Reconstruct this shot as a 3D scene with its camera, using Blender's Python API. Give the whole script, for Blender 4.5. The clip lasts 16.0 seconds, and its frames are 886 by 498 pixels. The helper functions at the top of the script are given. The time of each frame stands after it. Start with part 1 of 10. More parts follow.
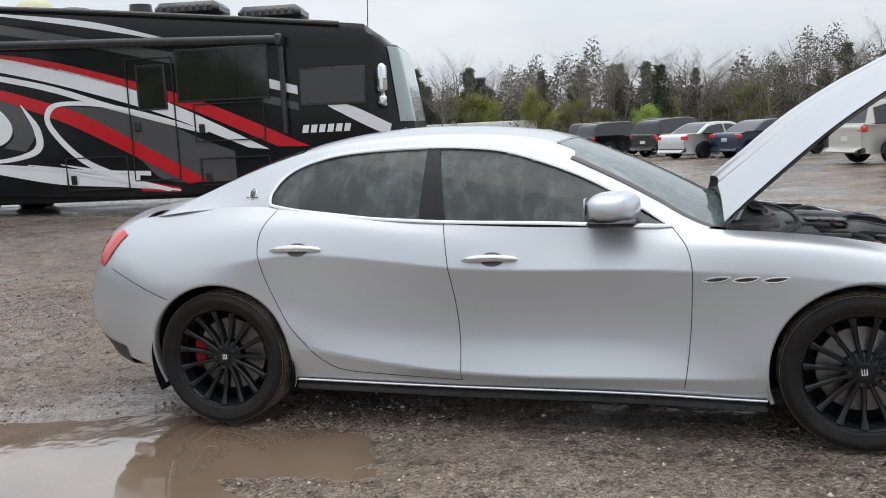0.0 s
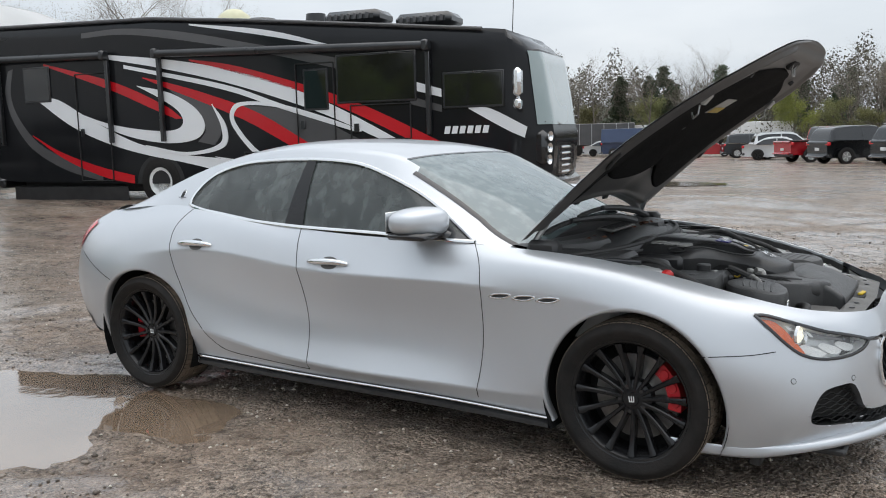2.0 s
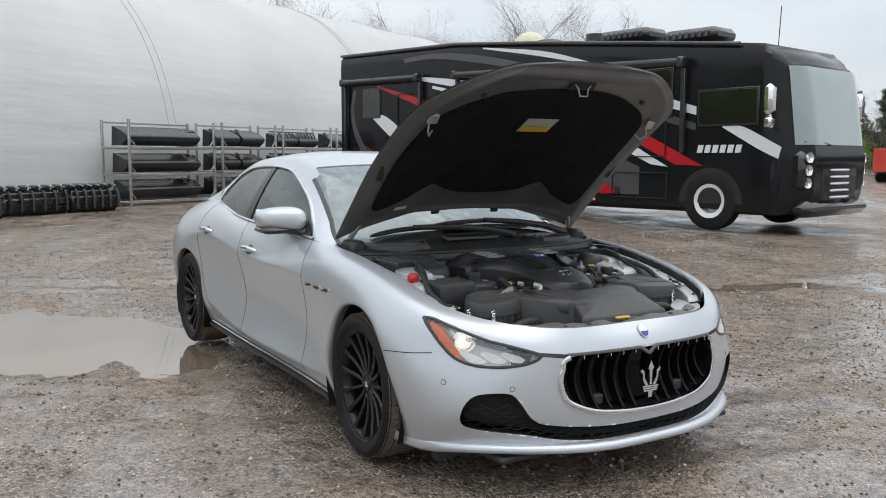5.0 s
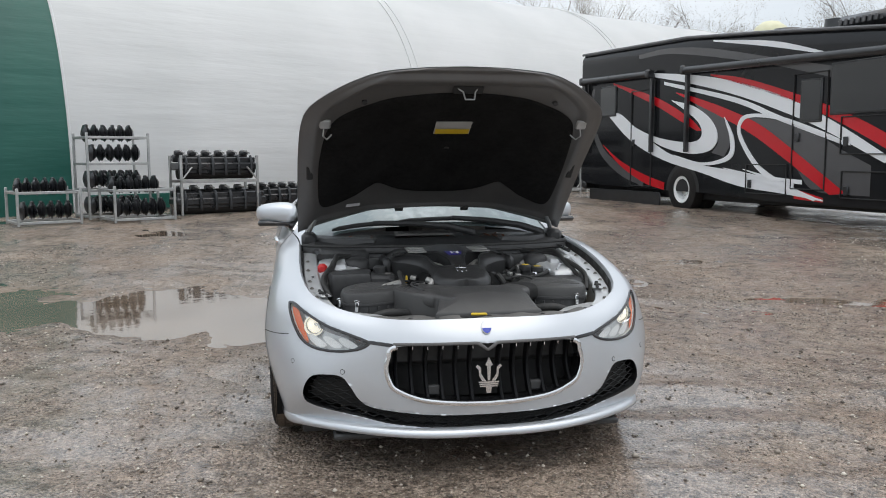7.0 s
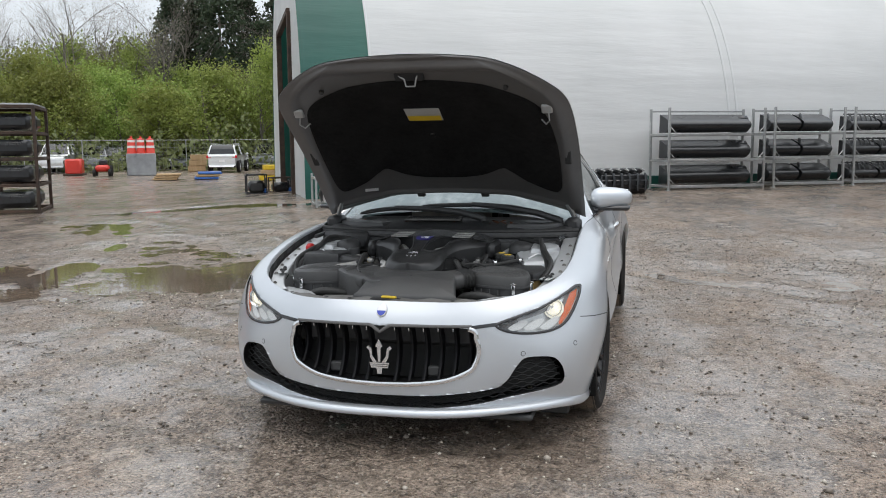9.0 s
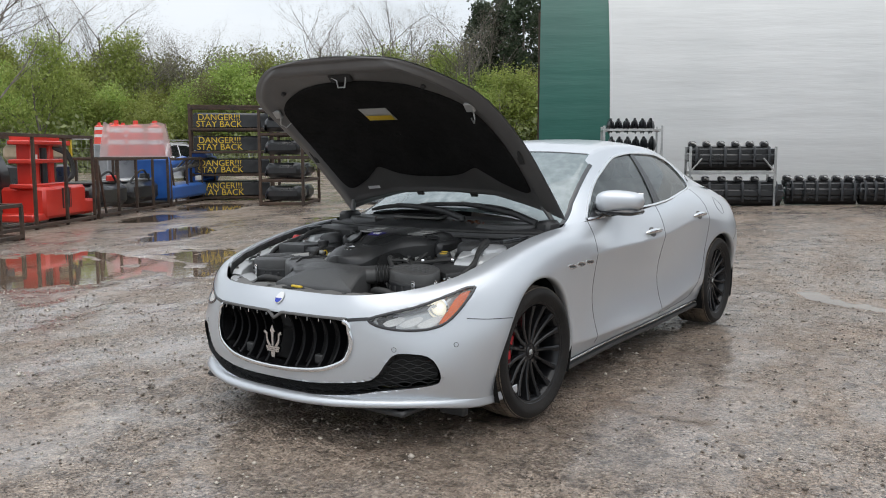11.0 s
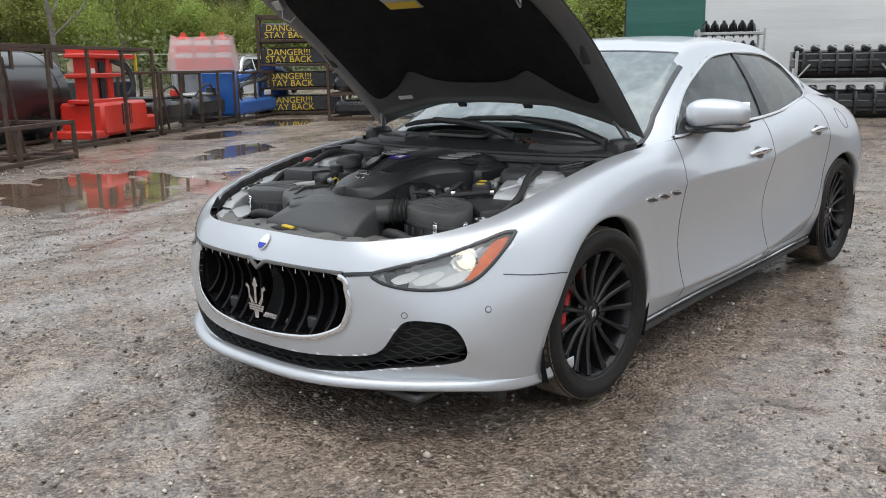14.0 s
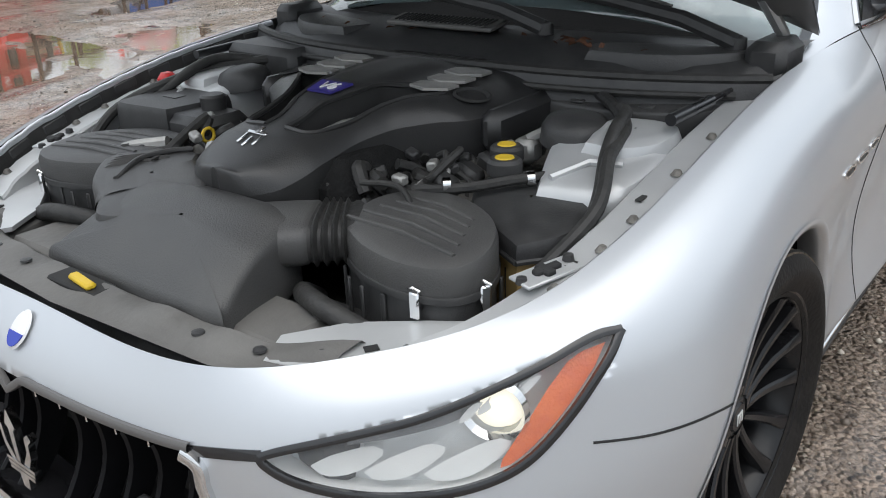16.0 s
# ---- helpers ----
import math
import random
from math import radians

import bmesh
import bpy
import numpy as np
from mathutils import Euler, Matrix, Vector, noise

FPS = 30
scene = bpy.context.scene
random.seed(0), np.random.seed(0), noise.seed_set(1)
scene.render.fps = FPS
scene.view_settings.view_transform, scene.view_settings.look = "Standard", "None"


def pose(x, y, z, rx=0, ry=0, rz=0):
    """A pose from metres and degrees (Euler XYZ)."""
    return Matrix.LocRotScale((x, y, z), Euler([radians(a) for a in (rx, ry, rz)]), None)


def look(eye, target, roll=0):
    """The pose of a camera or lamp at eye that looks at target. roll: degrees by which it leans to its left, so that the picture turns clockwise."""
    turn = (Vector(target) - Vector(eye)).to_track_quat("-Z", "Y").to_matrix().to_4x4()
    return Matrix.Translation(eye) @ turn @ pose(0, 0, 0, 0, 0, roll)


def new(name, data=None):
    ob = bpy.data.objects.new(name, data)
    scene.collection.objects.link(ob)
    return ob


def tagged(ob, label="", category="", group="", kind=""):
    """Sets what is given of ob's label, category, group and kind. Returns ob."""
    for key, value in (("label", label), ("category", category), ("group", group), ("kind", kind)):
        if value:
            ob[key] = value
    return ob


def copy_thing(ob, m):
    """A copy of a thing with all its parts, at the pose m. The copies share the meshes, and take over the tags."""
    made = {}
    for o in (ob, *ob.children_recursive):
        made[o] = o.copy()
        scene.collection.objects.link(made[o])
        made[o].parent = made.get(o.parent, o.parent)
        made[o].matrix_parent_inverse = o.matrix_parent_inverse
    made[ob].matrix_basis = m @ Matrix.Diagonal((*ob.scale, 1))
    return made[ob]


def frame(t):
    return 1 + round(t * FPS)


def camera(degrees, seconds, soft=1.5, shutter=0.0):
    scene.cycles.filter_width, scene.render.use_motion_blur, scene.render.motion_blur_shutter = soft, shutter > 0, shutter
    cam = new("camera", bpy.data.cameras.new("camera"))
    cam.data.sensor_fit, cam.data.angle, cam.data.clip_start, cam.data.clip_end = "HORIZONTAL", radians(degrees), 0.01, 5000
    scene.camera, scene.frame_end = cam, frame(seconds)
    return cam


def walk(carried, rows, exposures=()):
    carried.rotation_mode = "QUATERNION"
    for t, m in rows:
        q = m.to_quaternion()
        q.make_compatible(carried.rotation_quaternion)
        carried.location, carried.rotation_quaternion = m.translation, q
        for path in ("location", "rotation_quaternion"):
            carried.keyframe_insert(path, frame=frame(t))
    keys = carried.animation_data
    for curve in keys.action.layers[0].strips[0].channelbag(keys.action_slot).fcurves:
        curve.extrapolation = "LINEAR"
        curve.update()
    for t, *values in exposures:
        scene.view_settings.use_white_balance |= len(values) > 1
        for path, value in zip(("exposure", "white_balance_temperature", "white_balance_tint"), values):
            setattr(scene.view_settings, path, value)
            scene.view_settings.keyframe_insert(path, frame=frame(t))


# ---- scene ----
cam = camera(54.9, 16.0, 1.0)
METRES, EYE, TILT, LEAN, TURN = 15.306, 1.5, 0.0, 0.0, 0.0
PATH = [
    (0, (0.694, -4.707, 1.432), (0.186, -2.792, 1.157), -2.7),
    (0.5, (1.225, -4.69, 1.471), (0.562, -2.823, 1.201), -2.5),
    (1, (1.696, -4.517, 1.453), (0.899, -2.703, 1.184), -2.3),
    (1.5, (2.217, -4.433, 1.436), (1.296, -2.678, 1.169), -2.0),
    (2, (2.652, -4.267, 1.459), (1.615, -2.577, 1.197), -1.5),
    (2.5, (3.022, -3.971, 1.455), (1.866, -2.359, 1.201), -1.2),
    (3, (3.501, -3.768, 1.458), (2.22, -2.251, 1.211), -1.0),
    (3.5, (3.875, -3.504, 1.424), (2.47, -2.101, 1.187), -0.9),
    (4, (4.249, -3.213, 1.414), (2.733, -1.929, 1.184), -0.9),
    (4.2, (4.442, -3.105, 1.413), (2.883, -1.873, 1.183), -0.7),
    (6.3, (5.697, -1.564, 1.393), (3.813, -0.927, 1.182), 0.1),
    (6.5, (5.789, -1.351, 1.435), (3.88, -0.797, 1.213), -0.1),
    (7, (6.038, -0.863, 1.418), (4.083, -0.504, 1.203), -0.2),
    (7.5, (6.133, -0.416, 1.404), (4.152, -0.249, 1.188), -0.2),
    (8, (6.139, 0.127, 1.404), (4.151, 0.079, 1.185), -0.5),
    (8.5, (6.161, 0.688, 1.423), (4.192, 0.422, 1.197), -0.7),
    (9, (6.037, 1.2, 1.393), (4.11, 0.718, 1.157), -0.6),
    (9.2, (5.988, 1.403, 1.4), (4.085, 0.836, 1.164), -0.7),
    (11.3, (5.208, 3.127, 1.36), (3.613, 1.941, 1.135), 0.1),
    (11.5, (5.166, 3.182, 1.361), (3.59, 1.972, 1.136), 0.2),
    (12, (5.112, 3.212, 1.36), (3.573, 1.957, 1.122), 0.0),
    (12.5, (5.088, 3.224, 1.358), (3.576, 1.943, 1.093), -0.3),
    (13, (5.006, 3.103, 1.336), (3.501, 1.823, 1.028), -0.55),
    (13.5, (4.713, 2.811, 1.312), (3.216, 1.535, 0.953), -0.76),
    (14, (4.339, 2.553, 1.3), (2.856, 1.279, 0.879), -0.8),
    (14.5, (3.963, 2.245, 1.314), (2.502, 0.972, 0.82), -0.9),
    (15, (3.582, 1.865, 1.323), (2.141, 0.605, 0.744), -1.3),
    (15.5, (3.191, 1.574, 1.31), (1.759, 0.355, 0.63), -1.6),
    (16, (2.936, 1.308, 1.308), (1.493, 0.169, 0.519), -2.0),
]
walk(cam, [(t, look(eye, target, roll)) for t, eye, target, roll in PATH], [(0, 0.28), (3, 0.28), (6.5, 0.33), (12.5, 0.33), (14, 0.44), (15, 0.49), (16, 0.48)])

# ---- light ----
world = bpy.data.worlds.new("overcast_sky")
scene.world = world
world.use_nodes = True
_wn, _wl = world.node_tree.nodes, world.node_tree.links
_bg = _wn["Background"]
_sky = _wn.new("ShaderNodeTexSky")
_sky.sky_type = "NISHITA"
_sky.sun_disc = False
_sky.sun_elevation, _sky.sun_rotation = radians(79), radians(40)
_sky.dust_density = 6.0
_tc = _wn.new("ShaderNodeTexCoord")
_map = _wn.new("ShaderNodeMapping")
_map.inputs["Scale"].default_value = (1.0, 1.0, 3.5)
_cl = _wn.new("ShaderNodeTexNoise")
_cl.inputs["Scale"].default_value = 2.2
_cl.inputs["Detail"].default_value = 6.0
_ramp = _wn.new("ShaderNodeValToRGB")
_ramp.color_ramp.elements[0].position, _ramp.color_ramp.elements[0].color = 0.32, (5.6, 6.2, 6.8, 1)
_ramp.color_ramp.elements[1].position, _ramp.color_ramp.elements[1].color = 0.68, (7.6, 8.0, 8.4, 1)
_mixs = _wn.new("ShaderNodeMix")
_mixs.data_type = "RGBA"
_mixs.inputs[0].default_value = 0.86
_wl.new(_tc.outputs["Generated"], _map.inputs["Vector"])
_wl.new(_map.outputs["Vector"], _cl.inputs["Vector"])
_wl.new(_cl.outputs["Fac"], _ramp.inputs["Fac"])
_wl.new(_sky.outputs["Color"], _mixs.inputs[6])
_wl.new(_ramp.outputs["Color"], _mixs.inputs[7])
# an overcast sky is brighter overhead than at the horizon
_sep, _up, _gain = _wn.new("ShaderNodeSeparateXYZ"), _wn.new("ShaderNodeMapRange"), _wn.new("ShaderNodeVectorMath")
_gain.operation = "SCALE"
_up.inputs["To Min"].default_value, _up.inputs["To Max"].default_value = 0.92, 1.42
_wl.new(_tc.outputs["Generated"], _sep.inputs[0])
_wl.new(_sep.outputs["Z"], _up.inputs["Value"])
_wl.new(_mixs.outputs[2], _gain.inputs[0])
_wl.new(_up.outputs["Result"], _gain.inputs["Scale"])
_wl.new(_gain.outputs[0], _bg.inputs["Color"])
_bg.inputs["Strength"].default_value = 0.107

_sun = new("sun", bpy.data.lights.new("sun", "SUN"))
_sun.data.energy, _sun.data.angle, _sun.data.color = 0.95, radians(80), (1.0, 0.97, 0.93)
_sun.matrix_world = look((0, 0, 30), (-3.5, -4.5, 0))


# ---- materials ----
def nodes_of(name):
    m = bpy.data.materials.new(name)
    m.use_nodes = True
    return m, m.node_tree.nodes, m.node_tree.links, m.node_tree.nodes["Principled BSDF"]


def mat(name, c1, c2=None, rough=0.5, metal=0.0, scale=8.0, bump=0.0, bscale=60.0, coat=0.0, rvar=0.12, stretch=(1, 1, 1), spec=0.5, object_var=0.0):
    """A procedural surface: two colours mixed by noise at two scales, roughness that varies with it, fine relief."""
    m, n, l, p = nodes_of(name)
    c2 = c2 or tuple(min(1, v * 1.25) for v in c1)
    tc = n.new("ShaderNodeTexCoord")
    mp = n.new("ShaderNodeMapping")
    mp.inputs["Scale"].default_value = stretch
    l.new(tc.outputs["Object"], mp.inputs["Vector"])
    a = n.new("ShaderNodeTexNoise")
    a.inputs["Scale"].default_value, a.inputs["Detail"].default_value = scale, 8.0
    b = n.new("ShaderNodeTexNoise")
    b.inputs["Scale"].default_value, b.inputs["Detail"].default_value = scale * 0.17, 3.0
    l.new(mp.outputs["Vector"], a.inputs["Vector"])
    l.new(mp.outputs["Vector"], b.inputs["Vector"])
    add = n.new("ShaderNodeMath")
    add.operation = "ADD"
    l.new(a.outputs["Fac"], add.inputs[0])
    l.new(b.outputs["Fac"], add.inputs[1])
    r = n.new("ShaderNodeValToRGB")
    r.color_ramp.elements[0].position, r.color_ramp.elements[1].position = 0.36, 0.66
    r.color_ramp.elements[0].color, r.color_ramp.elements[1].color = (*c1, 1), (*c2, 1)
    half = n.new("ShaderNodeMath")
    half.operation = "MULTIPLY"
    half.inputs[1].default_value = 0.5
    l.new(add.outputs[0], half.inputs[0])
    l.new(half.outputs[0], r.inputs["Fac"])
    out = r.outputs["Color"]
    if object_var:
        oi = n.new("ShaderNodeObjectInfo")
        hs = n.new("ShaderNodeHueSaturation")
        mr = n.new("ShaderNodeMapRange")
        mr.inputs["To Min"].default_value, mr.inputs["To Max"].default_value = 1 - object_var, 1 + object_var
        l.new(oi.outputs["Random"], mr.inputs["Value"])
        l.new(mr.outputs["Result"], hs.inputs["Value"])
        l.new(out, hs.inputs["Color"])
        out = hs.outputs["Color"]
    l.new(out, p.inputs["Base Color"])
    rr = n.new("ShaderNodeMapRange")
    rr.inputs["To Min"].default_value, rr.inputs["To Max"].default_value = max(0.02, rough - rvar), min(1, rough + rvar)
    l.new(half.outputs[0], rr.inputs["Value"])
    l.new(rr.outputs["Result"], p.inputs["Roughness"])
    p.inputs["Metallic"].default_value = metal
    p.inputs["Specular IOR Level"].default_value = spec
    p.inputs["Coat Weight"].default_value = coat
    p.inputs["Coat Roughness"].default_value = 0.04
    if bump:
        f = n.new("ShaderNodeTexNoise")
        f.inputs["Scale"].default_value, f.inputs["Detail"].default_value = bscale, 5.0
        l.new(mp.outputs["Vector"], f.inputs["Vector"])
        bp = n.new("ShaderNodeBump")
        bp.inputs["Strength"].default_value, bp.inputs["Distance"].default_value = bump, 0.01
        l.new(f.outputs["Fac"], bp.inputs["Height"])
        l.new(bp.outputs["Normal"], p.inputs["Normal"])
    return m


def glass(name, tint, rough=0.02, alpha=0.35):
    """Tinted glazing: part clear, part reflecting pane."""
    m, n, l, p = nodes_of(name)
    p.inputs["Base Color"].default_value = (*tint, 1)
    p.inputs["Roughness"].default_value = rough
    p.inputs["Specular IOR Level"].default_value = 0.6
    p.inputs["Alpha"].default_value = alpha
    return m


def glow(name, colour, power):
    m, n, l, p = nodes_of(name)
    p.inputs["Base Color"].default_value = (*colour, 1)
    p.inputs["Emission Color"].default_value = (*colour, 1)
    p.inputs["Emission Strength"].default_value = power
    return m


def streaked_glass(name, c1, c2, alpha, ior=1.5):
    """Wet glazing, misted inside, with water marks running down it; the paler tones also stand in for reflections."""
    m, n, l, p = nodes_of(name)
    tc, mp = n.new("ShaderNodeTexCoord"), n.new("ShaderNodeMapping")
    mp.inputs["Scale"].default_value = (7.0, 7.0, 1.1)
    a, b = n.new("ShaderNodeTexNoise"), n.new("ShaderNodeTexNoise")
    a.inputs["Scale"].default_value, a.inputs["Detail"].default_value = 2.2, 7.0
    b.inputs["Scale"].default_value, b.inputs["Detail"].default_value = 1.3, 3.0
    l.new(tc.outputs["Object"], mp.inputs["Vector"])
    l.new(mp.outputs["Vector"], a.inputs["Vector"])
    l.new(tc.outputs["Object"], b.inputs["Vector"])
    mul = n.new("ShaderNodeMath")
    mul.operation = "MULTIPLY"
    l.new(a.outputs["Fac"], mul.inputs[0])
    l.new(b.outputs["Fac"], mul.inputs[1])
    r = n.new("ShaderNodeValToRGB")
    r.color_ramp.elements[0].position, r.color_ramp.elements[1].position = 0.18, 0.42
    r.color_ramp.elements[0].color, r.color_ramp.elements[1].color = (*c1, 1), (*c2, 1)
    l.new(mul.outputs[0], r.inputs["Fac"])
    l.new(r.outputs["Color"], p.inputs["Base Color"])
    p.inputs["Roughness"].default_value = 0.04
    p.inputs["IOR"].default_value = ior
    p.inputs["Specular IOR Level"].default_value = 0.6
    p.inputs["Alpha"].default_value = alpha
    return m


MAT = {}
MAT["paint"] = mat("silver_paint", (0.555, 0.58, 0.61), (0.595, 0.62, 0.65), rough=0.38, metal=0.58, scale=1.5, coat=0.7, rvar=0.03, bump=0.012, bscale=900)
MAT["chrome"] = mat("chrome", (0.75, 0.76, 0.77), (0.8, 0.8, 0.8), rough=0.09, metal=1.0, scale=20, rvar=0.04)
MAT["black_gloss"] = mat("gloss_black", (0.012, 0.012, 0.013), (0.02, 0.02, 0.022), rough=0.16, scale=10, coat=0.5, rvar=0.05)
MAT["rim"] = mat("satin_black_rim", (0.008, 0.008, 0.009), (0.016, 0.016, 0.017), rough=0.24, scale=14, rvar=0.08, bump=0.03, spec=0.35)
MAT["tyre"] = mat("tyre_rubber", (0.010, 0.0096, 0.0092), (0.024, 0.021, 0.019), rough=0.7, scale=22, bump=0.3, bscale=120, spec=0.25)
MAT["tread"] = mat("muddy_tread", (0.06, 0.048, 0.037), (0.24, 0.185, 0.135), rough=0.8, scale=14, bump=0.6, bscale=90)
MAT["plastic"] = mat("black_plastic", (0.024, 0.024, 0.025), (0.048, 0.048, 0.048), rough=0.48, scale=30, bump=0.12, bscale=260)
MAT["engine"] = mat("grey_black_engine_plastic", (0.050, 0.050, 0.051), (0.085, 0.084, 0.082), rough=0.42, scale=9, bump=0.15, bscale=300)
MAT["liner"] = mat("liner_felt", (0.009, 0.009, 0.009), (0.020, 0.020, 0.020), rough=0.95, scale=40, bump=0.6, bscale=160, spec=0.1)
MAT["under"] = mat("hood_inner_grey", (0.085, 0.083, 0.081), (0.125, 0.121, 0.118), rough=0.42, scale=5, rvar=0.1, bump=0.05)
MAT["seam"] = mat("shut_line", (0.012, 0.012, 0.012), (0.03, 0.03, 0.03), rough=0.8, scale=20)
MAT["red_caliper"] = mat("red_caliper", (0.45, 0.012, 0.02), (0.6, 0.02, 0.03), rough=0.35, scale=14)
MAT["disc"] = mat("brake_disc_steel", (0.16, 0.155, 0.15), (0.3, 0.29, 0.28), rough=0.4, metal=0.9, scale=30)
MAT["tail_red"] = mat("red_lamp_lens", (0.55, 0.006, 0.012), (0.75, 0.02, 0.03), rough=0.08, scale=30, coat=1.0, rvar=0.03)
MAT["amber"] = mat("amber_reflector", (0.62, 0.10, 0.015), (0.75, 0.16, 0.03), rough=0.2, scale=60, bump=0.3, bscale=200)
# near-white and hardly metallic: the gleam of chrome is put into the colour
MAT["silver"] = mat("pale_silver_sheen", (0.82, 0.83, 0.82), (0.88, 0.89, 0.87), rough=0.25, metal=0.12, scale=20)
# lighter streaks: water marks, plus sky and tree reflections put into the colour
MAT["glass_side"] = streaked_glass("tinted_side_glass", (0.035, 0.042, 0.041), (0.15, 0.17, 0.165), 0.86)
# pale from mist, and from sky reflection mixed into the colour
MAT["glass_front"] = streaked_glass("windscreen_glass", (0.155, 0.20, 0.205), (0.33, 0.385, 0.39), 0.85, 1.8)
MAT["lens"] = glass("clear_lamp_lens", (0.7, 0.72, 0.74), 0.02, 0.12)
MAT["steel"] = mat("galvanised_steel", (0.34, 0.35, 0.35), (0.52, 0.52, 0.51), rough=0.45, metal=0.7, scale=12)
MAT["rust"] = mat("dark_rusty_steel", (0.035, 0.026, 0.021), (0.10, 0.062, 0.042), rough=0.75, scale=9, bump=0.3, metal=0.2)
MAT["red"] = mat("red_paint", (0.55, 0.025, 0.015), (0.66, 0.045, 0.025), rough=0.4, scale=5, coat=0.3)
MAT["blue"] = mat("blue_paint", (0.015, 0.09, 0.36), (0.03, 0.14, 0.45), rough=0.4, scale=5, coat=0.3)
MAT["black_paint"] = mat("black_machine_paint", (0.010, 0.011, 0.013), (0.028, 0.029, 0.031), rough=0.3, scale=6, coat=0.3)
MAT["yellow"] = mat("yellow_paint", (0.62, 0.42, 0.02), (0.75, 0.52, 0.04), rough=0.5, scale=8)
MAT["white"] = mat("white_paint", (0.74, 0.74, 0.73), (0.82, 0.82, 0.81), rough=0.3, scale=3, coat=0.5)
MAT["wood"] = mat("pale_wood", (0.34, 0.22, 0.11), (0.48, 0.34, 0.19), rough=0.8, scale=10, stretch=(1, 8, 1), bump=0.2)
MAT["water"] = None
MAT["black_gloss_rv"] = mat("dark_rv_gelcoat", (0.010, 0.0105, 0.012), (0.015, 0.0155, 0.017), rough=0.12, scale=1.2, coat=0.1, rvar=0.03, spec=0.22)
MAT["rv_grey"] = mat("graphite_stripe", (0.075, 0.074, 0.076), (0.09, 0.088, 0.09), rough=0.2, scale=2, coat=0.2, rvar=0.04)
MAT["rv_red"] = mat("red_stripe", (0.50, 0.006, 0.012), (0.56, 0.010, 0.018), rough=0.25, scale=2, coat=0.1, rvar=0.04)
MAT["rv_white"] = mat("white_stripe", (0.80, 0.81, 0.83), (0.85, 0.86, 0.87), rough=0.2, scale=2, coat=0.3, rvar=0.04)
MAT["dark_glass"] = mat("dark_tinted_glass", (0.008, 0.009, 0.010), (0.014, 0.015, 0.016), rough=0.04, scale=3, coat=0.6, rvar=0.02)


def water_mat():
    m, n, l, p = nodes_of("brown_puddle_water")
    tc, a, b, r = n.new("ShaderNodeTexCoord"), n.new("ShaderNodeTexNoise"), n.new("ShaderNodeBump"), n.new("ShaderNodeValToRGB")
    a.inputs["Scale"].default_value, a.inputs["Detail"].default_value = 0.8, 5.0
    r.color_ramp.elements[0].position, r.color_ramp.elements[1].position = 0.36, 0.64
    r.color_ramp.elements[0].color, r.color_ramp.elements[1].color = (0.17, 0.118, 0.08, 1), (0.29, 0.215, 0.155, 1)
    w = n.new("ShaderNodeTexNoise")
    w.inputs["Scale"].default_value = 7.0
    b.inputs["Strength"].default_value, b.inputs["Distance"].default_value = 0.07, 0.01
    l.new(tc.outputs["Object"], a.inputs["Vector"])
    l.new(tc.outputs["Object"], w.inputs["Vector"])
    l.new(a.outputs["Fac"], r.inputs["Fac"])
    l.new(r.outputs["Color"], p.inputs["Base Color"])
    l.new(w.outputs["Fac"], b.inputs["Height"])
    l.new(b.outputs["Normal"], p.inputs["Normal"])
    l.new(b.outputs["Normal"], p.inputs["Coat Normal"])
    p.inputs["Roughness"].default_value = 0.03
    p.inputs["IOR"].default_value = 1.5
    p.inputs["Coat Weight"].default_value = 1.0
    p.inputs["Coat IOR"].default_value = 1.7
    p.inputs["Coat Roughness"].default_value = 0.05
    return m


MAT["water"] = water_mat()


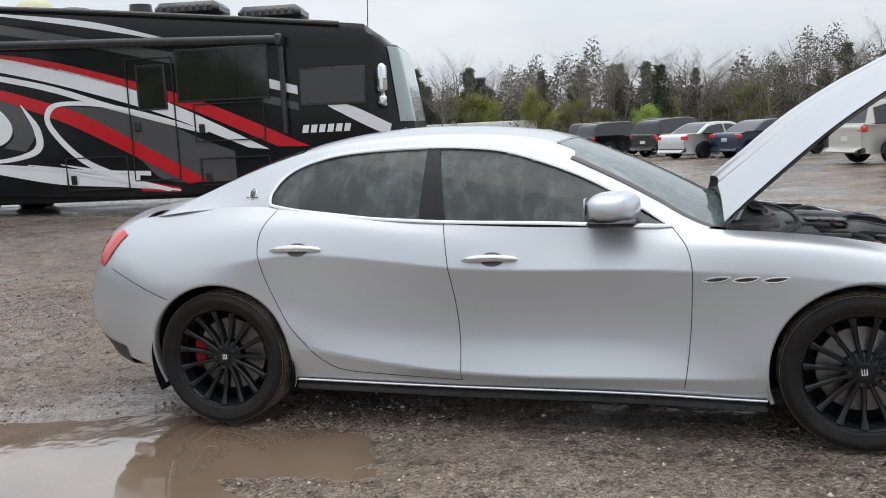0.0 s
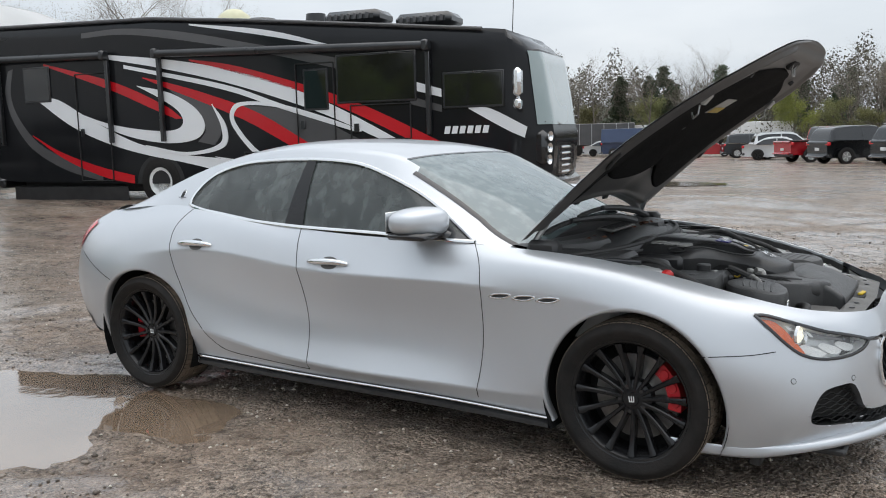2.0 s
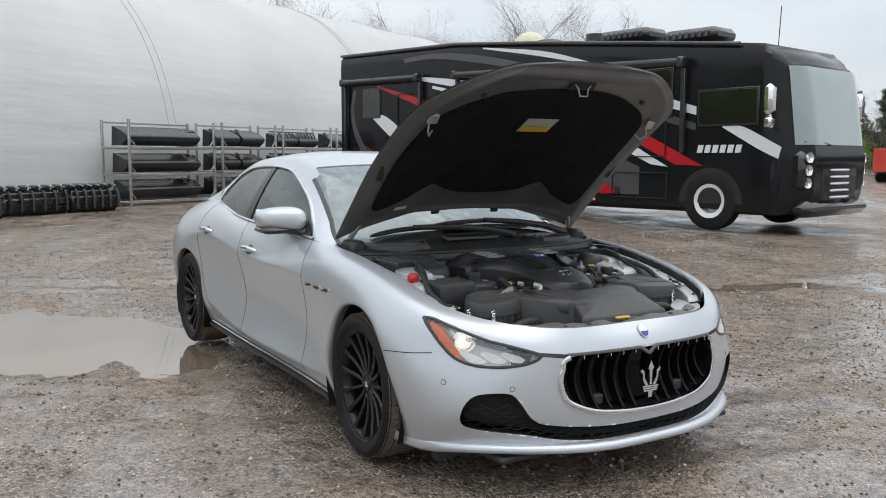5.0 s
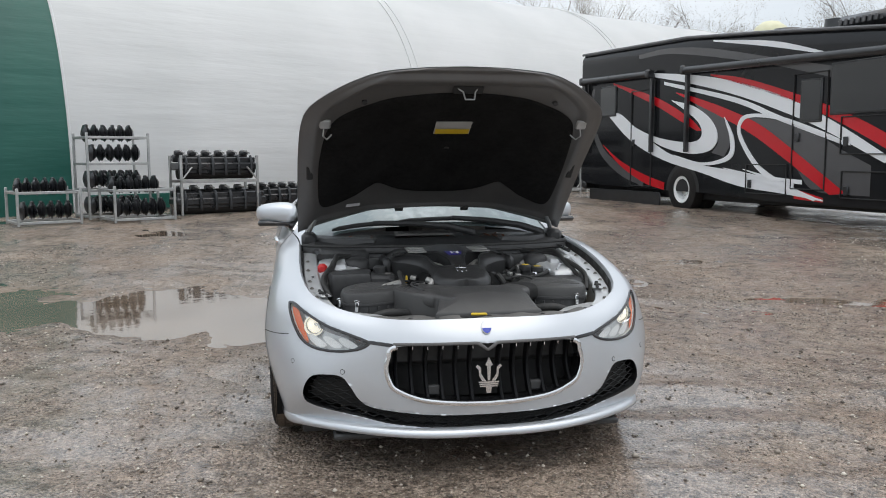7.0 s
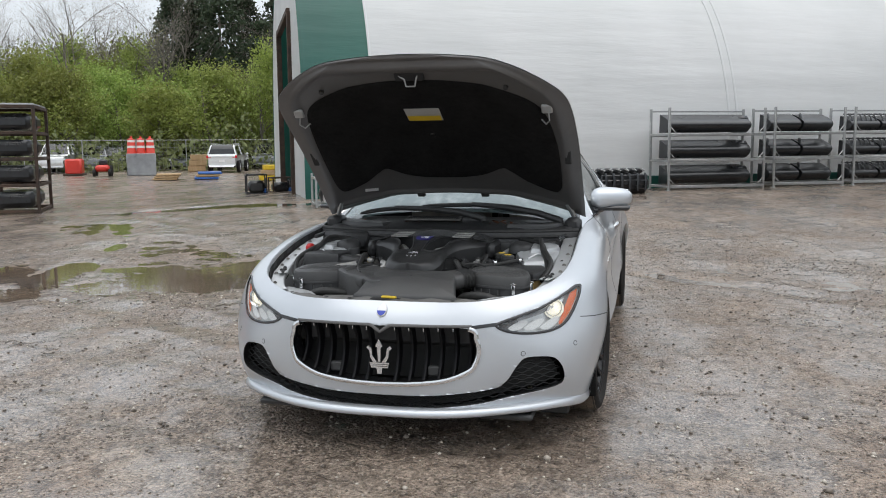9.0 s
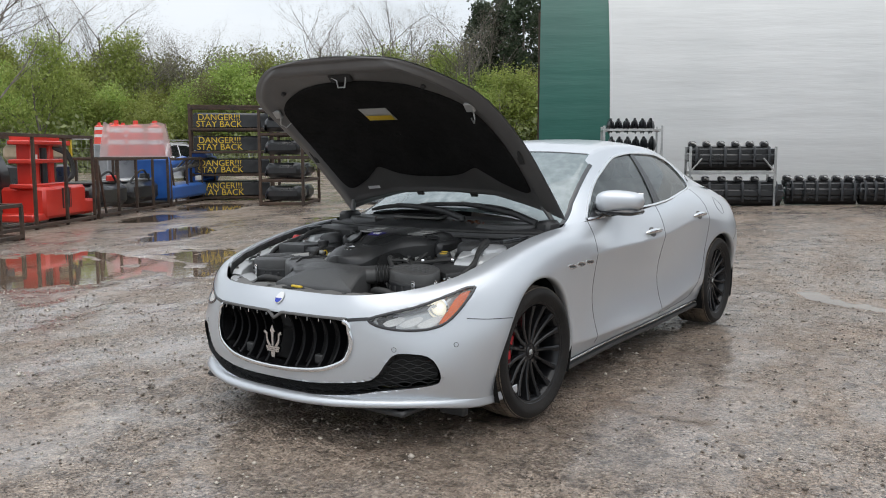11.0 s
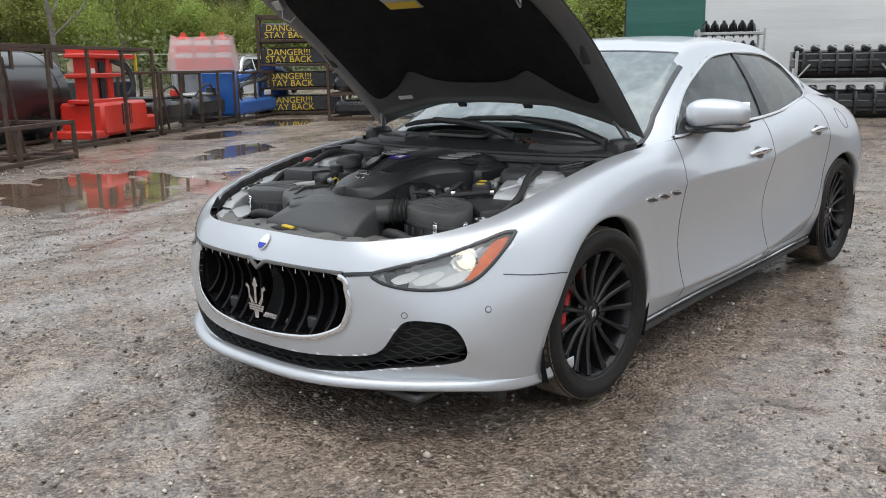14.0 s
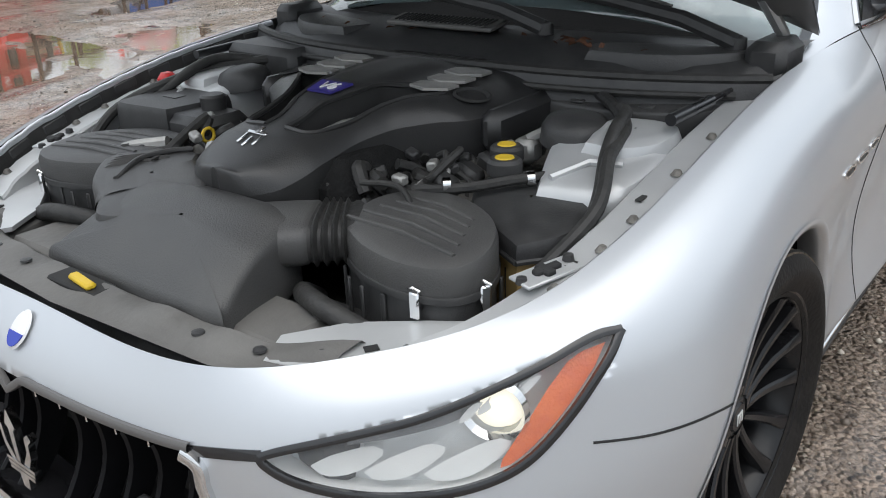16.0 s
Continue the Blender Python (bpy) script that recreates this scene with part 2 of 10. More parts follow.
# ---- building helpers ----
class Shape:
    """Collects vertices and faces of one mesh."""

    def __init__(self):
        self.v, self.f = [], []

    def add(self, verts, faces, m=None):
        o = len(self.v)
        self.v += [tuple(m @ Vector(p)) for p in verts] if m is not None else [tuple(p) for p in verts]
        self.f += [[i + o for i in q] for q in faces]
        return self

    def box(self, c, s, b=0.0, m=None):
        """A box with chamfered edges: centre, full size, chamfer."""
        hx, hy, hz = s[0] / 2, s[1] / 2, s[2] / 2
        b = min(b, 0.49 * min(s))
        if b <= 0:
            vs = [(c[0] + i * hx, c[1] + j * hy, c[2] + k * hz) for i in (-1, 1) for j in (-1, 1) for k in (-1, 1)]
            return self.add(vs, [(0, 1, 3, 2), (4, 6, 7, 5), (0, 4, 5, 1), (2, 3, 7, 6), (0, 2, 6, 4), (1, 5, 7, 3)], m)
        vs, idx = [], {}
        for i in (-1, 1):
            for j in (-1, 1):
                for k in (-1, 1):
                    for a in range(3):
                        d = [hx - b, hy - b, hz - b]
                        d[a] += b
                        idx[i, j, k, a] = len(vs)
                        vs.append((c[0] + i * d[0], c[1] + j * d[1], c[2] + k * d[2]))
        fs = []
        for a in range(3):
            u, w = [q for q in range(3) if q != a]
            for sg in (-1, 1):
                loop = []
                for p, q in ((-1, -1), (1, -1), (1, 1), (-1, 1)):
                    key = [0, 0, 0]
                    key[a], key[u], key[w] = sg, p, q
                    loop.append(idx[key[0], key[1], key[2], a])
                fs.append(loop)
        for a in range(3):
            u, w = [q for q in range(3) if q != a]
            for p in (-1, 1):
                for q in (-1, 1):
                    k1, k2 = [0, 0, 0], [0, 0, 0]
                    k1[a], k1[u], k1[w] = -1, p, q
                    k2[a], k2[u], k2[w] = 1, p, q
                    fs.append([idx[(*k1, u)], idx[(*k2, u)], idx[(*k2, w)], idx[(*k1, w)]])
        for i in (-1, 1):
            for j in (-1, 1):
                for k in (-1, 1):
                    fs.append([idx[i, j, k, 0], idx[i, j, k, 1], idx[i, j, k, 2]])
        return self.add(vs, fs, m)

    def grid(self, rows, close=False):
        """Quads over equal rows of points."""
        o, n = len(self.v), len(rows[0])
        for r in rows:
            self.v += [tuple(p) for p in r]
        for i in range(len(rows) - 1):
            for j in range(n if close else n - 1):
                k = (j + 1) % n
                self.f.append([o + i * n + j, o + i * n + k, o + (i + 1) * n + k, o + (i + 1) * n + j])
        return self

    def tube(self, path, r, n=8, cap=True):
        """A round bar along a path; r one radius or one for each point."""
        pts = [Vector(p) for p in path]
        rs = r if isinstance(r, (list, tuple)) else [r] * len(pts)
        rows, up = [], Vector((0.13, 0.21, 0.97))
        for i, p in enumerate(pts):
            d = (pts[min(i + 1, len(pts) - 1)] - pts[max(i - 1, 0)]).normalized()
            a = up - d * up.dot(d)
            if a.length < 0.15:
                a = Vector((1, 0, 0)) - d * d.x
            a.normalize()
            up = a
            b = d.cross(a)
            rows.append([p + (a * math.cos(q) + b * math.sin(q)) * rs[i] for q in [2 * math.pi * k / n for k in range(n)]])
        o = len(self.v)
        self.grid(rows, True)
        if cap:
            self.f.append([o + k for k in range(n)][::-1])
            e = o + (len(rows) - 1) * n
            self.f.append([e + k for k in range(n)])
        return self

    def lathe(self, prof, n=32, m=None, close=False):
        """Turns (radius, height) points round the z axis."""
        s = Shape()
        s.grid([[(r * math.cos(2 * math.pi * k / n), r * math.sin(2 * math.pi * k / n), h) for k in range(n)] for r, h in (prof + [prof[0]] if close else prof)], True)
        return self.add(s.v, s.f, m)

    def prism(self, poly, h0, h1, m=None):
        """A flat outline in x, y given height from h0 to h1."""
        n = len(poly)
        vs = [(x, y, h0) for x, y in poly] + [(x, y, h1) for x, y in poly]
        return self.add(vs, [list(range(n))[::-1], list(range(n, 2 * n))] + [[i, (i + 1) % n, n + (i + 1) % n, n + i] for i in range(n)], m)

    def ribbon(self, path, normals, w, h):
        """A low strip of width w standing h proud along a path on a surface."""
        pts = [Vector(p) for p in path]
        rows = []
        for i, p in enumerate(pts):
            d = (pts[min(i + 1, len(pts) - 1)] - pts[max(i - 1, 0)]).normalized()
            nn = Vector(normals[i]).normalized()
            t = nn.cross(d).normalized()
            rows.append([p - t * w / 2 - nn * h, p - t * w / 2 + nn * h * 0.7, p - t * w / 4 + nn * h, p + t * w / 4 + nn * h, p + t * w / 2 + nn * h * 0.7, p + t * w / 2 - nn * h])
        return self.grid(rows)


def mesh_of(name, s, material, smooth=False, fix=True):
    me = bpy.data.meshes.new(name)
    me.from_pydata(s.v, [], s.f)
    if fix and len(s.f) < 60000:
        bm = bmesh.new()
        bm.from_mesh(me)
        bmesh.ops.recalc_face_normals(bm, faces=bm.faces)
        bm.to_mesh(me)
        bm.free()
    for mm in material if isinstance(material, (list, tuple)) else [material]:
        me.materials.append(mm)
    if smooth:
        me.shade_smooth()
        if smooth != "all":
            me.set_sharp_from_angle(angle=radians(38))
    return me


def thing(name, m=None, label="", category="", group="", kind=""):
    ob = new(name)
    ob.empty_display_size = 0.2
    if m is not None:
        ob.matrix_world = m
    return tagged(ob, label, category, group, kind)


def part(name, s, material, parent=None, label="", smooth=True, fix=True):
    ob = new(name, s if isinstance(s, bpy.types.Mesh) else mesh_of(name, s, material, smooth, fix))
    if parent is not None:
        ob.parent = parent
    if label:
        ob["label"] = label
    return ob


def smooth01(a, b, x):
    t = np.clip((x - a) / (b - a), 0, 1)
    return t * t * (3 - 2 * t)


def spline(keys, x):
    """Smooth curve through (x, value) keys, without overshoot."""
    xs, ys = np.array([k[0] for k in keys], float), np.array([k[1] for k in keys], float)
    h, d = np.diff(xs), np.diff(ys) / np.diff(xs)
    m = np.zeros(len(xs))
    m[0], m[-1] = d[0], d[-1]
    for i in range(1, len(xs) - 1):
        if d[i - 1] * d[i] > 0:
            w1, w2 = 2 * h[i] + h[i - 1], h[i] + 2 * h[i - 1]
            m[i] = (w1 + w2) / (w1 / d[i - 1] + w2 / d[i])
    x = np.clip(np.asarray(x, float), xs[0], xs[-1])
    i = np.clip(np.searchsorted(xs, x) - 1, 0, len(xs) - 2)
    t = (x - xs[i]) / h[i]
    return (1 + 2 * t) * (1 - t) ** 2 * ys[i] + t * (1 - t) ** 2 * h[i] * m[i] + t * t * (3 - 2 * t) * ys[i + 1] + t * t * (t - 1) * h[i] * m[i + 1]


def curve_through(pts, n):
    """Catmull-Rom points through a list of points of any dimension."""
    p = np.array(pts, float)
    p = np.vstack([2 * p[0] - p[1], p, 2 * p[-1] - p[-2]])
    out = []
    for q in np.linspace(0, len(pts) - 1, n):
        i = min(int(q), len(pts) - 2)
        t = q - i
        a, b, c, d = p[i], p[i + 1], p[i + 2], p[i + 3]
        out.append(0.5 * (2 * b + (c - a) * t + (2 * a - 5 * b + 4 * c - d) * t * t + (3 * b - a - 3 * c + d) * t ** 3))
    return np.array(out)


def inside(poly, x, y):
    """Which of the points lie in the outline."""
    x, y = np.asarray(x), np.asarray(y)
    r = np.zeros(x.shape, bool)
    for (x1, y1), (x2, y2) in zip(poly, poly[1:] + poly[:1]):
        if y1 != y2:
            r ^= ((y1 > y) != (y2 > y)) & (x < (x2 - x1) * (y - y1) / (y2 - y1) + x1)
    return r


def lattice(x, y, seed):
    """Value noise on a plane, 0 to 1."""
    def h(i, j):
        v = np.sin(i * 127.1 + j * 311.7 + seed * 74.7) * 43758.5453
        return v - np.floor(v)
    i, j = np.floor(x), np.floor(y)
    u, v = x - i, y - j
    u, v = u * u * (3 - 2 * u), v * v * (3 - 2 * v)
    return (h(i, j) * (1 - u) + h(i + 1, j) * u) * (1 - v) + (h(i, j + 1) * (1 - u) + h(i + 1, j + 1) * u) * v


def fbm(x, y, seed, octaves=4):
    s, a = 0, 0.5
    for k in range(octaves):
        s = s + a * lattice(x * 2 ** k + 17 * k, y * 2 ** k - 9 * k, seed + k)
        a /= 2
    return s


# ---- ground ----
# puddles: centre x, y, half lengths, turn in degrees, depth
PUDDLES = [
    (-2.35, -1.95, 1.65, 1.05, 12, 0.050), (-1.05, -1.30, 0.70, 0.42, 5, 0.034), (-2.9, -3.9, 1.9, 1.3, 35, 0.026),
    (-2.0, -5.6, 2.2, 1.2, 55, 0.025), (-0.5, -6.9, 1.9, 1.3, 65, 0.032), (-4.8, -5.6, 1.6, 0.9, 50, 0.022),
    (-11.0, -8.4, 3.0, 0.75, -66, 0.036), (-7.2, -8.6, 2.2, 0.7, 40, 0.026), (-4.2, -9.2, 1.8, 0.6, 35, 0.032), (1.4, -8.3, 1.6, 0.7, 25, 0.034),
    (-9.3, -14.3, 1.9, 0.9, 40, 0.04), (-6.0, -12.4, 1.6, 0.6, 35, 0.034), (-3.4, 2.0, 1.7, 0.8, 62, 0.020), (-1.2, 2.6, 1.2, 0.6, 70, 0.018),
    (-4.6, 3.9, 1.3, 0.5, 50, 0.018), (-1.3, 4.6, 1.5, 0.5, 40, 0.016), (-9.0, -3.0, 1.6, 0.5, 20, 0.022),
]
FAR_PUDDLE = (-6.0, 18.7, 2.6, 0.9, 8, 0.06)
WATER_DROP = 0.024


def lie(x, y):
    """The lie of the land: flat under the car, rising to the hall, lower at its end."""
    x, y = np.asarray(x, float), np.asarray(y, float)
    u = smooth01(3.0, 14.0, -x) * (1 - smooth01(24, 40, np.hypot(x, y)))
    u = u * smooth01(-12.0, -7.5, y)
    return -0.8 * smooth01(14, 75, y) + u * (0.26 + 0.008 * np.clip(y, -9, 6.0)) + (1 - u) * 0.17 * smooth01(2.5, 7.5, y) * (1 - smooth01(12.0, 18.0, y)) * (1 - smooth01(-2.5, 3.0, x))


def water_level(x, y):
    return lie(x, y) - WATER_DROP


def ground_height(x, y):
    x, y = np.asarray(x, float), np.asarray(y, float)
    z = lie(x, y)
    near = 1 - smooth01(16, 40, np.hypot(x, y))
    z = z + near * (0.05 * (fbm(x * 0.55, y * 0.55, 3) - 0.47) * 0.55 + 0.022 * (fbm(x * 3.1, y * 3.1, 8) - 0.47) + 0.012 * (fbm(x * 11, y * 11, 21, 2) - 0.37))
    # old wheel ruts
    for (px, py, ang, w) in ((2.2, 4.2, 72, 0.16), (3.6, 4.0, 74, 0.16), (3.0, -2.6, 28, 0.15), (-6.0, -3.5, 60, 0.17)):
        c, s = math.cos(radians(ang)), math.sin(radians(ang))
        d = (x - px) * s - (y - py) * c + 0.25 * np.sin(((x - px) * c + (y - py) * s) * 0.5)
        z = z - near * 0.012 * np.exp(-(d / w) ** 2) + near * 0.007 * np.exp(-((np.abs(d) - 2.2 * w) / (0.6 * w)) ** 2)
    ragged = 0.9 * (fbm(x * 1.3, y * 1.3, 40) - 0.47) + 0.8 * (fbm(x * 0.5 + y * 0.9, y * 2.6 - x * 1.4, 52) - 0.47)
    dip = np.zeros_like(x)
    for cx, cy, rx, ry, turn, depth in PUDDLES + [FAR_PUDDLE]:
        c, s = math.cos(radians(turn)), math.sin(radians(turn))
        u, v = ((x - cx) * c + (y - cy) * s) / rx, ((y - cy) * c - (x - cx) * s) / ry
        dip = np.maximum(dip, depth * np.clip(1.30 - u * u - v * v - ragged, 0, 1))
    z = z - dip
    # small ripples of mud that break the thin water into islands
    z = z + near * 0.010 * (fbm(x * 2.2 + y * 1.1, y * 4.5 - x * 2.0, 71, 3) - 0.44) * np.clip(dip / 0.02, 0, 1)
    # tyres press the ground flat
    for wx in (-1.5, 1.5):
        for wy in (-0.82, 0.82):
            z = z - 0.012 * np.exp(-(((x - wx) / 0.25) ** 2 + ((y - wy) / 0.3) ** 2))
    return z


def ground_mat():
    m, n, l, p = nodes_of("wet_gravel_mud")
    tc = n.new("ShaderNodeTexCoord")

    def nz(scale, detail=6.0, rough=0.6):
        a = n.new("ShaderNodeTexNoise")
        a.inputs["Scale"].default_value, a.inputs["Detail"].default_value, a.inputs["Roughness"].default_value = scale, detail, rough
        l.new(tc.outputs["Object"], a.inputs["Vector"])
        return a.outputs["Fac"]

    def ramp(src, stops):
        r = n.new("ShaderNodeValToRGB")
        for k, (pos, col) in enumerate(stops):
            e = r.color_ramp.elements[k] if k < 2 else r.color_ramp.elements.new(pos)
            e.position, e.color = pos, (*col, 1)
        l.new(src, r.inputs["Fac"])
        return r.outputs["Color"]

    def mix(f, a, b, mode="MIX"):
        q = n.new("ShaderNodeMix")
        q.data_type, q.blend_type = "RGBA", mode
        if isinstance(f, float):
            q.inputs[0].default_value = f
        else:
            l.new(f, q.inputs[0])
        l.new(a, q.inputs[6])
        l.new(b, q.inputs[7])
        return q.outputs[2]

    mud = ramp(nz(0.5), [(0.34, (0.225, 0.15, 0.102)), (0.5, (0.40, 0.300, 0.226)), (0.66, (0.56, 0.46, 0.372))])
    grit = ramp(nz(48.0, 6.0, 0.8), [(0.40, (0.045, 0.032, 0.022)), (0.49, (0.33, 0.253, 0.196)), (0.62, (0.66, 0.555, 0.455))])
    v = n.new("ShaderNodeTexVoronoi")
    v.inputs["Scale"].default_value = 58.0
    l.new(tc.outputs["Object"], v.inputs["Vector"])
    stones = ramp(v.outputs["Color"], [(0.20, (0.07, 0.048, 0.034)), (0.55, (0.30, 0.225, 0.17)), (0.90, (0.62, 0.51, 0.41))])
    gravel = mix(0.45, grit, stones)
    where = ramp(nz(1.1, 9.0, 0.7), [(0.40, (0.25, 0.25, 0.25)), (0.56, (1, 1, 1))])
    base = mix(where, mud, gravel)
    clods = ramp(nz(9.0, 7.0, 0.7), [(0.37, (0.30, 0.265, 0.235)), (0.475, (1, 1, 1)), (0.68, (1.3, 1.3, 1.3))])
    base = mix(0.8, base, clods, "MULTIPLY")
    l.new(base, p.inputs["Base Color"])
    # a thin film of water lies on some of it, drawn out along the wheel tracks
    mp = n.new("ShaderNodeMapping")
    mp.inputs["Rotation"].default_value = (0, 0, radians(-62))
    mp.inputs["Scale"].default_value = (0.6, 1.05, 1.0)
    l.new(tc.outputs["Object"], mp.inputs["Vector"])
    fw = n.new("ShaderNodeTexNoise")
    fw.inputs["Scale"].default_value, fw.inputs["Detail"].default_value, fw.inputs["Roughness"].default_value = 0.9, 9.0, 0.68
    l.new(mp.outputs["Vector"], fw.inputs["Vector"])
    film = ramp(fw.outputs["Fac"], [(0.42, (0.14, 0.14, 0.14)), (0.50, (0.65, 0.65, 0.65)), (0.57, (1, 1, 1))])
    l.new(film, p.inputs["Coat Weight"])
    p.inputs["Coat IOR"].default_value = 1.8
    p.inputs["Coat Roughness"].default_value = 0.15
    rough = ramp(nz(6.0, 6.0, 0.7), [(0.35, (0.36, 0.36, 0.36)), (0.65, (0.8, 0.8, 0.8))])
    l.new(rough, p.inputs["Roughness"])
    p.inputs["Specular IOR Level"].default_value = 0.5
    b1, b2, b3 = n.new("ShaderNodeBump"), n.new("ShaderNodeBump"), n.new("ShaderNodeBump")
    b1.inputs["Strength"].default_value, b1.inputs["Distance"].default_value = 1.0, 0.03
    b2.inputs["Strength"].default_value, b2.inputs["Distance"].default_value = 1.0, 0.06
    b3.inputs["Strength"].default_value, b3.inputs["Distance"].default_value = 0.30, 0.02
    l.new(v.outputs["Distance"], b1.inputs["Height"])
    b1.invert = True
    l.new(nz(14.0, 6.0), b2.inputs["Height"])
    l.new(nz(8.0, 6.0), b3.inputs["Height"])
    l.new(b2.outputs["Normal"], b1.inputs["Normal"])
    l.new(b1.outputs["Normal"], p.inputs["Normal"])
    l.new(b3.outputs["Normal"], p.inputs["Coat Normal"])
    return m


MAT["ground"] = ground_mat()


def spaced(lo, hi, step, far):
    mid = np.arange(lo, hi + step / 2, step)
    out, s = [hi], step
    while out[-1] < far:
        s *= 1.16
        out.append(out[-1] + s)
    low, s = [lo], step
    while low[-1] > -far:
        s *= 1.16
        low.append(low[-1] - s)
    return np.concatenate([low[1:][::-1], mid, out[1:]])


def build_ground():
    xs, ys = spaced(-13.0, 7.0, 0.05, 900), spaced(-11.0, 9.0, 0.05, 900)
    gx, gy = np.meshgrid(xs, ys)
    gz = ground_height(gx, gy)
    v = np.stack([gx, gy, gz], -1).reshape(-1, 3)
    nx, ny = len(xs), len(ys)
    i = (np.arange(ny - 1)[:, None] * nx + np.arange(nx - 1)[None, :]).reshape(-1)
    f = np.stack([i, i + 1, i + nx + 1, i + nx], 1)
    me = bpy.data.meshes.new("ground")
    me.vertices.add(len(v))
    me.vertices.foreach_set("co", v.ravel())
    me.loops.add(f.size)
    me.loops.foreach_set("vertex_index", f.ravel())
    me.polygons.add(len(f))
    me.polygons.foreach_set("loop_start", np.arange(0, f.size, 4))
    me.update()
    me.validate()
    me.materials.append(MAT["ground"])
    me.shade_smooth()
    tagged(new("ground", me), "wet brown mud and gravel yard with ruts and pebbles", "ground", kind="structure")
    # the standing water: one thin sheet that shows wherever the ground dips below it
    wx, wy = np.meshgrid(np.arange(-14.0, 6.01, 0.25), np.arange(-17.0, 8.01, 0.25))
    dip = np.zeros_like(wx)
    for p in PUDDLES:
        c, q = math.cos(radians(p[4])), math.sin(radians(p[4]))
        dip = np.maximum(dip, 2.2 - (((wx - p[0]) * c + (wy - p[1]) * q) / p[2]) ** 2 - (((wy - p[1]) * c - (wx - p[0]) * q) / p[3]) ** 2)
    wz = water_level(wx, wy) - 0.25 * smooth01(0.15, -0.8, dip)
    s = Shape().grid([[(a, b, d) for a, b, d in zip(*r)] for r in zip(wx, wy, wz)])
    tagged(part("puddle_water", s, MAT["water"], smooth="all"), "shallow brown rain water standing in the muddy yard", "puddle", kind="structure")
    p = FAR_PUDDLE
    s = Shape().add([(p[0] + 1.3 * p[2] * math.cos(a), p[1] + 1.3 * p[3] * math.sin(a), float(lie(p[0], p[1])) - 0.02) for a in np.linspace(0, 2 * math.pi, 48, endpoint=False)], [list(range(48))])
    tagged(part("puddle_water", s, MAT["water"], smooth=False), "shallow rain puddle far across the yard", "puddle", kind="structure")


build_ground()


def on_ground(x, y, turn=0.0, dz=0.0):
    return pose(x, y, float(lie(x, y)) + dz, 0, 0, turn)


def build_pebbles():
    """Loose stones and crumbs of mud, too many to count."""
    rng = np.random.default_rng(31)
    n = 150000
    x, y = -9.5 + 17.5 * rng.random(n), -9.5 + 17.5 * rng.random(n)
    dens = fbm(x * .7, y * .7, 61)
    near = np.hypot(x - 1.0, y) < 9.5
    keep = (rng.random(n) < .35 + 2.2 * np.clip(dens - .38, 0, .4)) & near
    x, y = x[keep], y[keep]
    z = ground_height(x, y)
    wet = z < water_level(x, y) + .003
    keep = ~wet
    x, y, z = x[keep], y[keep], z[keep]
    n = len(x)
    r = .0042 + .0075 * rng.random(n) ** 3 + (.003 + .008 * rng.random(n)) * (rng.random(n) > .96) + .010 * (rng.random(n) > .9965)
    shape = np.array([(1, 0, 0), (.3, .95, 0), (-.8, .6, 0), (-.8, -.6, 0), (.3, -.95, 0), (.1, 0, .75), (-.1, 0, -.6)])
    faces = np.array([(0, 1, 5), (1, 2, 5), (2, 3, 5), (3, 4, 5), (4, 0, 5), (1, 0, 6), (2, 1, 6), (3, 2, 6), (4, 3, 6), (0, 4, 6)])
    v = shape[None] * (1 + .35 * (rng.random((n, 7, 3)) - .5)) * r[:, None, None]
    a = 2 * math.pi * rng.random(n)
    c, s = np.cos(a)[:, None], np.sin(a)[:, None]
    px = v[..., 0] * c - v[..., 1] * s + x[:, None]
    py = v[..., 0] * s + v[..., 1] * c + y[:, None]
    pz = v[..., 2] + (z + r * .30)[:, None]
    co = np.stack([px, py, pz], -1).reshape(-1, 3)
    f = (faces[None] + 7 * np.arange(n)[:, None, None]).reshape(-1, 3)
    me = bpy.data.meshes.new("gravel")
    me.vertices.add(len(co))
    me.vertices.foreach_set("co", co.ravel())
    me.loops.add(f.size)
    me.loops.foreach_set("vertex_index", f.ravel())
    me.polygons.add(len(f))
    me.polygons.foreach_set("loop_start", np.arange(0, f.size, 3))
    me.update()
    me.validate()
    m, nn, l, p = nodes_of("pebbles")
    g, rp = nn.new("ShaderNodeNewGeometry"), nn.new("ShaderNodeValToRGB")
    rp.color_ramp.elements[0].color, rp.color_ramp.elements[1].color = (.09, .07, .055, 1), (.70, .63, .54, 1)
    e = rp.color_ramp.elements.new(.6)
    e.color = (.24, .20, .165, 1)
    l.new(g.outputs["Random Per Island"], rp.inputs["Fac"])
    l.new(rp.outputs["Color"], p.inputs["Base Color"])
    p.inputs["Roughness"].default_value = .45
    me.materials.append(m)
    tagged(new("gravel", me), "loose pebbles and grit on the wet mud", "gravel", kind="stuff")


build_pebbles()


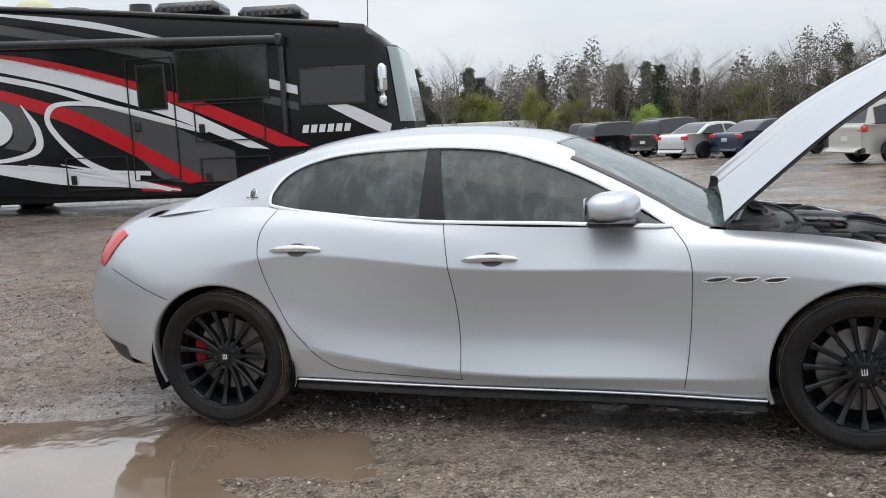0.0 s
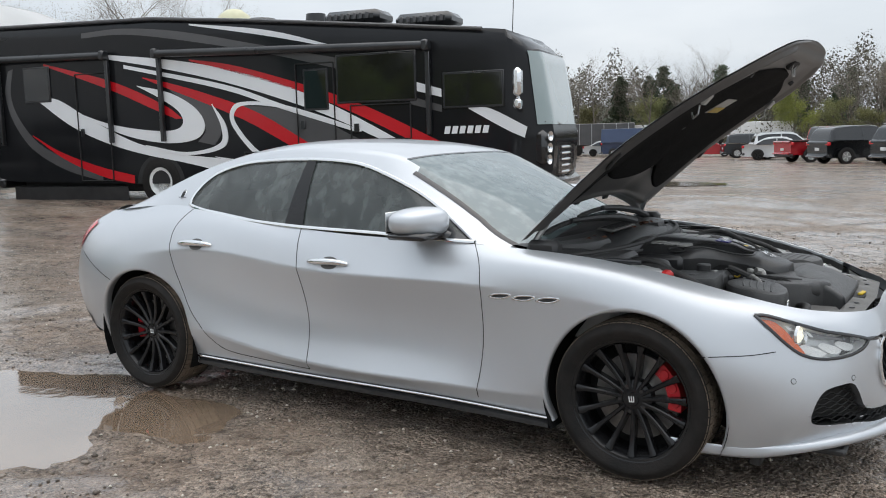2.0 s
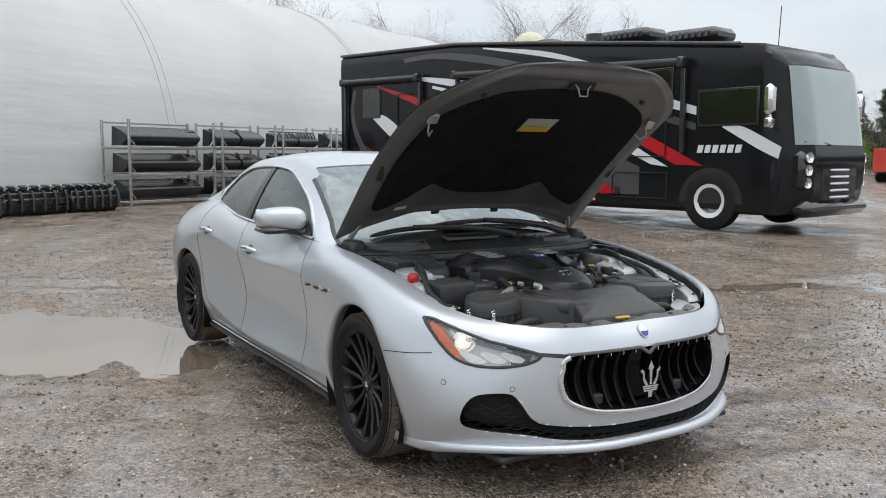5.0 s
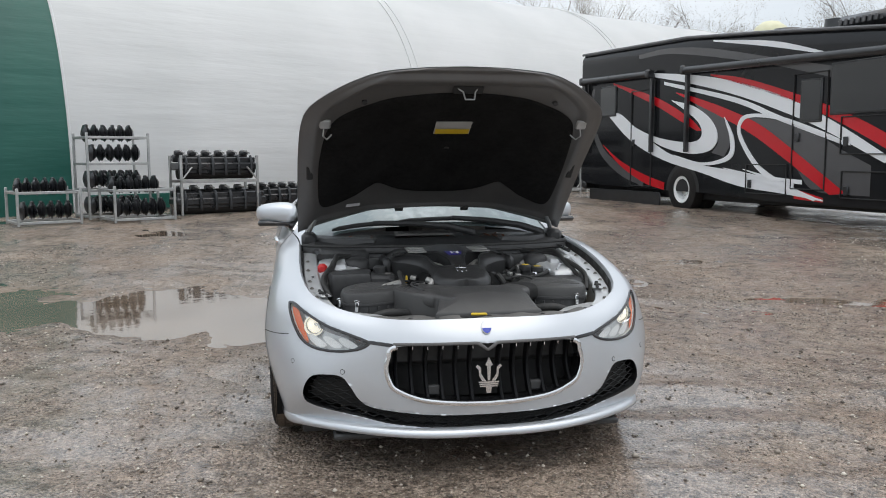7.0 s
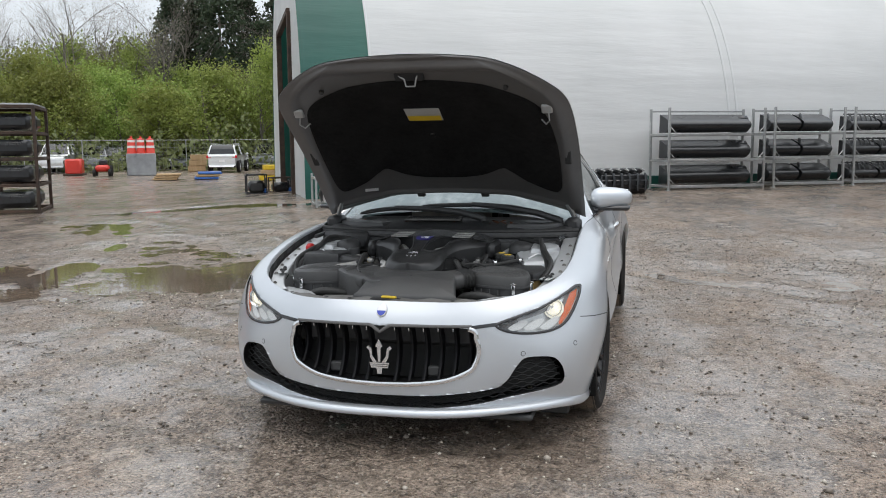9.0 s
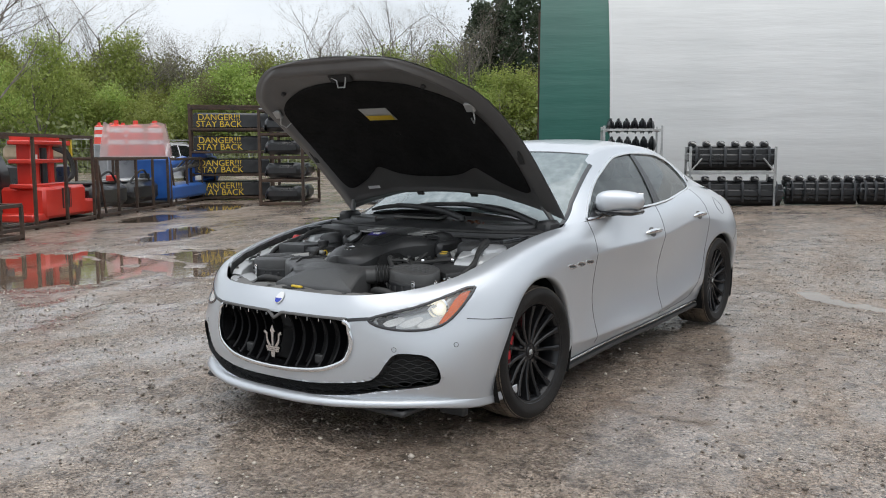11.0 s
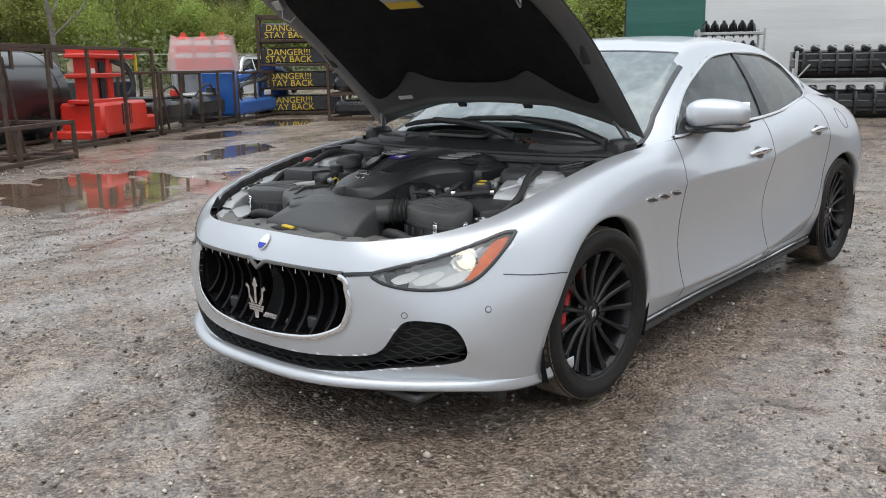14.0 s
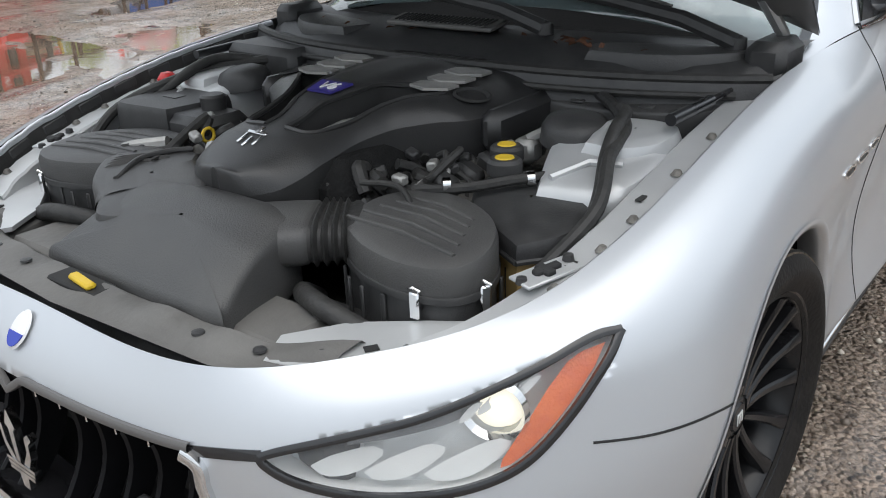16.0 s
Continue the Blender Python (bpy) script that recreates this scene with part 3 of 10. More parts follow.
# ---- the silver saloon: body ----
def natural(t, p, q):
    """Natural cubic spline through p at t, read at q."""
    t, p, q = np.asarray(t, float), np.asarray(p, float), np.asarray(q, float)
    n, h = len(t), np.diff(t)
    a, r = np.eye(n), np.zeros_like(p)
    for i in range(1, n - 1):
        a[i, i - 1], a[i, i], a[i, i + 1] = h[i - 1], 2 * (h[i - 1] + h[i]), h[i]
        r[i] = 6 * ((p[i + 1] - p[i]) / h[i] - (p[i] - p[i - 1]) / h[i - 1])
    m = np.linalg.solve(a, r)
    i = np.clip(np.searchsorted(t, q) - 1, 0, n - 2)
    d, e = (t[i + 1] - q)[..., None], (q - t[i])[..., None]
    hh = h[i][..., None]
    return (m[i] * d ** 3 + m[i + 1] * e ** 3) / (6 * hh) + (p[i] / hh - m[i] * hh / 6) * d + (p[i + 1] / hh - m[i + 1] * hh / 6) * e


# character lines of the left half, from the nose's middle round to the tail's middle
LINE_FOOT = [(2.44, 0, .215), (2.385, .42, .22), (2.19, .74, .22), (1.95, .885, .195), (1.5, .905, .20), (1.0, .885, .205), (.7, .885, .215), (-.3, .885, .225), (-1.1, .885, .24), (-1.5, .89, .25), (-2.0, .87, .30), (-2.3, .70, .36), (-2.42, 0, .38)]
LINE_LOW = [(2.455, 0, .33), (2.40, .42, .34), (2.235, .755, .35), (1.955, .928, .35), (1.5, .948, .36), (1.0, .928, .300), (.7, .936, .295), (-.3, .940, .305), (-1.1, .938, .42), (-1.5, .95, .48), (-2.0, .905, .43), (-2.36, .71, .45), (-2.48, 0, .47)]
LINE_MID = [(2.445, 0, .48), (2.395, .42, .48), (2.27, .70, .48), (1.965, .945, .49), (1.5, .966, .54), (1.0, .919, .51), (.7, .897, .50), (-.3, .893, .51), (-1.1, .914, .61), (-1.5, .962, .63), (-2.0, .925, .60), (-2.37, .73, .60), (-2.48, 0, .62)]
LINE_CREASE = [(2.43, 0, .60), (2.385, .42, .60), (2.265, .655, .61), (1.965, .908, .65), (1.5, .957, .73), (1.0, .942, .768), (.7, .938, .785), (-.3, .936, .80), (-1.1, .921, .86), (-1.5, .937, .82), (-2.0, .905, .78), (-2.31, .74, .78), (-2.45, 0, .82)]
LINE_SHOULDER = [(2.400, 0, .652), (2.360, .42, .654), (2.235, .645, .678), (1.985, .838, .748), (1.5, .888, .860), (1.0, .895, .90), (.72, .885, .90), (-.3, .885, .93), (-1.1, .85, 1.0), (-1.5, .845, .99), (-2.0, .82, .935), (-2.2, .72, .955), (-2.40, 0, 1.0)]
LINE_TOP = [(2.358, 0, .698), (2.338, .40, .702), (2.208, .592, .720), (1.99, .757, .776), (1.5, .802, .888), (1.0, .802, .940), (.72, .832, .958), (-.34, .838, .998), (-1.22, .752, 1.085), (-1.55, .715, 1.085), (-1.98, .685, 1.045), (-2.12, .62, 1.03), (-2.34, 0, 1.05)]
BODY_LINES = [LINE_FOOT, LINE_LOW, LINE_MID, LINE_CREASE, LINE_SHOULDER, LINE_TOP]
NU, NS = 520, 84


def loft_body():
    chords = np.zeros(13)
    for ln in BODY_LINES[1:4]:
        chords[1:] += np.cumsum(np.linalg.norm(np.diff(np.array(ln), axis=0), axis=1)) / 3
    flip = np.array([1, -1, 1])
    q = np.linspace(0, chords[-1], NU)
    rails = []
    for ln in BODY_LINES:
        p = np.array(ln, float)
        full = np.vstack([p[2] * flip, p[1] * flip, p, p[-2] * flip, p[-3] * flip])
        t = np.concatenate([[-chords[2], -chords[1]], chords, [2 * chords[-1] - chords[-2], 2 * chords[-1] - chords[-3]]])
        rails.append(natural(t, full, q))
    rails = np.array(rails)
    out = np.zeros((NU, NS, 3))
    for i in range(NU):
        p = rails[:, i]
        t = np.concatenate([[0], np.cumsum(np.linalg.norm(np.diff(p, axis=0), axis=1))])
        q1 = np.linspace(0, t[-1], NS)
        soft_line = natural(t, p, q1)
        # pressed creases: the section breaks at the sill flare and at the shoulder crease
        x = p[3, 0]
        w_low = float(smooth01(-1.15, -.95, x) * smooth01(1.12, 1.0, x))
        w_high = float(.8 * smooth01(-1.8, -1.2, x) * smooth01(1.75, 1.35, x) + .8 * smooth01(2.26, 2.36, x))
        a = np.where(q1[:, None] < t[3], natural(t[:4], p[:4], np.minimum(q1, t[3])), natural(t[3:], p[3:], np.maximum(q1, t[3])))
        b = np.where(q1[:, None] < t[1], p[0] + (p[1] - p[0]) * (q1[:, None] / t[1]), natural(t[1:], p[1:], np.maximum(q1, t[1])))
        out[i] = soft_line + w_high * (a - soft_line) + w_low * (b - soft_line)
    return out


BODY = loft_body()


def normals_of(g):
    du, dv = np.gradient(g, axis=0), np.gradient(g, axis=1)
    n = np.cross(du, dv)
    n /= np.linalg.norm(n, axis=-1, keepdims=True) + 1e-12
    return n


BODY_N = normals_of(BODY)
if BODY_N[NU // 2, 20, 1] < 0:
    BODY_N = -BODY_N


def on_body(a, b, plane, out=0.0):
    """The body's surface at (y, z) of the front ("x"), or (x, z) of the left side ("y"), or (y, z) of the tail ("r"). Point and normal."""
    if plane == "y":
        m = (BODY_N[..., 1] > 0.25)
        k, ax = (0, 2), 1
    elif plane == "x":
        m = (BODY[..., 0] > 1.6) & (BODY_N[..., 0] > 0.12)
        k, ax = (1, 2), 0
    else:
        m = (BODY[..., 0] < -1.7) & (BODY_N[..., 0] < -0.12)
        k, ax = (1, 2), 0
    d = (BODY[..., k[0]] - a) ** 2 + (BODY[..., k[1]] - b) ** 2 + np.where(m, 0, 100)
    i = np.unravel_index(np.argmin(d), d.shape)
    p, n = BODY[i].copy(), BODY_N[i]
    e = -(n[k[0]] * (a - p[k[0]]) + n[k[1]] * (b - p[k[1]])) / n[ax]
    p[k[0]], p[k[1]] = a, b
    p[ax] += float(np.clip(e, -0.05, 0.05))
    return Vector(p + n * out), Vector(n)


ARCHES = ((1.503, 0.335, 0.402), (-1.499, 0.335, 0.396))
GRILLE = [(0, .598), (.20, .598), (.405, .588), (.437, .54), (.447, .49), (.435, .44), (.405, .40), (.30, .358), (.15, .340), (0, .335)]
INTAKE = [(0, .283), (.25, .288), (.49, .312), (.56, .345), (.605, .41), (.64, .448), (.70, .452), (.765, .438), (.80, .39), (.805, .33), (.76, .298), (.56, .268), (.44, .245), (.2, .226), (0, .222)]
LAMP = [(.858, .736), (.832, .733), (.785, .704), (.70, .662), (.62, .638), (.535, .612), (.520, .598), (.56, .575), (.63, .560), (.70, .556), (.76, .563), (.806, .588), (.838, .642), (.857, .702)]
# shut lines of the left side, x and z
CUT_FRONT_DOOR = [(.715, .965), (.775, .885), (.798, .79), (.798, .66), (.794, .53), (.782, .39), (.763, .25)]
CUT_MID = [(-.325, 1.0), (-.30, .865), (-.268, .652), (-.252, .463), (-.248, .262)]
CUT_REAR_DOOR = [(-1.20, 1.08), (-1.255, .985), (-1.262, .90), (-1.25, .84), (-1.205, .70), (-1.12, .53), (-1.035, .43), (-.935, .335), (-.83, .292), (-.60, .276), (-.248, .262)]
CUT_SILL = [(-.248, .262), (.30, .255), (.763, .25)]
CUT_BUMPER = [(1.80, .575), (1.88, .583), (1.98, .590), (2.06, .600)]
CUT_TAIL = [(-1.74, .645), (-1.85, .685), (-2.0, .745), (-2.13, .795)]
DOOR_F = CUT_FRONT_DOOR + CUT_SILL[::-1][1:] + CUT_MID[::-1][1:]
DOOR_R = CUT_MID + CUT_REAR_DOOR[::-1][1:]


def near_outline(poly, a, b, closed):
    """For many points: the distance to an outline, and its nearest point."""
    best, qa, qb = np.full(a.shape, 9.0), np.zeros(a.shape), np.zeros(a.shape)
    for (x1, y1), (x2, y2) in zip(poly, poly[1:] + (poly[:1] if closed else [])):
        dx, dy = x2 - x1, y2 - y1
        t = np.clip(((a - x1) * dx + (b - y1) * dy) / (dx * dx + dy * dy + 1e-12), 0, 1)
        px, py = x1 + t * dx, y1 + t * dy
        d = np.hypot(a - px, b - py)
        c = d < best
        best[c], qa[c], qb[c] = d[c], px[c], py[c]
    return best, qa, qb


def dense(poly, n):
    return [tuple(p) for p in curve_through(poly, n)]


def shape_body():
    """Snaps the loft to its shut lines and holes, and sorts its faces into panels."""
    g, n = BODY.copy(), BODY_N
    cell = 0.0078

    def snap(poly, k, ax, where, closed):
        a, b = g[..., k], g[..., 2]
        d, qa, qb = near_outline(poly, a, b, closed)
        s = where & (d < cell)
        e = -(n[..., k] * (qa - a) + n[..., 2] * (qb - b)) / np.where(np.abs(n[..., ax]) < 0.15, 0.15, n[..., ax])
        g[..., ax] = np.where(s, g[..., ax] + np.clip(e, -0.01, 0.01), g[..., ax])
        g[..., k], g[..., 2] = np.where(s, qa, a), np.where(s, qb, b)

    side = n[..., 1] > 0.4
    for cx, cz, r in ARCHES:
        ring = [(cx + r * math.cos(t), cz + r * math.sin(t)) for t in np.linspace(-0.75, math.pi + 0.75, 90)]
        snap(ring, 0, 1, side, False)
    front = (g[..., 0] > 1.75) & (n[..., 0] > 0.1)
    for c in (GRILLE, INTAKE, LAMP):
        snap(dense(c, 90), 1, 0, front, False)
    cc = (g[:-1, :-1] + g[1:, :-1] + g[:-1, 1:] + g[1:, 1:]) / 4
    x, y, z = cc[..., 0], cc[..., 1], cc[..., 2]
    label = np.full(x.shape, "quarter_panel", dtype=object)
    label[x > 0.4] = "front_fender"
    label[(x < .5) & (x > -.9) & (z < .3)] = "rocker_panel"
    label[(x < .8) & (x > -1.1) & (z < .30)] = "rocker_panel"
    label[inside(dense(DOOR_F, 120), x, z) & (y > .5)] = "front_door"
    label[inside(dense(DOOR_R, 120), x, z) & (y > .5)] = "rear_door"
    zb = np.interp(x, [1.7, 1.88, 2.06, 2.5], [.575, .583, .60, .60])
    label[(x > 1.55) & (z < zb)] = "front_bumper"
    label[(x > 2.06)] = "front_bumper"
    nose = (x > 1.75) & (n[:-1, :-1, 0] > 0.1)
    zt = np.interp(x, [-2.13, -1.74], [.795, .645])
    label[(x < -1.6) & (z < zt)] = "rear_bumper"
    label[(x < -2.13)] = "rear_bumper"
    label[(x < -1.05) & (x > -1.5) & (z < .36) & (label == "quarter_panel")] = "rocker_panel"
    label[(x < -2.13) & (z > .80)] = "boot_lid"
    for cx, cz, r in ARCHES:
        label[(np.hypot(x - cx, z - cz) < r) & (y > .5)] = ""
        label[(np.abs(x - cx) < r * .93) & (z < cz) & (y > .5)] = ""
    for c in (GRILLE, INTAKE):
        poly = dense(c, 90)
        label[nose & inside(poly + [(-.05, poly[-1][1]), (-.05, poly[0][1])], y, z)] = ""
    label[nose & inside(dense(LAMP, 90), y, z)] = ""
    return g, label


BODY_CUT, BODY_LABEL = shape_body()

car = thing("car", None, "silver four-door saloon with its hood propped open, dirty black wheels", "car")


def panel(name, side):
    """One panel of the body, with a thickness."""
    s = Shape()
    fs = np.argwhere(BODY_LABEL == name)
    seen = {}

    def vid(i, j):
        if (i, j) not in seen:
            seen[i, j] = len(s.v)
            p = BODY_CUT[i, j]
            s.v.append((p[0], p[1] * side, p[2]))
        return seen[i, j]
    for i, j in fs:
        q = [vid(i, j), vid(i + 1, j), vid(i + 1, j + 1), vid(i, j + 1)]
        s.f.append(q if side < 0 else q[::-1])
    return s


PANELS = {}
for _name in ("front_fender", "front_door", "rear_door", "quarter_panel", "rocker_panel"):
    for _side in (1, -1):
        PANELS[_name, _side] = part(_name, panel(_name, _side), MAT["paint"], car, smooth="all")
for _name in ("front_bumper", "rear_bumper", "boot_lid"):
    _a, _b = panel(_name, 1), panel(_name, -1)
    _a.add(_b.v, _b.f)
    PANELS[_name, 0] = part(_name, _a, MAT["paint"], car, smooth="all")

# shut lines
for _c in (CUT_FRONT_DOOR, CUT_MID, CUT_REAR_DOOR, CUT_BUMPER, CUT_TAIL):
    for _side in (1, -1):
        _pts, _nrm = [], []
        for _x, _z in dense(_c, 40):
            _p, _n = on_body(_x, _z, "y", 0.0004)
            _pts.append((_p.x, _p.y * _side, _p.z))
            _nrm.append((_n.x, _n.y * _side, _n.z))
        part("shut_line", Shape().ribbon(_pts, _nrm, 0.0036, 0.001), MAT["seam"], car, "thin dark gap between panels")

# ---- cabin: glass, pillars and roof ----
ROOF_MID = [(1.06, .975), (.85, 1.085), (.6, 1.21), (.35, 1.315), (.15, 1.385), (-.05, 1.425), (-.3, 1.448), (-.6, 1.455), (-.9, 1.435), (-1.15, 1.392), (-1.4, 1.325), (-1.65, 1.225), (-1.9, 1.105), (-2.02, 1.045)]
RAIL_Z = [(1.06, .90), (.86, .972), (.75, 1.03), (.55, 1.155), (.35, 1.268), (.19, 1.345), (0, 1.385), (-.25, 1.405), (-.6, 1.405), (-.9, 1.382), (-1.15, 1.335), (-1.4, 1.265), (-1.65, 1.175), (-1.9, 1.08), (-2.02, 1.035)]
RAIL_Y = [(1.06, .76), (.86, .725), (.55, .655), (.19, .585), (-.25, .57), (-.6, .565), (-.9, .56), (-1.4, .56), (-1.9, .60), (-2.02, .62)]
BELT_Z = [(1.06, .89), (.86, .94), (.72, .960), (.2, .982), (-.34, .998), (-.8, 1.025), (-1.22, 1.083), (-1.55, 1.083), (-1.98, 1.04), (-2.02, 1.033)]
BELT_Y = [(1.06, .782), (.86, .80), (.72, .830), (.2, .842), (-.34, .838), (-.8, .808), (-1.22, .752), (-1.55, .715), (-1.98, .685), (-2.02, .67)]


def nat1(keys, q):
    t = np.array([-k[0] for k in keys])
    return natural(t, np.array([[k[1]] for k in keys]), -np.asarray(q, float))[..., 0]


def cabin_section(x, n=40):
    """From the belt over the rail to the middle of the roof, at x. The first 20 points are the side."""
    zb, yb, zr, yr, zm = (float(nat1(k, np.array([x]))[0]) for k in (BELT_Z, BELT_Y, RAIL_Z, RAIL_Y, ROOF_MID))
    h = max(zr - zb, 0.004)
    side = [(yb + (yr - yb) * t + 0.055 * h * 4 * t * (1 - t), zb + h * t) for t in np.linspace(0, 1, 20)]
    top = []
    for t in np.linspace(0, 1, n - 19)[1:]:
        y = yr * (1 - t) ** 1.0
        w = 1 - abs(y / yr) ** 2.6
        top.append((y, zr + (zm - zr) * w))
    return [(x, y, z) for y, z in side + top]


CAB_X = np.linspace(1.0, -2.0, 200)
CAB = np.array([cabin_section(x) for x in CAB_X])
WINDOW = [(.715, .966), (.45, 1.126), (.22, 1.232), (-.04, 1.316), (-.25, 1.344), (-.48, 1.352), (-.70, 1.348), (-.92, 1.330), (-1.10, 1.288), (-1.20, 1.235), (-1.255, 1.16), (-1.258, 1.11), (-1.225, 1.088), (-1.0, 1.052), (-.8, 1.030), (-.34, 1.003), (.2, .987)]


def on_cabin(x, z, out=0.0):
    """The cabin's left side at x and z."""
    s = cabin_section(x)[:20]
    zs, ys = [p[2] for p in s], [p[1] for p in s]
    y = float(np.interp(z, zs, ys))
    return Vector((x, y + 0.9 * out, z + 0.43 * out))


def cabin_skin():
    c = (CAB[:-1, :-1] + CAB[1:, 1:]) / 4 + (CAB[1:, :-1] + CAB[:-1, 1:]) / 4
    x, y, z = c[..., 0], c[..., 1], c[..., 2]
    j = np.arange(c.shape[1])[None, :] + 0 * x
    edge = .19 + .03 * (1 - (y / .6) ** 2)
    what = np.full(x.shape, "roof", dtype=object)
    what[(j >= 19) & (x > edge) & (y < nat1(RAIL_Y, x) - 0.012)] = "windscreen"
    what[(j >= 17) & (x > .27)] = "windscreen"
    what[(j >= 12) & (x > .60) & (x > .60 + .045 * (19 - j))] = "windscreen"
    what[(j >= 19) & (x < -1.12 - .05 * (y / .6) ** 2) & (y < nat1(RAIL_Y, x) - 0.05) & (x > -1.93)] = "rear_window"
    what[(j < 19) & inside(dense(WINDOW + WINDOW[:1], 160), x, z)] = ""
    return what


CAB_WHAT = cabin_skin()


def cabin_part(name):
    s = Shape()
    for side in (1, -1):
        seen = {}
        for i, j in np.argwhere(CAB_WHAT == name):
            q = []
            for a, b in ((i, j), (i + 1, j), (i + 1, j + 1), (i, j + 1)):
                if (a, b) not in seen:
                    seen[a, b] = len(s.v)
                    p = CAB[a, b]
                    s.v.append((p[0], p[1] * side, p[2]))
                q.append(seen[a, b])
            s.f.append(q)
    return s


part("roof", cabin_part("roof"), MAT["paint"], car, smooth="all")
windscreen = part("windscreen", cabin_part("windscreen"), MAT["glass_front"], car, "pale misted windscreen beaded with rain, reflected sky partly in its colour", smooth="all")
# black trim round the windscreen
for _side in (1, -1):
    _pts = []
    for _i, _x in enumerate(CAB_X):
        if .25 < _x < .99:
            _j = min(17.0, max(12.0, 19 - (_x - .60) / .045))
            _k = int(_j)
            _p = CAB[_i, _k] + (CAB[_i, min(_k + 1, 39)] - CAB[_i, _k]) * (_j - _k)
            _pts.append((_p[0], _p[1] * _side, _p[2]))
    part("screen_trim", Shape().ribbon(_pts, [(.45, .62 * _side, .64)] * len(_pts), .026, .004), MAT["black_gloss"], car, "thin black windscreen trim")
_pts = []
for _y in np.linspace(-.575, .575, 41):
    _x = .19 + .03 * (1 - (_y / .6) ** 2)
    _yr, _zr, _zm = (float(nat1(k, np.array([_x]))[0]) for k in (RAIL_Y, RAIL_Z, ROOF_MID))
    _pts.append((_x, _y, _zr + (_zm - _zr) * (1 - min(1, abs(_y / _yr)) ** 2.6)))
part("screen_trim", Shape().ribbon(_pts, [(.35, 0, .94)] * 41, .018, .003), MAT["black_gloss"], car, "thin black windscreen trim")
rear_window = part("rear_window", cabin_part("rear_window"), MAT["glass_side"], car, smooth="all")
# boot deck
_s = Shape()
for _side in (1, -1):
    _rows = []
    for _t in np.linspace(0, 1, 14):
        _row = []
        for _k in np.linspace(0, 1, 14):
            _e = BODY[int(np.interp(_k, [0, 1], [430, NU - 1])), -1]
            _in = np.array([-1.93, .60 * (1 - _k), 1.072 + .025 * _k])
            _p = _in + (_e - _in) * _t
            _p[2] += .012 * math.sin(math.pi * _t)
            _row.append((_p[0], _p[1] * _side, _p[2]))
        _rows.append(_row)
    _s.grid(_rows)
part("boot_deck", _s, MAT["paint"], car, smooth="all")

# side windows, chrome surround, pillar
for _side in (1, -1):
    for _nm, _x0, _x1 in (("front_side_window", -.405, .72), ("rear_side_window", -1.27, -.405)):
        _s, _rows = Shape(), []
        _poly = dense(WINDOW + WINDOW[:1], 300)
        for _x in np.linspace(max(_x0, -1.256), min(_x1, .70), 46):
            _zz = sorted(p[1] for p in [(a[0] + 0, a[1] + (b[1] - a[1]) * (_x - a[0]) / (b[0] - a[0])) for a, b in zip(_poly, _poly[1:]) if (a[0] - _x) * (b[0] - _x) <= 0 and a[0] != b[0]])
            if len(_zz) < 2:
                continue
            _rows.append([(p.x, p.y * _side, p.z) for p in (on_cabin(_x, _zz[0] + (_zz[-1] - _zz[0]) * t, -0.006) for t in np.linspace(0, 1, 12))])
        part(_nm, _s.grid(_rows), MAT["glass_side"], car, "dark tinted side glass with water marks and reflections in its colour", smooth="all")
    _ring = [on_cabin(x, z, 0.003) for x, z in dense(WINDOW + WINDOW[:1], 160)]
    part("window_chrome", Shape().ribbon([(p.x, p.y * _side, p.z) for p in _ring], [(0, .9 * _side, .43)] * len(_ring), 0.017, 0.006), MAT["chrome"], car, "bright chrome window surround")
    _s = Shape()
    _rows = []
    for _t in np.linspace(0, 1, 16):
        _a, _b = -.448 + .006 * _t, -.318 - .062 * _t
        _rows.append([(p.x, p.y * _side, p.z) for p in (on_cabin(_a + (_b - _a) * k, 1.0 + .352 * _t, 0.001) for k in np.linspace(0, 1, 6))])
    part("door_pillar", _s.grid(_rows), MAT["rim"], car, "black pillar trim")


# ---- the saloon: glass-side details, lamps, grille, wheels ----
def surf_poly(poly, plane, out, side, n=10):
    """A patch of the body's surface inside an outline, as strips between its upper and lower edge."""
    pts = dense(poly + poly[:1], 240)
    a0, a1 = min(p[0] for p in pts), max(p[0] for p in pts)
    rows = []
    for a in np.linspace(a0 + .0015, a1 - .0015, max(8, int((a1 - a0) / .012))):
        zz = sorted(p[1] + (q[1] - p[1]) * (a - p[0]) / (q[0] - p[0]) for p, q in zip(pts, pts[1:]) if (p[0] - a) * (q[0] - a) <= 0 and p[0] != q[0])
        if len(zz) < 2:
            continue
        row = []
        for t in np.linspace(0, 1, n):
            v, _ = on_body(a, zz[0] + (zz[-1] - zz[0]) * t, plane, out)
            row.append((v.x, v.y * side, v.z))
        rows.append(row)
    return Shape().grid(rows)


def outline_ribbon(poly, plane, side, w, h, n=90, out=0.0, closed=True):
    pts, nrm = [], []
    for a, z in dense(poly + (poly[:1] if closed else []), n):
        p, q = on_body(a, z, plane, out)
        pts.append((p.x, p.y * side, p.z))
        nrm.append((q.x, q.y * side, q.z))
    return Shape().ribbon(pts, nrm, w, h)


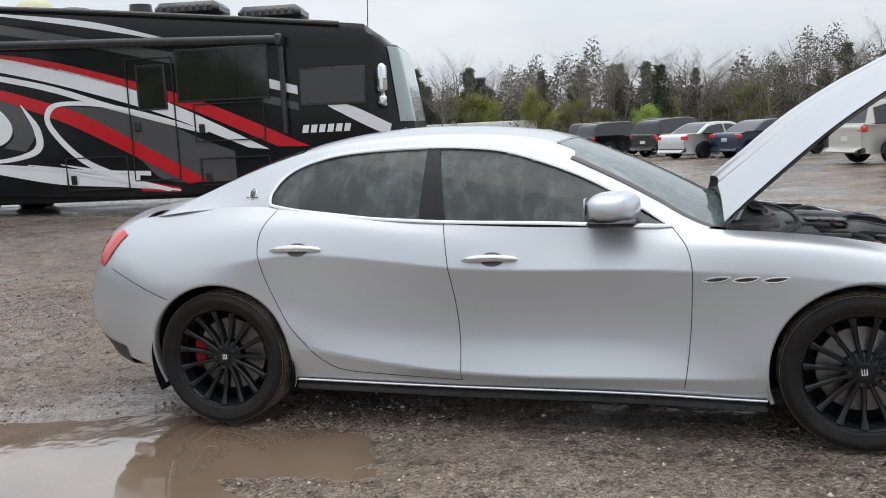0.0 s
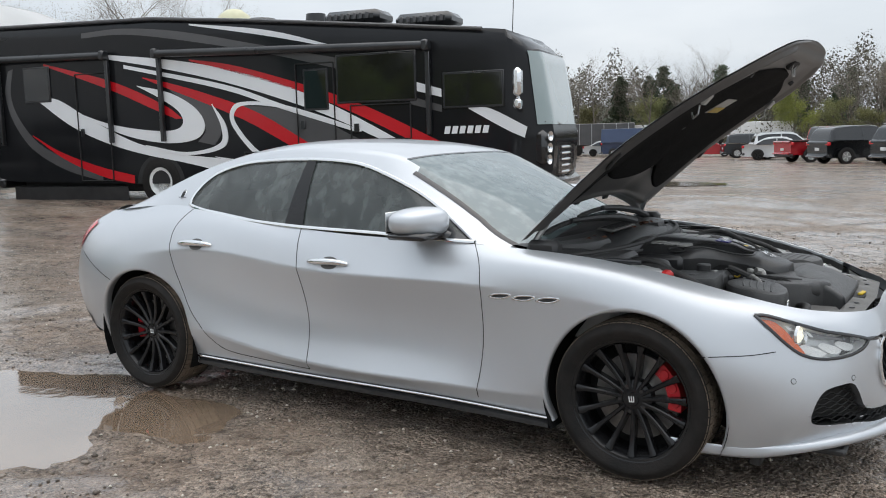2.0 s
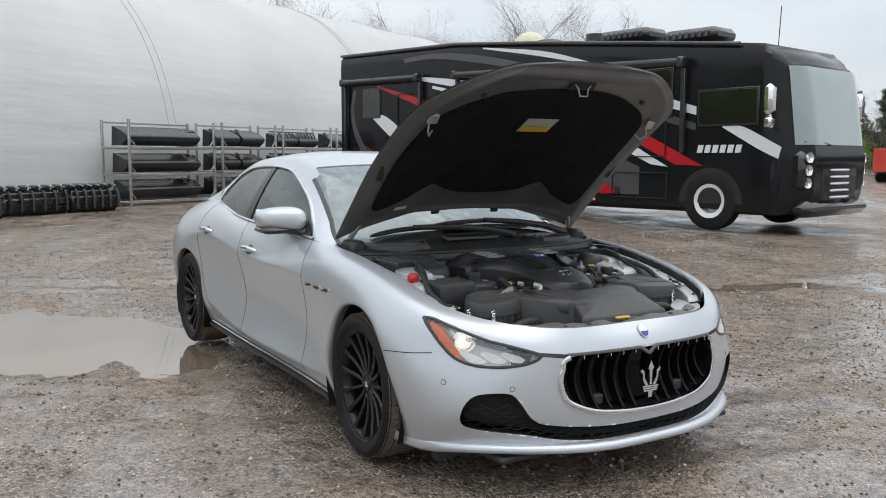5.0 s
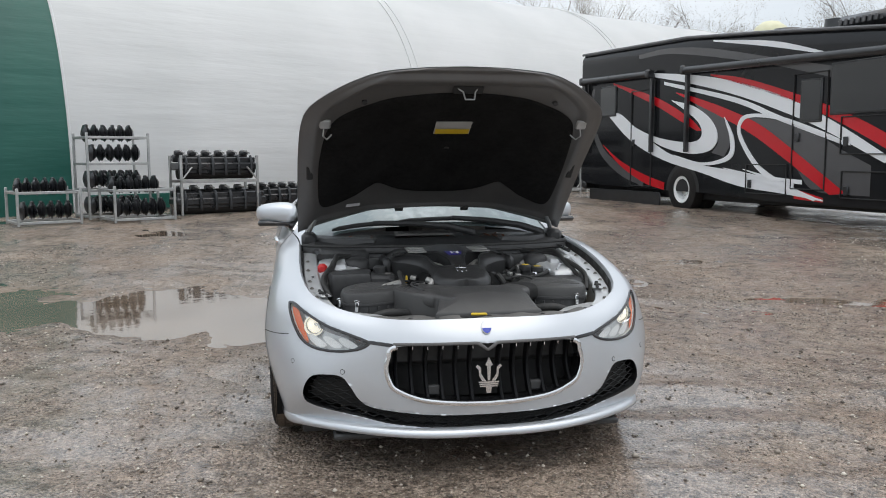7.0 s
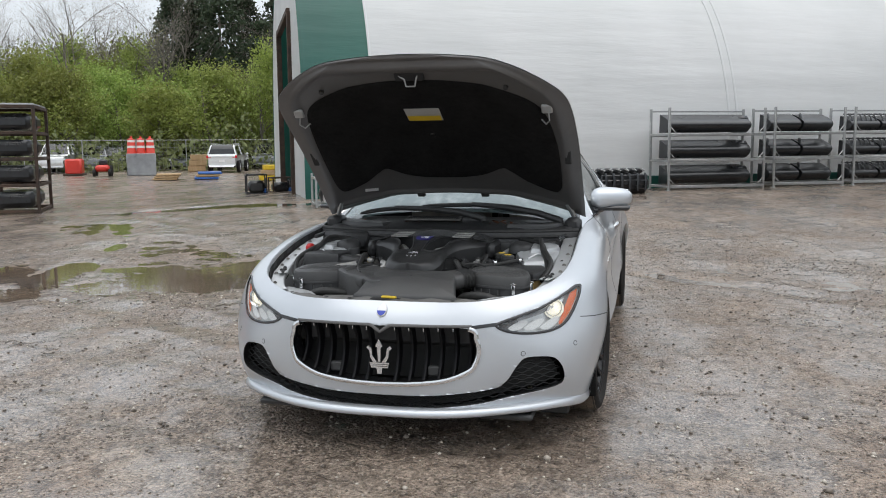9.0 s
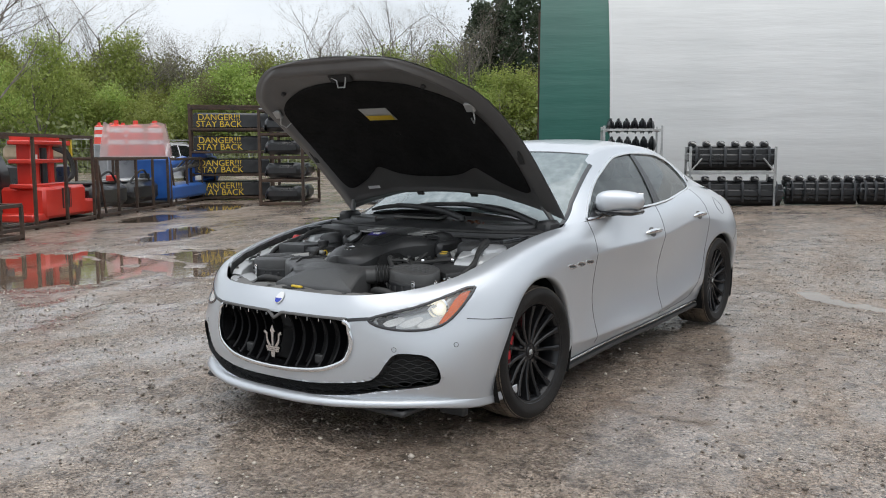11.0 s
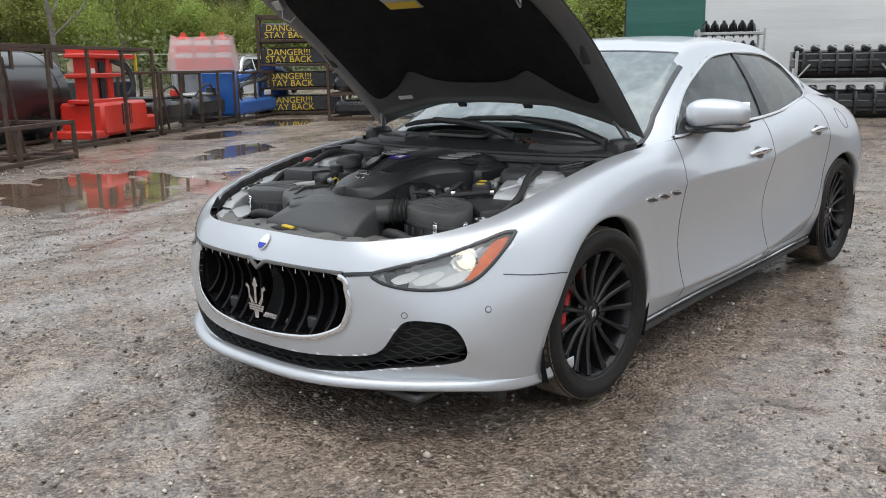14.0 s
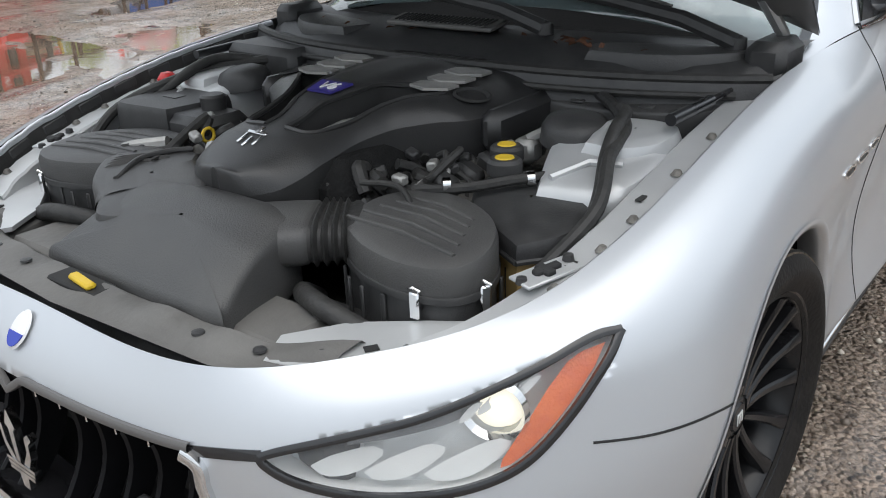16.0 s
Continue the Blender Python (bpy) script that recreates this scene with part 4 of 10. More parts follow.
MAT["mesh_black"] = mat("matt_black_mesh", (.006, .006, .006), (.013, .013, .013), .5, scale=30, spec=.25)
MAT["bar_black"] = mat("black_grille_bar", (.005, .005, .006), (.009, .009, .010), .45, scale=14, spec=.18)
MAT["glow"] = glow("xenon_projector", (1.0, 0.95, 0.80), 0.5)
MAT["led"] = mat("frosted_light_guide", (0.66, 0.67, 0.66), (0.76, 0.77, 0.755), rough=0.2, scale=20)
MAT["bowl"] = mat("lamp_bowl_metal", (0.62, 0.64, 0.645), (0.74, 0.76, 0.765), rough=0.24, metal=0.3, scale=9)
MAT["lamp_dark"] = mat("lamp_housing_grey", (0.16, 0.165, 0.17), (0.24, 0.245, 0.25), rough=0.25, metal=0.3, scale=12)
AMBER = [(.852, .726), (.826, .715), (.814, .682), (.802, .640), (.783, .584), (.803, .592), (.834, .642), (.852, .700)]
for _side in (1, -1):
    lamp = part("headlamp", surf_poly(LAMP, "x", -0.055, _side, 8), MAT["bowl"], car, "clear headlamp, lit, with an amber corner")
    _lens = part("lens", surf_poly(LAMP, "x", -0.004, _side, 10), MAT["lens"], lamp, "clear plastic lens")
    _lens.visible_shadow = False
    part("bezel", outline_ribbon(LAMP, "x", _side, 0.012, 0.004), MAT["black_gloss"], lamp)
    _rim = [on_body(a, z, "x", -0.004) for a, z in dense(LAMP + LAMP[:1], 90)]
    part("lamp_wall", Shape().grid([[(p.x, p.y * _side, p.z), (p.x - n.x * .056, (p.y - n.y * .056) * _side, p.z - n.z * .056)] for p, n in _rim]), MAT["silver"], lamp)
    part("amber_reflector", surf_poly(AMBER, "x", -0.012, _side, 6), MAT["amber"], lamp, "amber side reflector")
    _p, _n = on_body(.772, .660, "x", -.040)
    _m = Matrix.Translation((_p.x, _p.y * _side, _p.z)) @ Vector((1, .30 * _side, 0)).to_track_quat("Z", "Y").to_matrix().to_4x4()
    part("projector_ring", Shape().lathe([(.040, -.02), (.052, .012), (.047, .022), (.040, .012)], 28, _m), MAT["chrome"], lamp)
    part("projector_bulb", Shape().lathe([(.0, .022), (.016, .02), (.030, .011), (.039, -.004)], 24, _m), MAT["glow"], lamp, "bright warm-white projector")
    part("upper_mask", surf_poly([(.800, .700), (.785, .692), (.70, .654), (.62, .630), (.545, .608), (.62, .618), (.70, .634), (.745, .652)], "x", -0.030, _side, 5), MAT["lamp_dark"], lamp, "grey upper mask inside the lamp")
    # three frosted drops run together along the lower edge
    for _k in range(3):
        _y0 = .575 + .066 * _k
        _dr = [(_y0, .586 - .004 * _k), (_y0 + .026, .604 - .003 * _k), (_y0 + .068, .618), (_y0 + .086, .606), (_y0 + .056, .580 - .003 * _k), (_y0 + .020, .573 - .003 * _k)]
        part("light_guide", surf_poly(_dr, "x", -0.026 + .003 * _k, _side, 6), MAT["led"], lamp, "frosted drop-shaped light guide")
    for _k in range(4):
        _y, _z = .806 - .017 * _k, .698 - .009 * _k
        part("indicator_cell", surf_poly([(_y, _z), (_y - .012, _z - .004), (_y - .022, _z - .026), (_y - .010, _z - .022)], "x", -0.020, _side, 4), MAT["silver"], lamp)
    # dark trim between grille and lamp
    part("brow_trim", outline_ribbon([(.41, .594), (.46, .600), (.52, .606)], "x", _side, 0.016, 0.002, 20, closed=False), MAT["black_gloss"], car)
    for _y, _z in ((.635, .470), (.85, .487)):
        _q, _n = on_body(_y, _z, "x", 0.0)
        _m = Matrix.Translation((_q.x, _q.y * _side, _q.z)) @ Vector((_n.x, _n.y * _side, _n.z)).to_track_quat("Z", "Y").to_matrix().to_4x4()
        _o = part("parking_sensor", Shape().lathe([(0, .002), (.0085, .0015), (.0095, -.002)], 18, _m), MAT["paint"], car)
        part("sensor_gap", Shape().lathe([(.0095, -.001), (.0095, .0008), (.0115, .0006), (.0118, -.001)], 18, _m), MAT["seam"], _o)

# grille
_gl = dense(GRILLE, 60)
_ring = [(y, z) for y, z in _gl] + [(-y, z) for y, z in _gl[::-1][1:-1]]


def front_x(y, z, out=0.0):
    p, n = on_body(abs(y), z, "x", out)
    s = 1 if y >= 0 else -1
    return (p.x, p.y * s, p.z), (n.x, n.y * s, n.z)


grille = part("grille", Shape().grid([[(front_x(y, z, 0)[0]), tuple(Vector(front_x(y, z, 0)[0]) - Vector((.11, 0, 0)))] for y, z in _ring + _ring[:1]]), MAT["black_gloss"], car, "black concave grille with upright bars")
part("grille_back", Shape().box((2.24, 0, .465), (.02, .90, .30), .004), MAT["seam"], grille)
_low = [p for p in _ring if p[1] < .592]
_lo = [p for p in _ring if not (p[1] > .590)]
_lo = sorted([p for p in _lo if p[0] >= 0], key=lambda p: -p[1]) + sorted([p for p in _lo if p[0] < 0], key=lambda p: p[1])
part("grille_chrome", Shape().ribbon([front_x(y, z, .003)[0] for y, z in _lo], [front_x(y, z)[1] for y, z in _lo], .020, .009), MAT["chrome"], grille, "chrome grille surround")
_up = [(y, .600 - (.030 * max(0, 1 - abs(y) / .045))) for y in np.linspace(-.415, .415, 61)]
part("grille_brow", Shape().ribbon([front_x(y, z, .003)[0] for y, z in _up], [front_x(y, z)[1] for y, z in _up], .013, .006), MAT["under"], grille)
for _k in range(-6, 7):
    if _k == 0:
        continue
    _y = _k * .0665
    _top, _bot = .590, float(np.interp(abs(_y), [0, .15, .30, .405, .43], [.345, .35, .367, .405, .44]))
    _rows = []
    for _t in np.linspace(0, 1, 10):
        _z = _top + (_bot - _top) * _t
        _x = front_x(_y, _z)[0][0] - .018 - .055 * math.sin(math.pi * _t) ** .8
        _w = .0075
        _rows.append([(_x - .05, _y - _w, _z), (_x, _y - _w * .8, _z), (_x + .004, _y, _z), (_x, _y + _w * .8, _z), (_x - .05, _y + _w, _z)])
    _o = part("grille_bar", Shape().grid(_rows), MAT["bar_black"], grille)
    part("bar_tip", Shape().box((front_x(_y, .583)[0][0] - .010, _y, .583), (.012, .004, .018), .001), MAT["chrome"], _o)
# emblem: a plain three-pronged shape and an oval badge
_pl = Matrix(((0, 0, 1, 2.438), (1, 0, 0, 0), (0, 1, 0, 0), (0, 0, 0, 1)))
_em = Shape()
_em.prism([(-.006, .435), (.006, .435), (.008, .50), (.017, .505), (0, .54), (-.017, .505), (-.008, .50)], 0, .014, _pl)
for _sg in (-1, 1):
    _em.prism([(_sg * .012, .432), (_sg * .030, .432), (_sg * .043, .455), (_sg * .046, .485), (_sg * .060, .498), (_sg * .052, .508), (_sg * .036, .495), (_sg * .034, .465)][::_sg], 0, .012, _pl)
for _k in range(3):
    _em.prism([(-.046 + .003 * _k, .431 - .009 * _k), (-.046 + .003 * _k, .424 - .009 * _k), (.046 - .003 * _k, .424 - .009 * _k), (.046 - .003 * _k, .431 - .009 * _k)], 0, .013, _pl)
_em.prism([(-.014, .405), (-.010, .378), (.010, .378), (.014, .405)], 0, .012, _pl)
part("grille_emblem", _em, MAT["chrome"], grille, "plain chrome three-pronged shape")
for _y in (-.235, .235):
    part("grille_sensor", Shape().box((2.37, _y, .385), (.03, .055, .045), .006), MAT["plastic"], grille)
MAT["badge_blue"] = mat("blue_enamel", (.02, .04, .35), (.03, .06, .42), .2)
MAT["badge_white"] = mat("white_enamel", (.75, .75, .76), (.8, .8, .8), .2)
_p, _n = front_x(0, .660, .004)
_m = Matrix.Translation(_p) @ Vector((_n[0], 0, _n[2])).to_track_quat("Z", "Y").to_matrix().to_4x4()
badge = part("oval_badge", Shape().add([], []).lathe([(0, .004), (.030, .003), (.033, .0)], 28, _m @ Matrix.Diagonal((.72, 1.05, 1, 1)) if abs(_m[2][1]) > .5 else _m @ Matrix.Diagonal((1.05, .72, 1, 1))), MAT["badge_white"], car, "small oval white and blue badge")
_q = Shape()
_q.prism([(.029 * math.cos(a), .029 * math.sin(a)) for a in np.linspace(math.pi * 1.06, math.pi * 1.94, 14)], .0035, .0052)
part("badge_half", Shape().add(_q.v, _q.f, _m @ Matrix.Diagonal((.72, 1.05, 1, 1))), MAT["badge_blue"], badge)

# lower intake: wavy mesh bars on a dark back, with a silver splitter
intake = part("lower_intake", Shape().grid([[front_x(y, z)[0], tuple(Vector(front_x(y, z)[0]) - Vector((.07, 0, 0)))] for y, z in [(a, b) for a, b in dense(INTAKE, 80)] + [(-a, b) for a, b in dense(INTAKE, 80)[::-1]]]), MAT["plastic"], car, "black honeycomb lower intake")
_s = Shape()
for _side in (1, -1):
    _b = surf_poly(INTAKE, "x", -.055, _side, 5)
    _s.add(_b.v, _b.f)
part("intake_back", _s, MAT["seam"], intake)
for _z in np.arange(.232, .452, .0185):
    for _side in (1, -1):
        _run = []
        for _y in np.linspace(0, .80, 100):
            if inside(dense(INTAKE, 90) + [(-.05, .222), (-.05, .283)], np.array([_y]), np.array([_z]))[0]:
                _p, _ = on_body(_y, _z + .0055 * math.sin(_y * 2 * math.pi / .062 + (math.pi if round(_z / .0185) % 2 else 0)), "x", -.022)
                _run.append((_p.x, _p.y * _side, _p.z))
            elif _run:
                if len(_run) > 3:
                    part("mesh_bar", Shape().tube(_run, .0028, 4), MAT["mesh_black"], intake)
                _run = []
        if len(_run) > 3:
            part("mesh_bar", Shape().tube(_run, .0028, 4), MAT["mesh_black"], intake)
_rows = []
for _u in np.concatenate([np.linspace(0, 1, 60)]):
    _i = int(_u * 118)
    _f = BODY[_i, 0]
    _nn = BODY_N[_i, 2].copy()
    _nn[2] = 0
    _nn /= np.linalg.norm(_nn)
    _k = 1 - .92 * smooth01(.40, .78, _u)
    _rows.append([(_f + _nn * a * _k + np.array([0, 0, b])) for a, b in ((-.004, .012), (.018, .012), (.036, .004), (.045, -.010), (.040, -.024), (.0, -.034), (-.06, -.03))])
_s = Shape()
for _side in (1, -1):
    _s.grid([[(p[0], p[1] * _side, p[2]) for p in r] for r in _rows])
part("splitter", _s, MAT["paint"], PANELS["front_bumper", 0], smooth="all")
part("air_dam", Shape().box((2.15, 0, .165), (.30, 1.35, .03), .01), MAT["plastic"], car)
for _y in (-.74, .74):
    part("wheel_deflector", Shape().box((1.98, _y, .15), (.05, .14, .09), .008), MAT["plastic"], car)

# door handles, side vents, mirrors, sills
for _side in (1, -1):
    for _pn, _x0, _x1, _z in (("rear_door", -1.188, -.930, .888), ("front_door", -.218, .033, .836)):
        _door = PANELS[_pn, _side]
        _pts, _r = [], []
        for _t in np.linspace(0, 1, 14):
            _p, _n = on_body(_x0 + (_x1 - _x0) * _t, _z + .003 * math.sin(math.pi * _t), "y", .020 * math.sin(math.pi * min(1, max(0, _t))) ** .35)
            _pts.append((_p.x, _p.y * _side, _p.z))
            _r.append(.004 + .0135 * math.sin(math.pi * (.04 + .92 * _t)) ** .45)
        part("door_handle", Shape().tube(_pts, _r, 12), MAT["chrome"], _door, "chrome door handle")
        _xc = (_x0 + _x1) / 2 + .01
        # dark patch on the skin paints the shade of the cup behind the handle
        part("handle_recess", surf_poly([(_xc - .06, _z + .005), (_xc - .035, _z + .026), (_xc, _z + .032), (_xc + .035, _z + .026), (_xc + .06, _z + .005), (_xc + .04, _z - .022), (_xc, _z - .03), (_xc - .04, _z - .022)], "y", .0012, _side, 6), MAT["under"], _door)
    for _k in range(3):
        _x = .842 + .1185 * _k
        _poly = [(_x, .737), (_x + .022, .748), (_x + .065, .7555), (_x + .112, .753), (_x + .080, .737), (_x + .040, .7325)]
        _v = part("side_vent", outline_ribbon(_poly, "y", _side, .0065, .0035, 40), MAT["chrome"], PANELS["front_fender", _side], "chrome-ringed fender vent")
        part("vent_mesh", surf_poly(_poly, "y", .0012, _side, 4), MAT["plastic"], _v)
    # mirror
    _s, _c = Shape(), Vector((.462, .925, 1.062))
    _rows = []
    for _a in np.linspace(-math.pi / 2, math.pi / 2, 15):
        _row = []
        for _b in np.linspace(0, 2 * math.pi, 28, endpoint=False):
            e = .70
            ca, sa, cb, sb = math.cos(_a), math.sin(_a), math.cos(_b), math.sin(_b)
            f = lambda v: math.copysign(abs(v) ** e, v)
            _px = .105 * f(ca) * f(cb)
            _py = .130 * f(ca) * f(sb)
            _pz = .068 * f(sa)
            _px = _px * (1 - .18 * (_py / .13)) - .03 * (_py / .13)
            _pz = _pz * (1 - .14 * (_py / .13))
            _row.append((_c.x + _px, (_c.y + _py) * _side, _c.z + _pz + .05 * _py * 0))
        _rows.append(_row)
    _mir = part("wing_mirror", _s.grid(_rows, True), MAT["paint"], PANELS["front_door", _side], "silver wing mirror on a black foot", smooth="all")
    part("mirror_base", Shape().box((.462, .925 * _side, 1.002), (.205, .235, .032), .012), MAT["black_gloss"], _mir)
    part("mirror_arm", Shape().tube([(.50, .86 * _side, 1.0), (.545, .83 * _side, .992), (.575, .80 * _side, .978)], [.03, .028, .03], 10), MAT["black_gloss"], _mir)
    part("mirror_glass", Shape().box((.352, .925 * _side, 1.062), (.006, .20, .10), .002, pose(0, 0, 0)), MAT["chrome"], _mir)
    part("quarter_glass_trim", Shape().grid([[(p.x, p.y * _side, p.z) for p in (on_cabin(x, zb, .002), on_cabin(x, zt, .002))] for x, zb, zt in ((.50, .982, 1.068), (.56, .978, 1.035), (.62, .974, 1.005), (.68, .970, .976))]), MAT["black_gloss"], car)
    # sill
    _rows = []
    for _x in np.linspace(-1.10, 1.11, 40):
        _p = BODY[np.argmin(np.abs(BODY[:, 0, 0] - _x) + np.where(BODY[:, 0, 1] > .5, 0, 9)), 0]
        _rows.append([(_x, (_p[1] + a) * _side, _p[2] + b) for a, b in ((.004, .006), (.010, -.004), (-.004, -.016), (-.006, -.020), (.012, -.030), (.010, -.050), (-.03, -.066), (-.12, -.066))])
    part("sill_skirt", Shape().grid(_rows), MAT["plastic"], car, "black sill skirt under the doors")
    part("sill_trim", Shape().tube([(r[1][0], r[1][1] + .002 * _side, r[1][2] + .001) for r in _rows], .006, 8), MAT["chrome"], car)
    # tail lamp, rear lower black, fuel flap, pillar emblem
    TAIL = [(-2.07, .962), (-2.14, .985), (-2.20, .955), (-2.245, .90), (-2.25, .835), (-2.215, .803), (-2.17, .835), (-2.12, .90)]
    part("tail_lamp", surf_poly(TAIL, "y", .006, _side, 8), MAT["tail_red"], car, "red tail lamp")
    _oval = [on_cabin(-1.376 + .020 * math.cos(a), 1.152 + .026 * math.sin(a), .003) for a in np.linspace(0, 2 * math.pi, 24)]
    _em = part("pillar_emblem", Shape().tube([(p.x, p.y * _side, p.z) for p in _oval], .0022, 6), MAT["chrome"], car, "small chrome oval emblem on the pillar")
    for _dx in (-.009, 0, .009):
        part("emblem_prong", Shape().tube([(p.x, p.y * _side, p.z) for p in (on_cabin(-1.376 + _dx, 1.137, .004), on_cabin(-1.376 + _dx * 1.2, 1.166, .004))], .002, 6), MAT["seam"], _em)
    part("emblem_bar", Shape().tube([(p.x, p.y * _side, p.z) for p in (on_cabin(-1.412, 1.134, .003), on_cabin(-1.338, 1.134, .003))], .0018, 6), MAT["seam"], _em)
    _rows = []
    for _u in np.linspace(0, 1, 24):
        _i = int(np.interp(_u, [0, 1], [432, NU - 1]))
        _f = BODY[_i, 0]
        _h, _nr = BODY[_i, 7], BODY_N[_i, 7]
        _rows.append([(_h[0] + .003 * _nr[0], (_h[1] + .003 * _nr[1]) * _side, _h[2]), (_f[0] + .003 * _nr[0], (_f[1] + .004 * _nr[1]) * _side, _f[2] + .004), (_f[0] + .01, _f[1] * .985 * _side, _f[2] - .035), (_f[0] + .06, _f[1] * .94 * _side, _f[2] - .055)])
    part("rear_diffuser", Shape().grid(_rows), MAT["plastic"], car)
_o, _n = on_body(-1.62, .93, "y", .001)
part("fuel_flap", outline_ribbon([(-1.70, .93), (-1.65, .985), (-1.58, .985), (-1.53, .93), (-1.58, .875), (-1.65, .875)], "y", 1, .004, .0012, 40), MAT["seam"], car)
for _y in (-.62, .62):
    part("exhaust_tip", Shape().lathe([(.045, 0), (.05, .08), (.042, .08), (.038, 0)], 20, pose(-2.20, _y * .92, .275, 0, -90, 0)), MAT["chrome"], car)

# wheel arches and wheels
for _cx, _cz, _r in ARCHES:
    for _side in (1, -1):
        _rows = []
        for _a in np.linspace(-.38, math.pi + .38, 70):
            _x, _z = _cx + _r * math.cos(_a), _cz + _r * math.sin(_a)
            _p, _n = on_body(_x, max(_z, .21), "y", 0.001)
            _q = Vector((_cx + (_r - .012) * math.cos(_a), _p.y - .012, _cz + (_r - .012) * math.sin(_a)))
            _rows.append([(_x + .006 * math.cos(_a), (_p.y + .0005) * _side, _z + .006 * math.sin(_a)), (_x, (_p.y + .002) * _side, _z), (_q.x, (_p.y - .004) * _side, _q.z), (_q.x, (_p.y - .03) * _side, _q.z), (_q.x + .01 * math.cos(_a), (_p.y - .06) * _side, _q.z + .01 * math.sin(_a))])
        part("arch_lip", Shape().grid(_rows), MAT["paint"], car, smooth="all")
        part("arch_liner", Shape().grid([[(_cx + _r * math.cos(a), y * _side, _cz + _r * math.sin(a)) for y in (.93, .80, .62)] + [(_cx + .12 * math.cos(a), .615 * _side, _cz + .12 * math.sin(a))] for a in np.linspace(-.45, math.pi + .45, 50)]), MAT["liner"], car)


def build_wheel(name, m, width, radius):
    """Axis along local z, outer face up."""
    w = new(name)
    w.empty_display_size = .1
    w.parent = car
    w.matrix_local = m
    h, R, r = width / 2, radius, .262
    prof = [(r - .012, -h * .80), (r + .006, -h * .86), (r + .03, -h * .98), (R - .035, -h * 1.0), (R - .012, -h * .88)]
    sidew = [(R - .012, h * .88), (R - .018, h * .95), (R - .035, h * 1.0), (r + .045, h * 1.01), (r + .03, h * .985), (r + .012, h * .90), (r + .002, h * .86), (r - .012, h * .80)]
    tyre = part("tyre", Shape().lathe(prof + [(R - .003, -h * .80)], 72).lathe([(R - .003, h * .80)] + sidew, 72), MAT["tyre"], w, "black low-profile tyre")
    # tread blocks
    s = Shape()
    n = 64
    s.lathe([(R - .010, -h * .86), (R - .008, 0), (R - .010, h * .86)], 72)
    for k in range(n):
        a0, a1 = 2 * math.pi * (k + .06) / n, 2 * math.pi * (k + .90) / n
        for z0, z1, sh in ((-.86, -.52, .4), (-.47, -.18, .0), (-.13, .13, .3), (.18, .47, .0), (.52, .86, .4)):
            d = sh * 2 * math.pi / n
            ro = R - .004 * max(0, (abs(z0 + z1) / 2 - .4))
            vs = []
            for rr in (R - .012, ro):
                for a in (a0 + d, a1 + d):
                    for z in (z0, z1):
                        q = rr - (.006 if abs(z) > .8 and rr == ro else 0)
                        vs.append((q * math.cos(a), q * math.sin(a), z * h))
            s.add(vs, [(4, 5, 7, 6), (0, 4, 6, 2), (1, 3, 7, 5), (0, 1, 5, 4), (2, 6, 7, 3)])
    part("tread", s, MAT["tread"], tyre, "mud-stained tread blocks", smooth=False)
    rim = part("rim", Shape().lathe([(r - .012, -h * .8), (r - .02, -h * .6), (r - .035, 0), (r - .022, h * .62), (r - .010, h * .80), (r + .001, h * .86), (r + .004, h * .83)], 64), MAT["rim"], w, "satin black multi-spoke rim")
    ns = 15
    for k in range(ns):
        a = 2 * math.pi * k / ns
        rows = []
        for t in np.linspace(0, 1, 9):
            rr = .045 + (r - .018 - .045) * t
            zt = h * .80 - .030 * (1 - t) ** 1.3 - .014 * math.sin(math.pi * t)
            wd = .0085 + .0035 * t + (.005 * max(0, t - .8) / .2)
            dp = .034 + .014 * (1 - t)
            rows.append([(rr * math.cos(a) - y * math.sin(a), rr * math.sin(a) + y * math.cos(a), z) for y, z in ((-wd, zt - dp), (-wd, zt - .005), (-wd * .55, zt), (wd * .55, zt), (wd, zt - .005), (wd, zt - dp))])
        part("spoke", Shape().grid(rows), MAT["rim"], rim)
    hub = part("hub", Shape().lathe([(.0, h * .8 - .026), (.028, h * .8 - .027), (.031, h * .8 - .032), (.062, h * .8 - .036), (.080, h * .8 - .05), (.085, h * .8 - .09)], 40), MAT["rim"], rim)
    mk = Shape()
    for x in (-.010, 0, .010):
        mk.box((x, .003, h * .8 - .0255), (.004, .022, .002), .0005)
    mk.box((0, -.010, h * .8 - .0255), (.024, .004, .002), .0005)
    part("cap_mark", mk, MAT["silver"], hub)
    for k in range(5):
        a = 2 * math.pi * (k + .5) / 5
        part("lug_nut", Shape().lathe([(0, .0), (.009, -.001), (.010, -.006), (.010, -.03)], 10, pose(.056 * math.cos(a), .056 * math.sin(a), h * .8 - .030)), MAT["black_gloss"], hub)
    part("brake_disc", Shape().lathe([(.07, .02), (.09, .01), (.185, .01), (.185, -.015), (.07, -.015)], 48), MAT["disc"], w)
    part("drum_back", Shape().lathe([(.0, -.035), (.235, -.03)], 40), MAT["liner"], w)
    return w


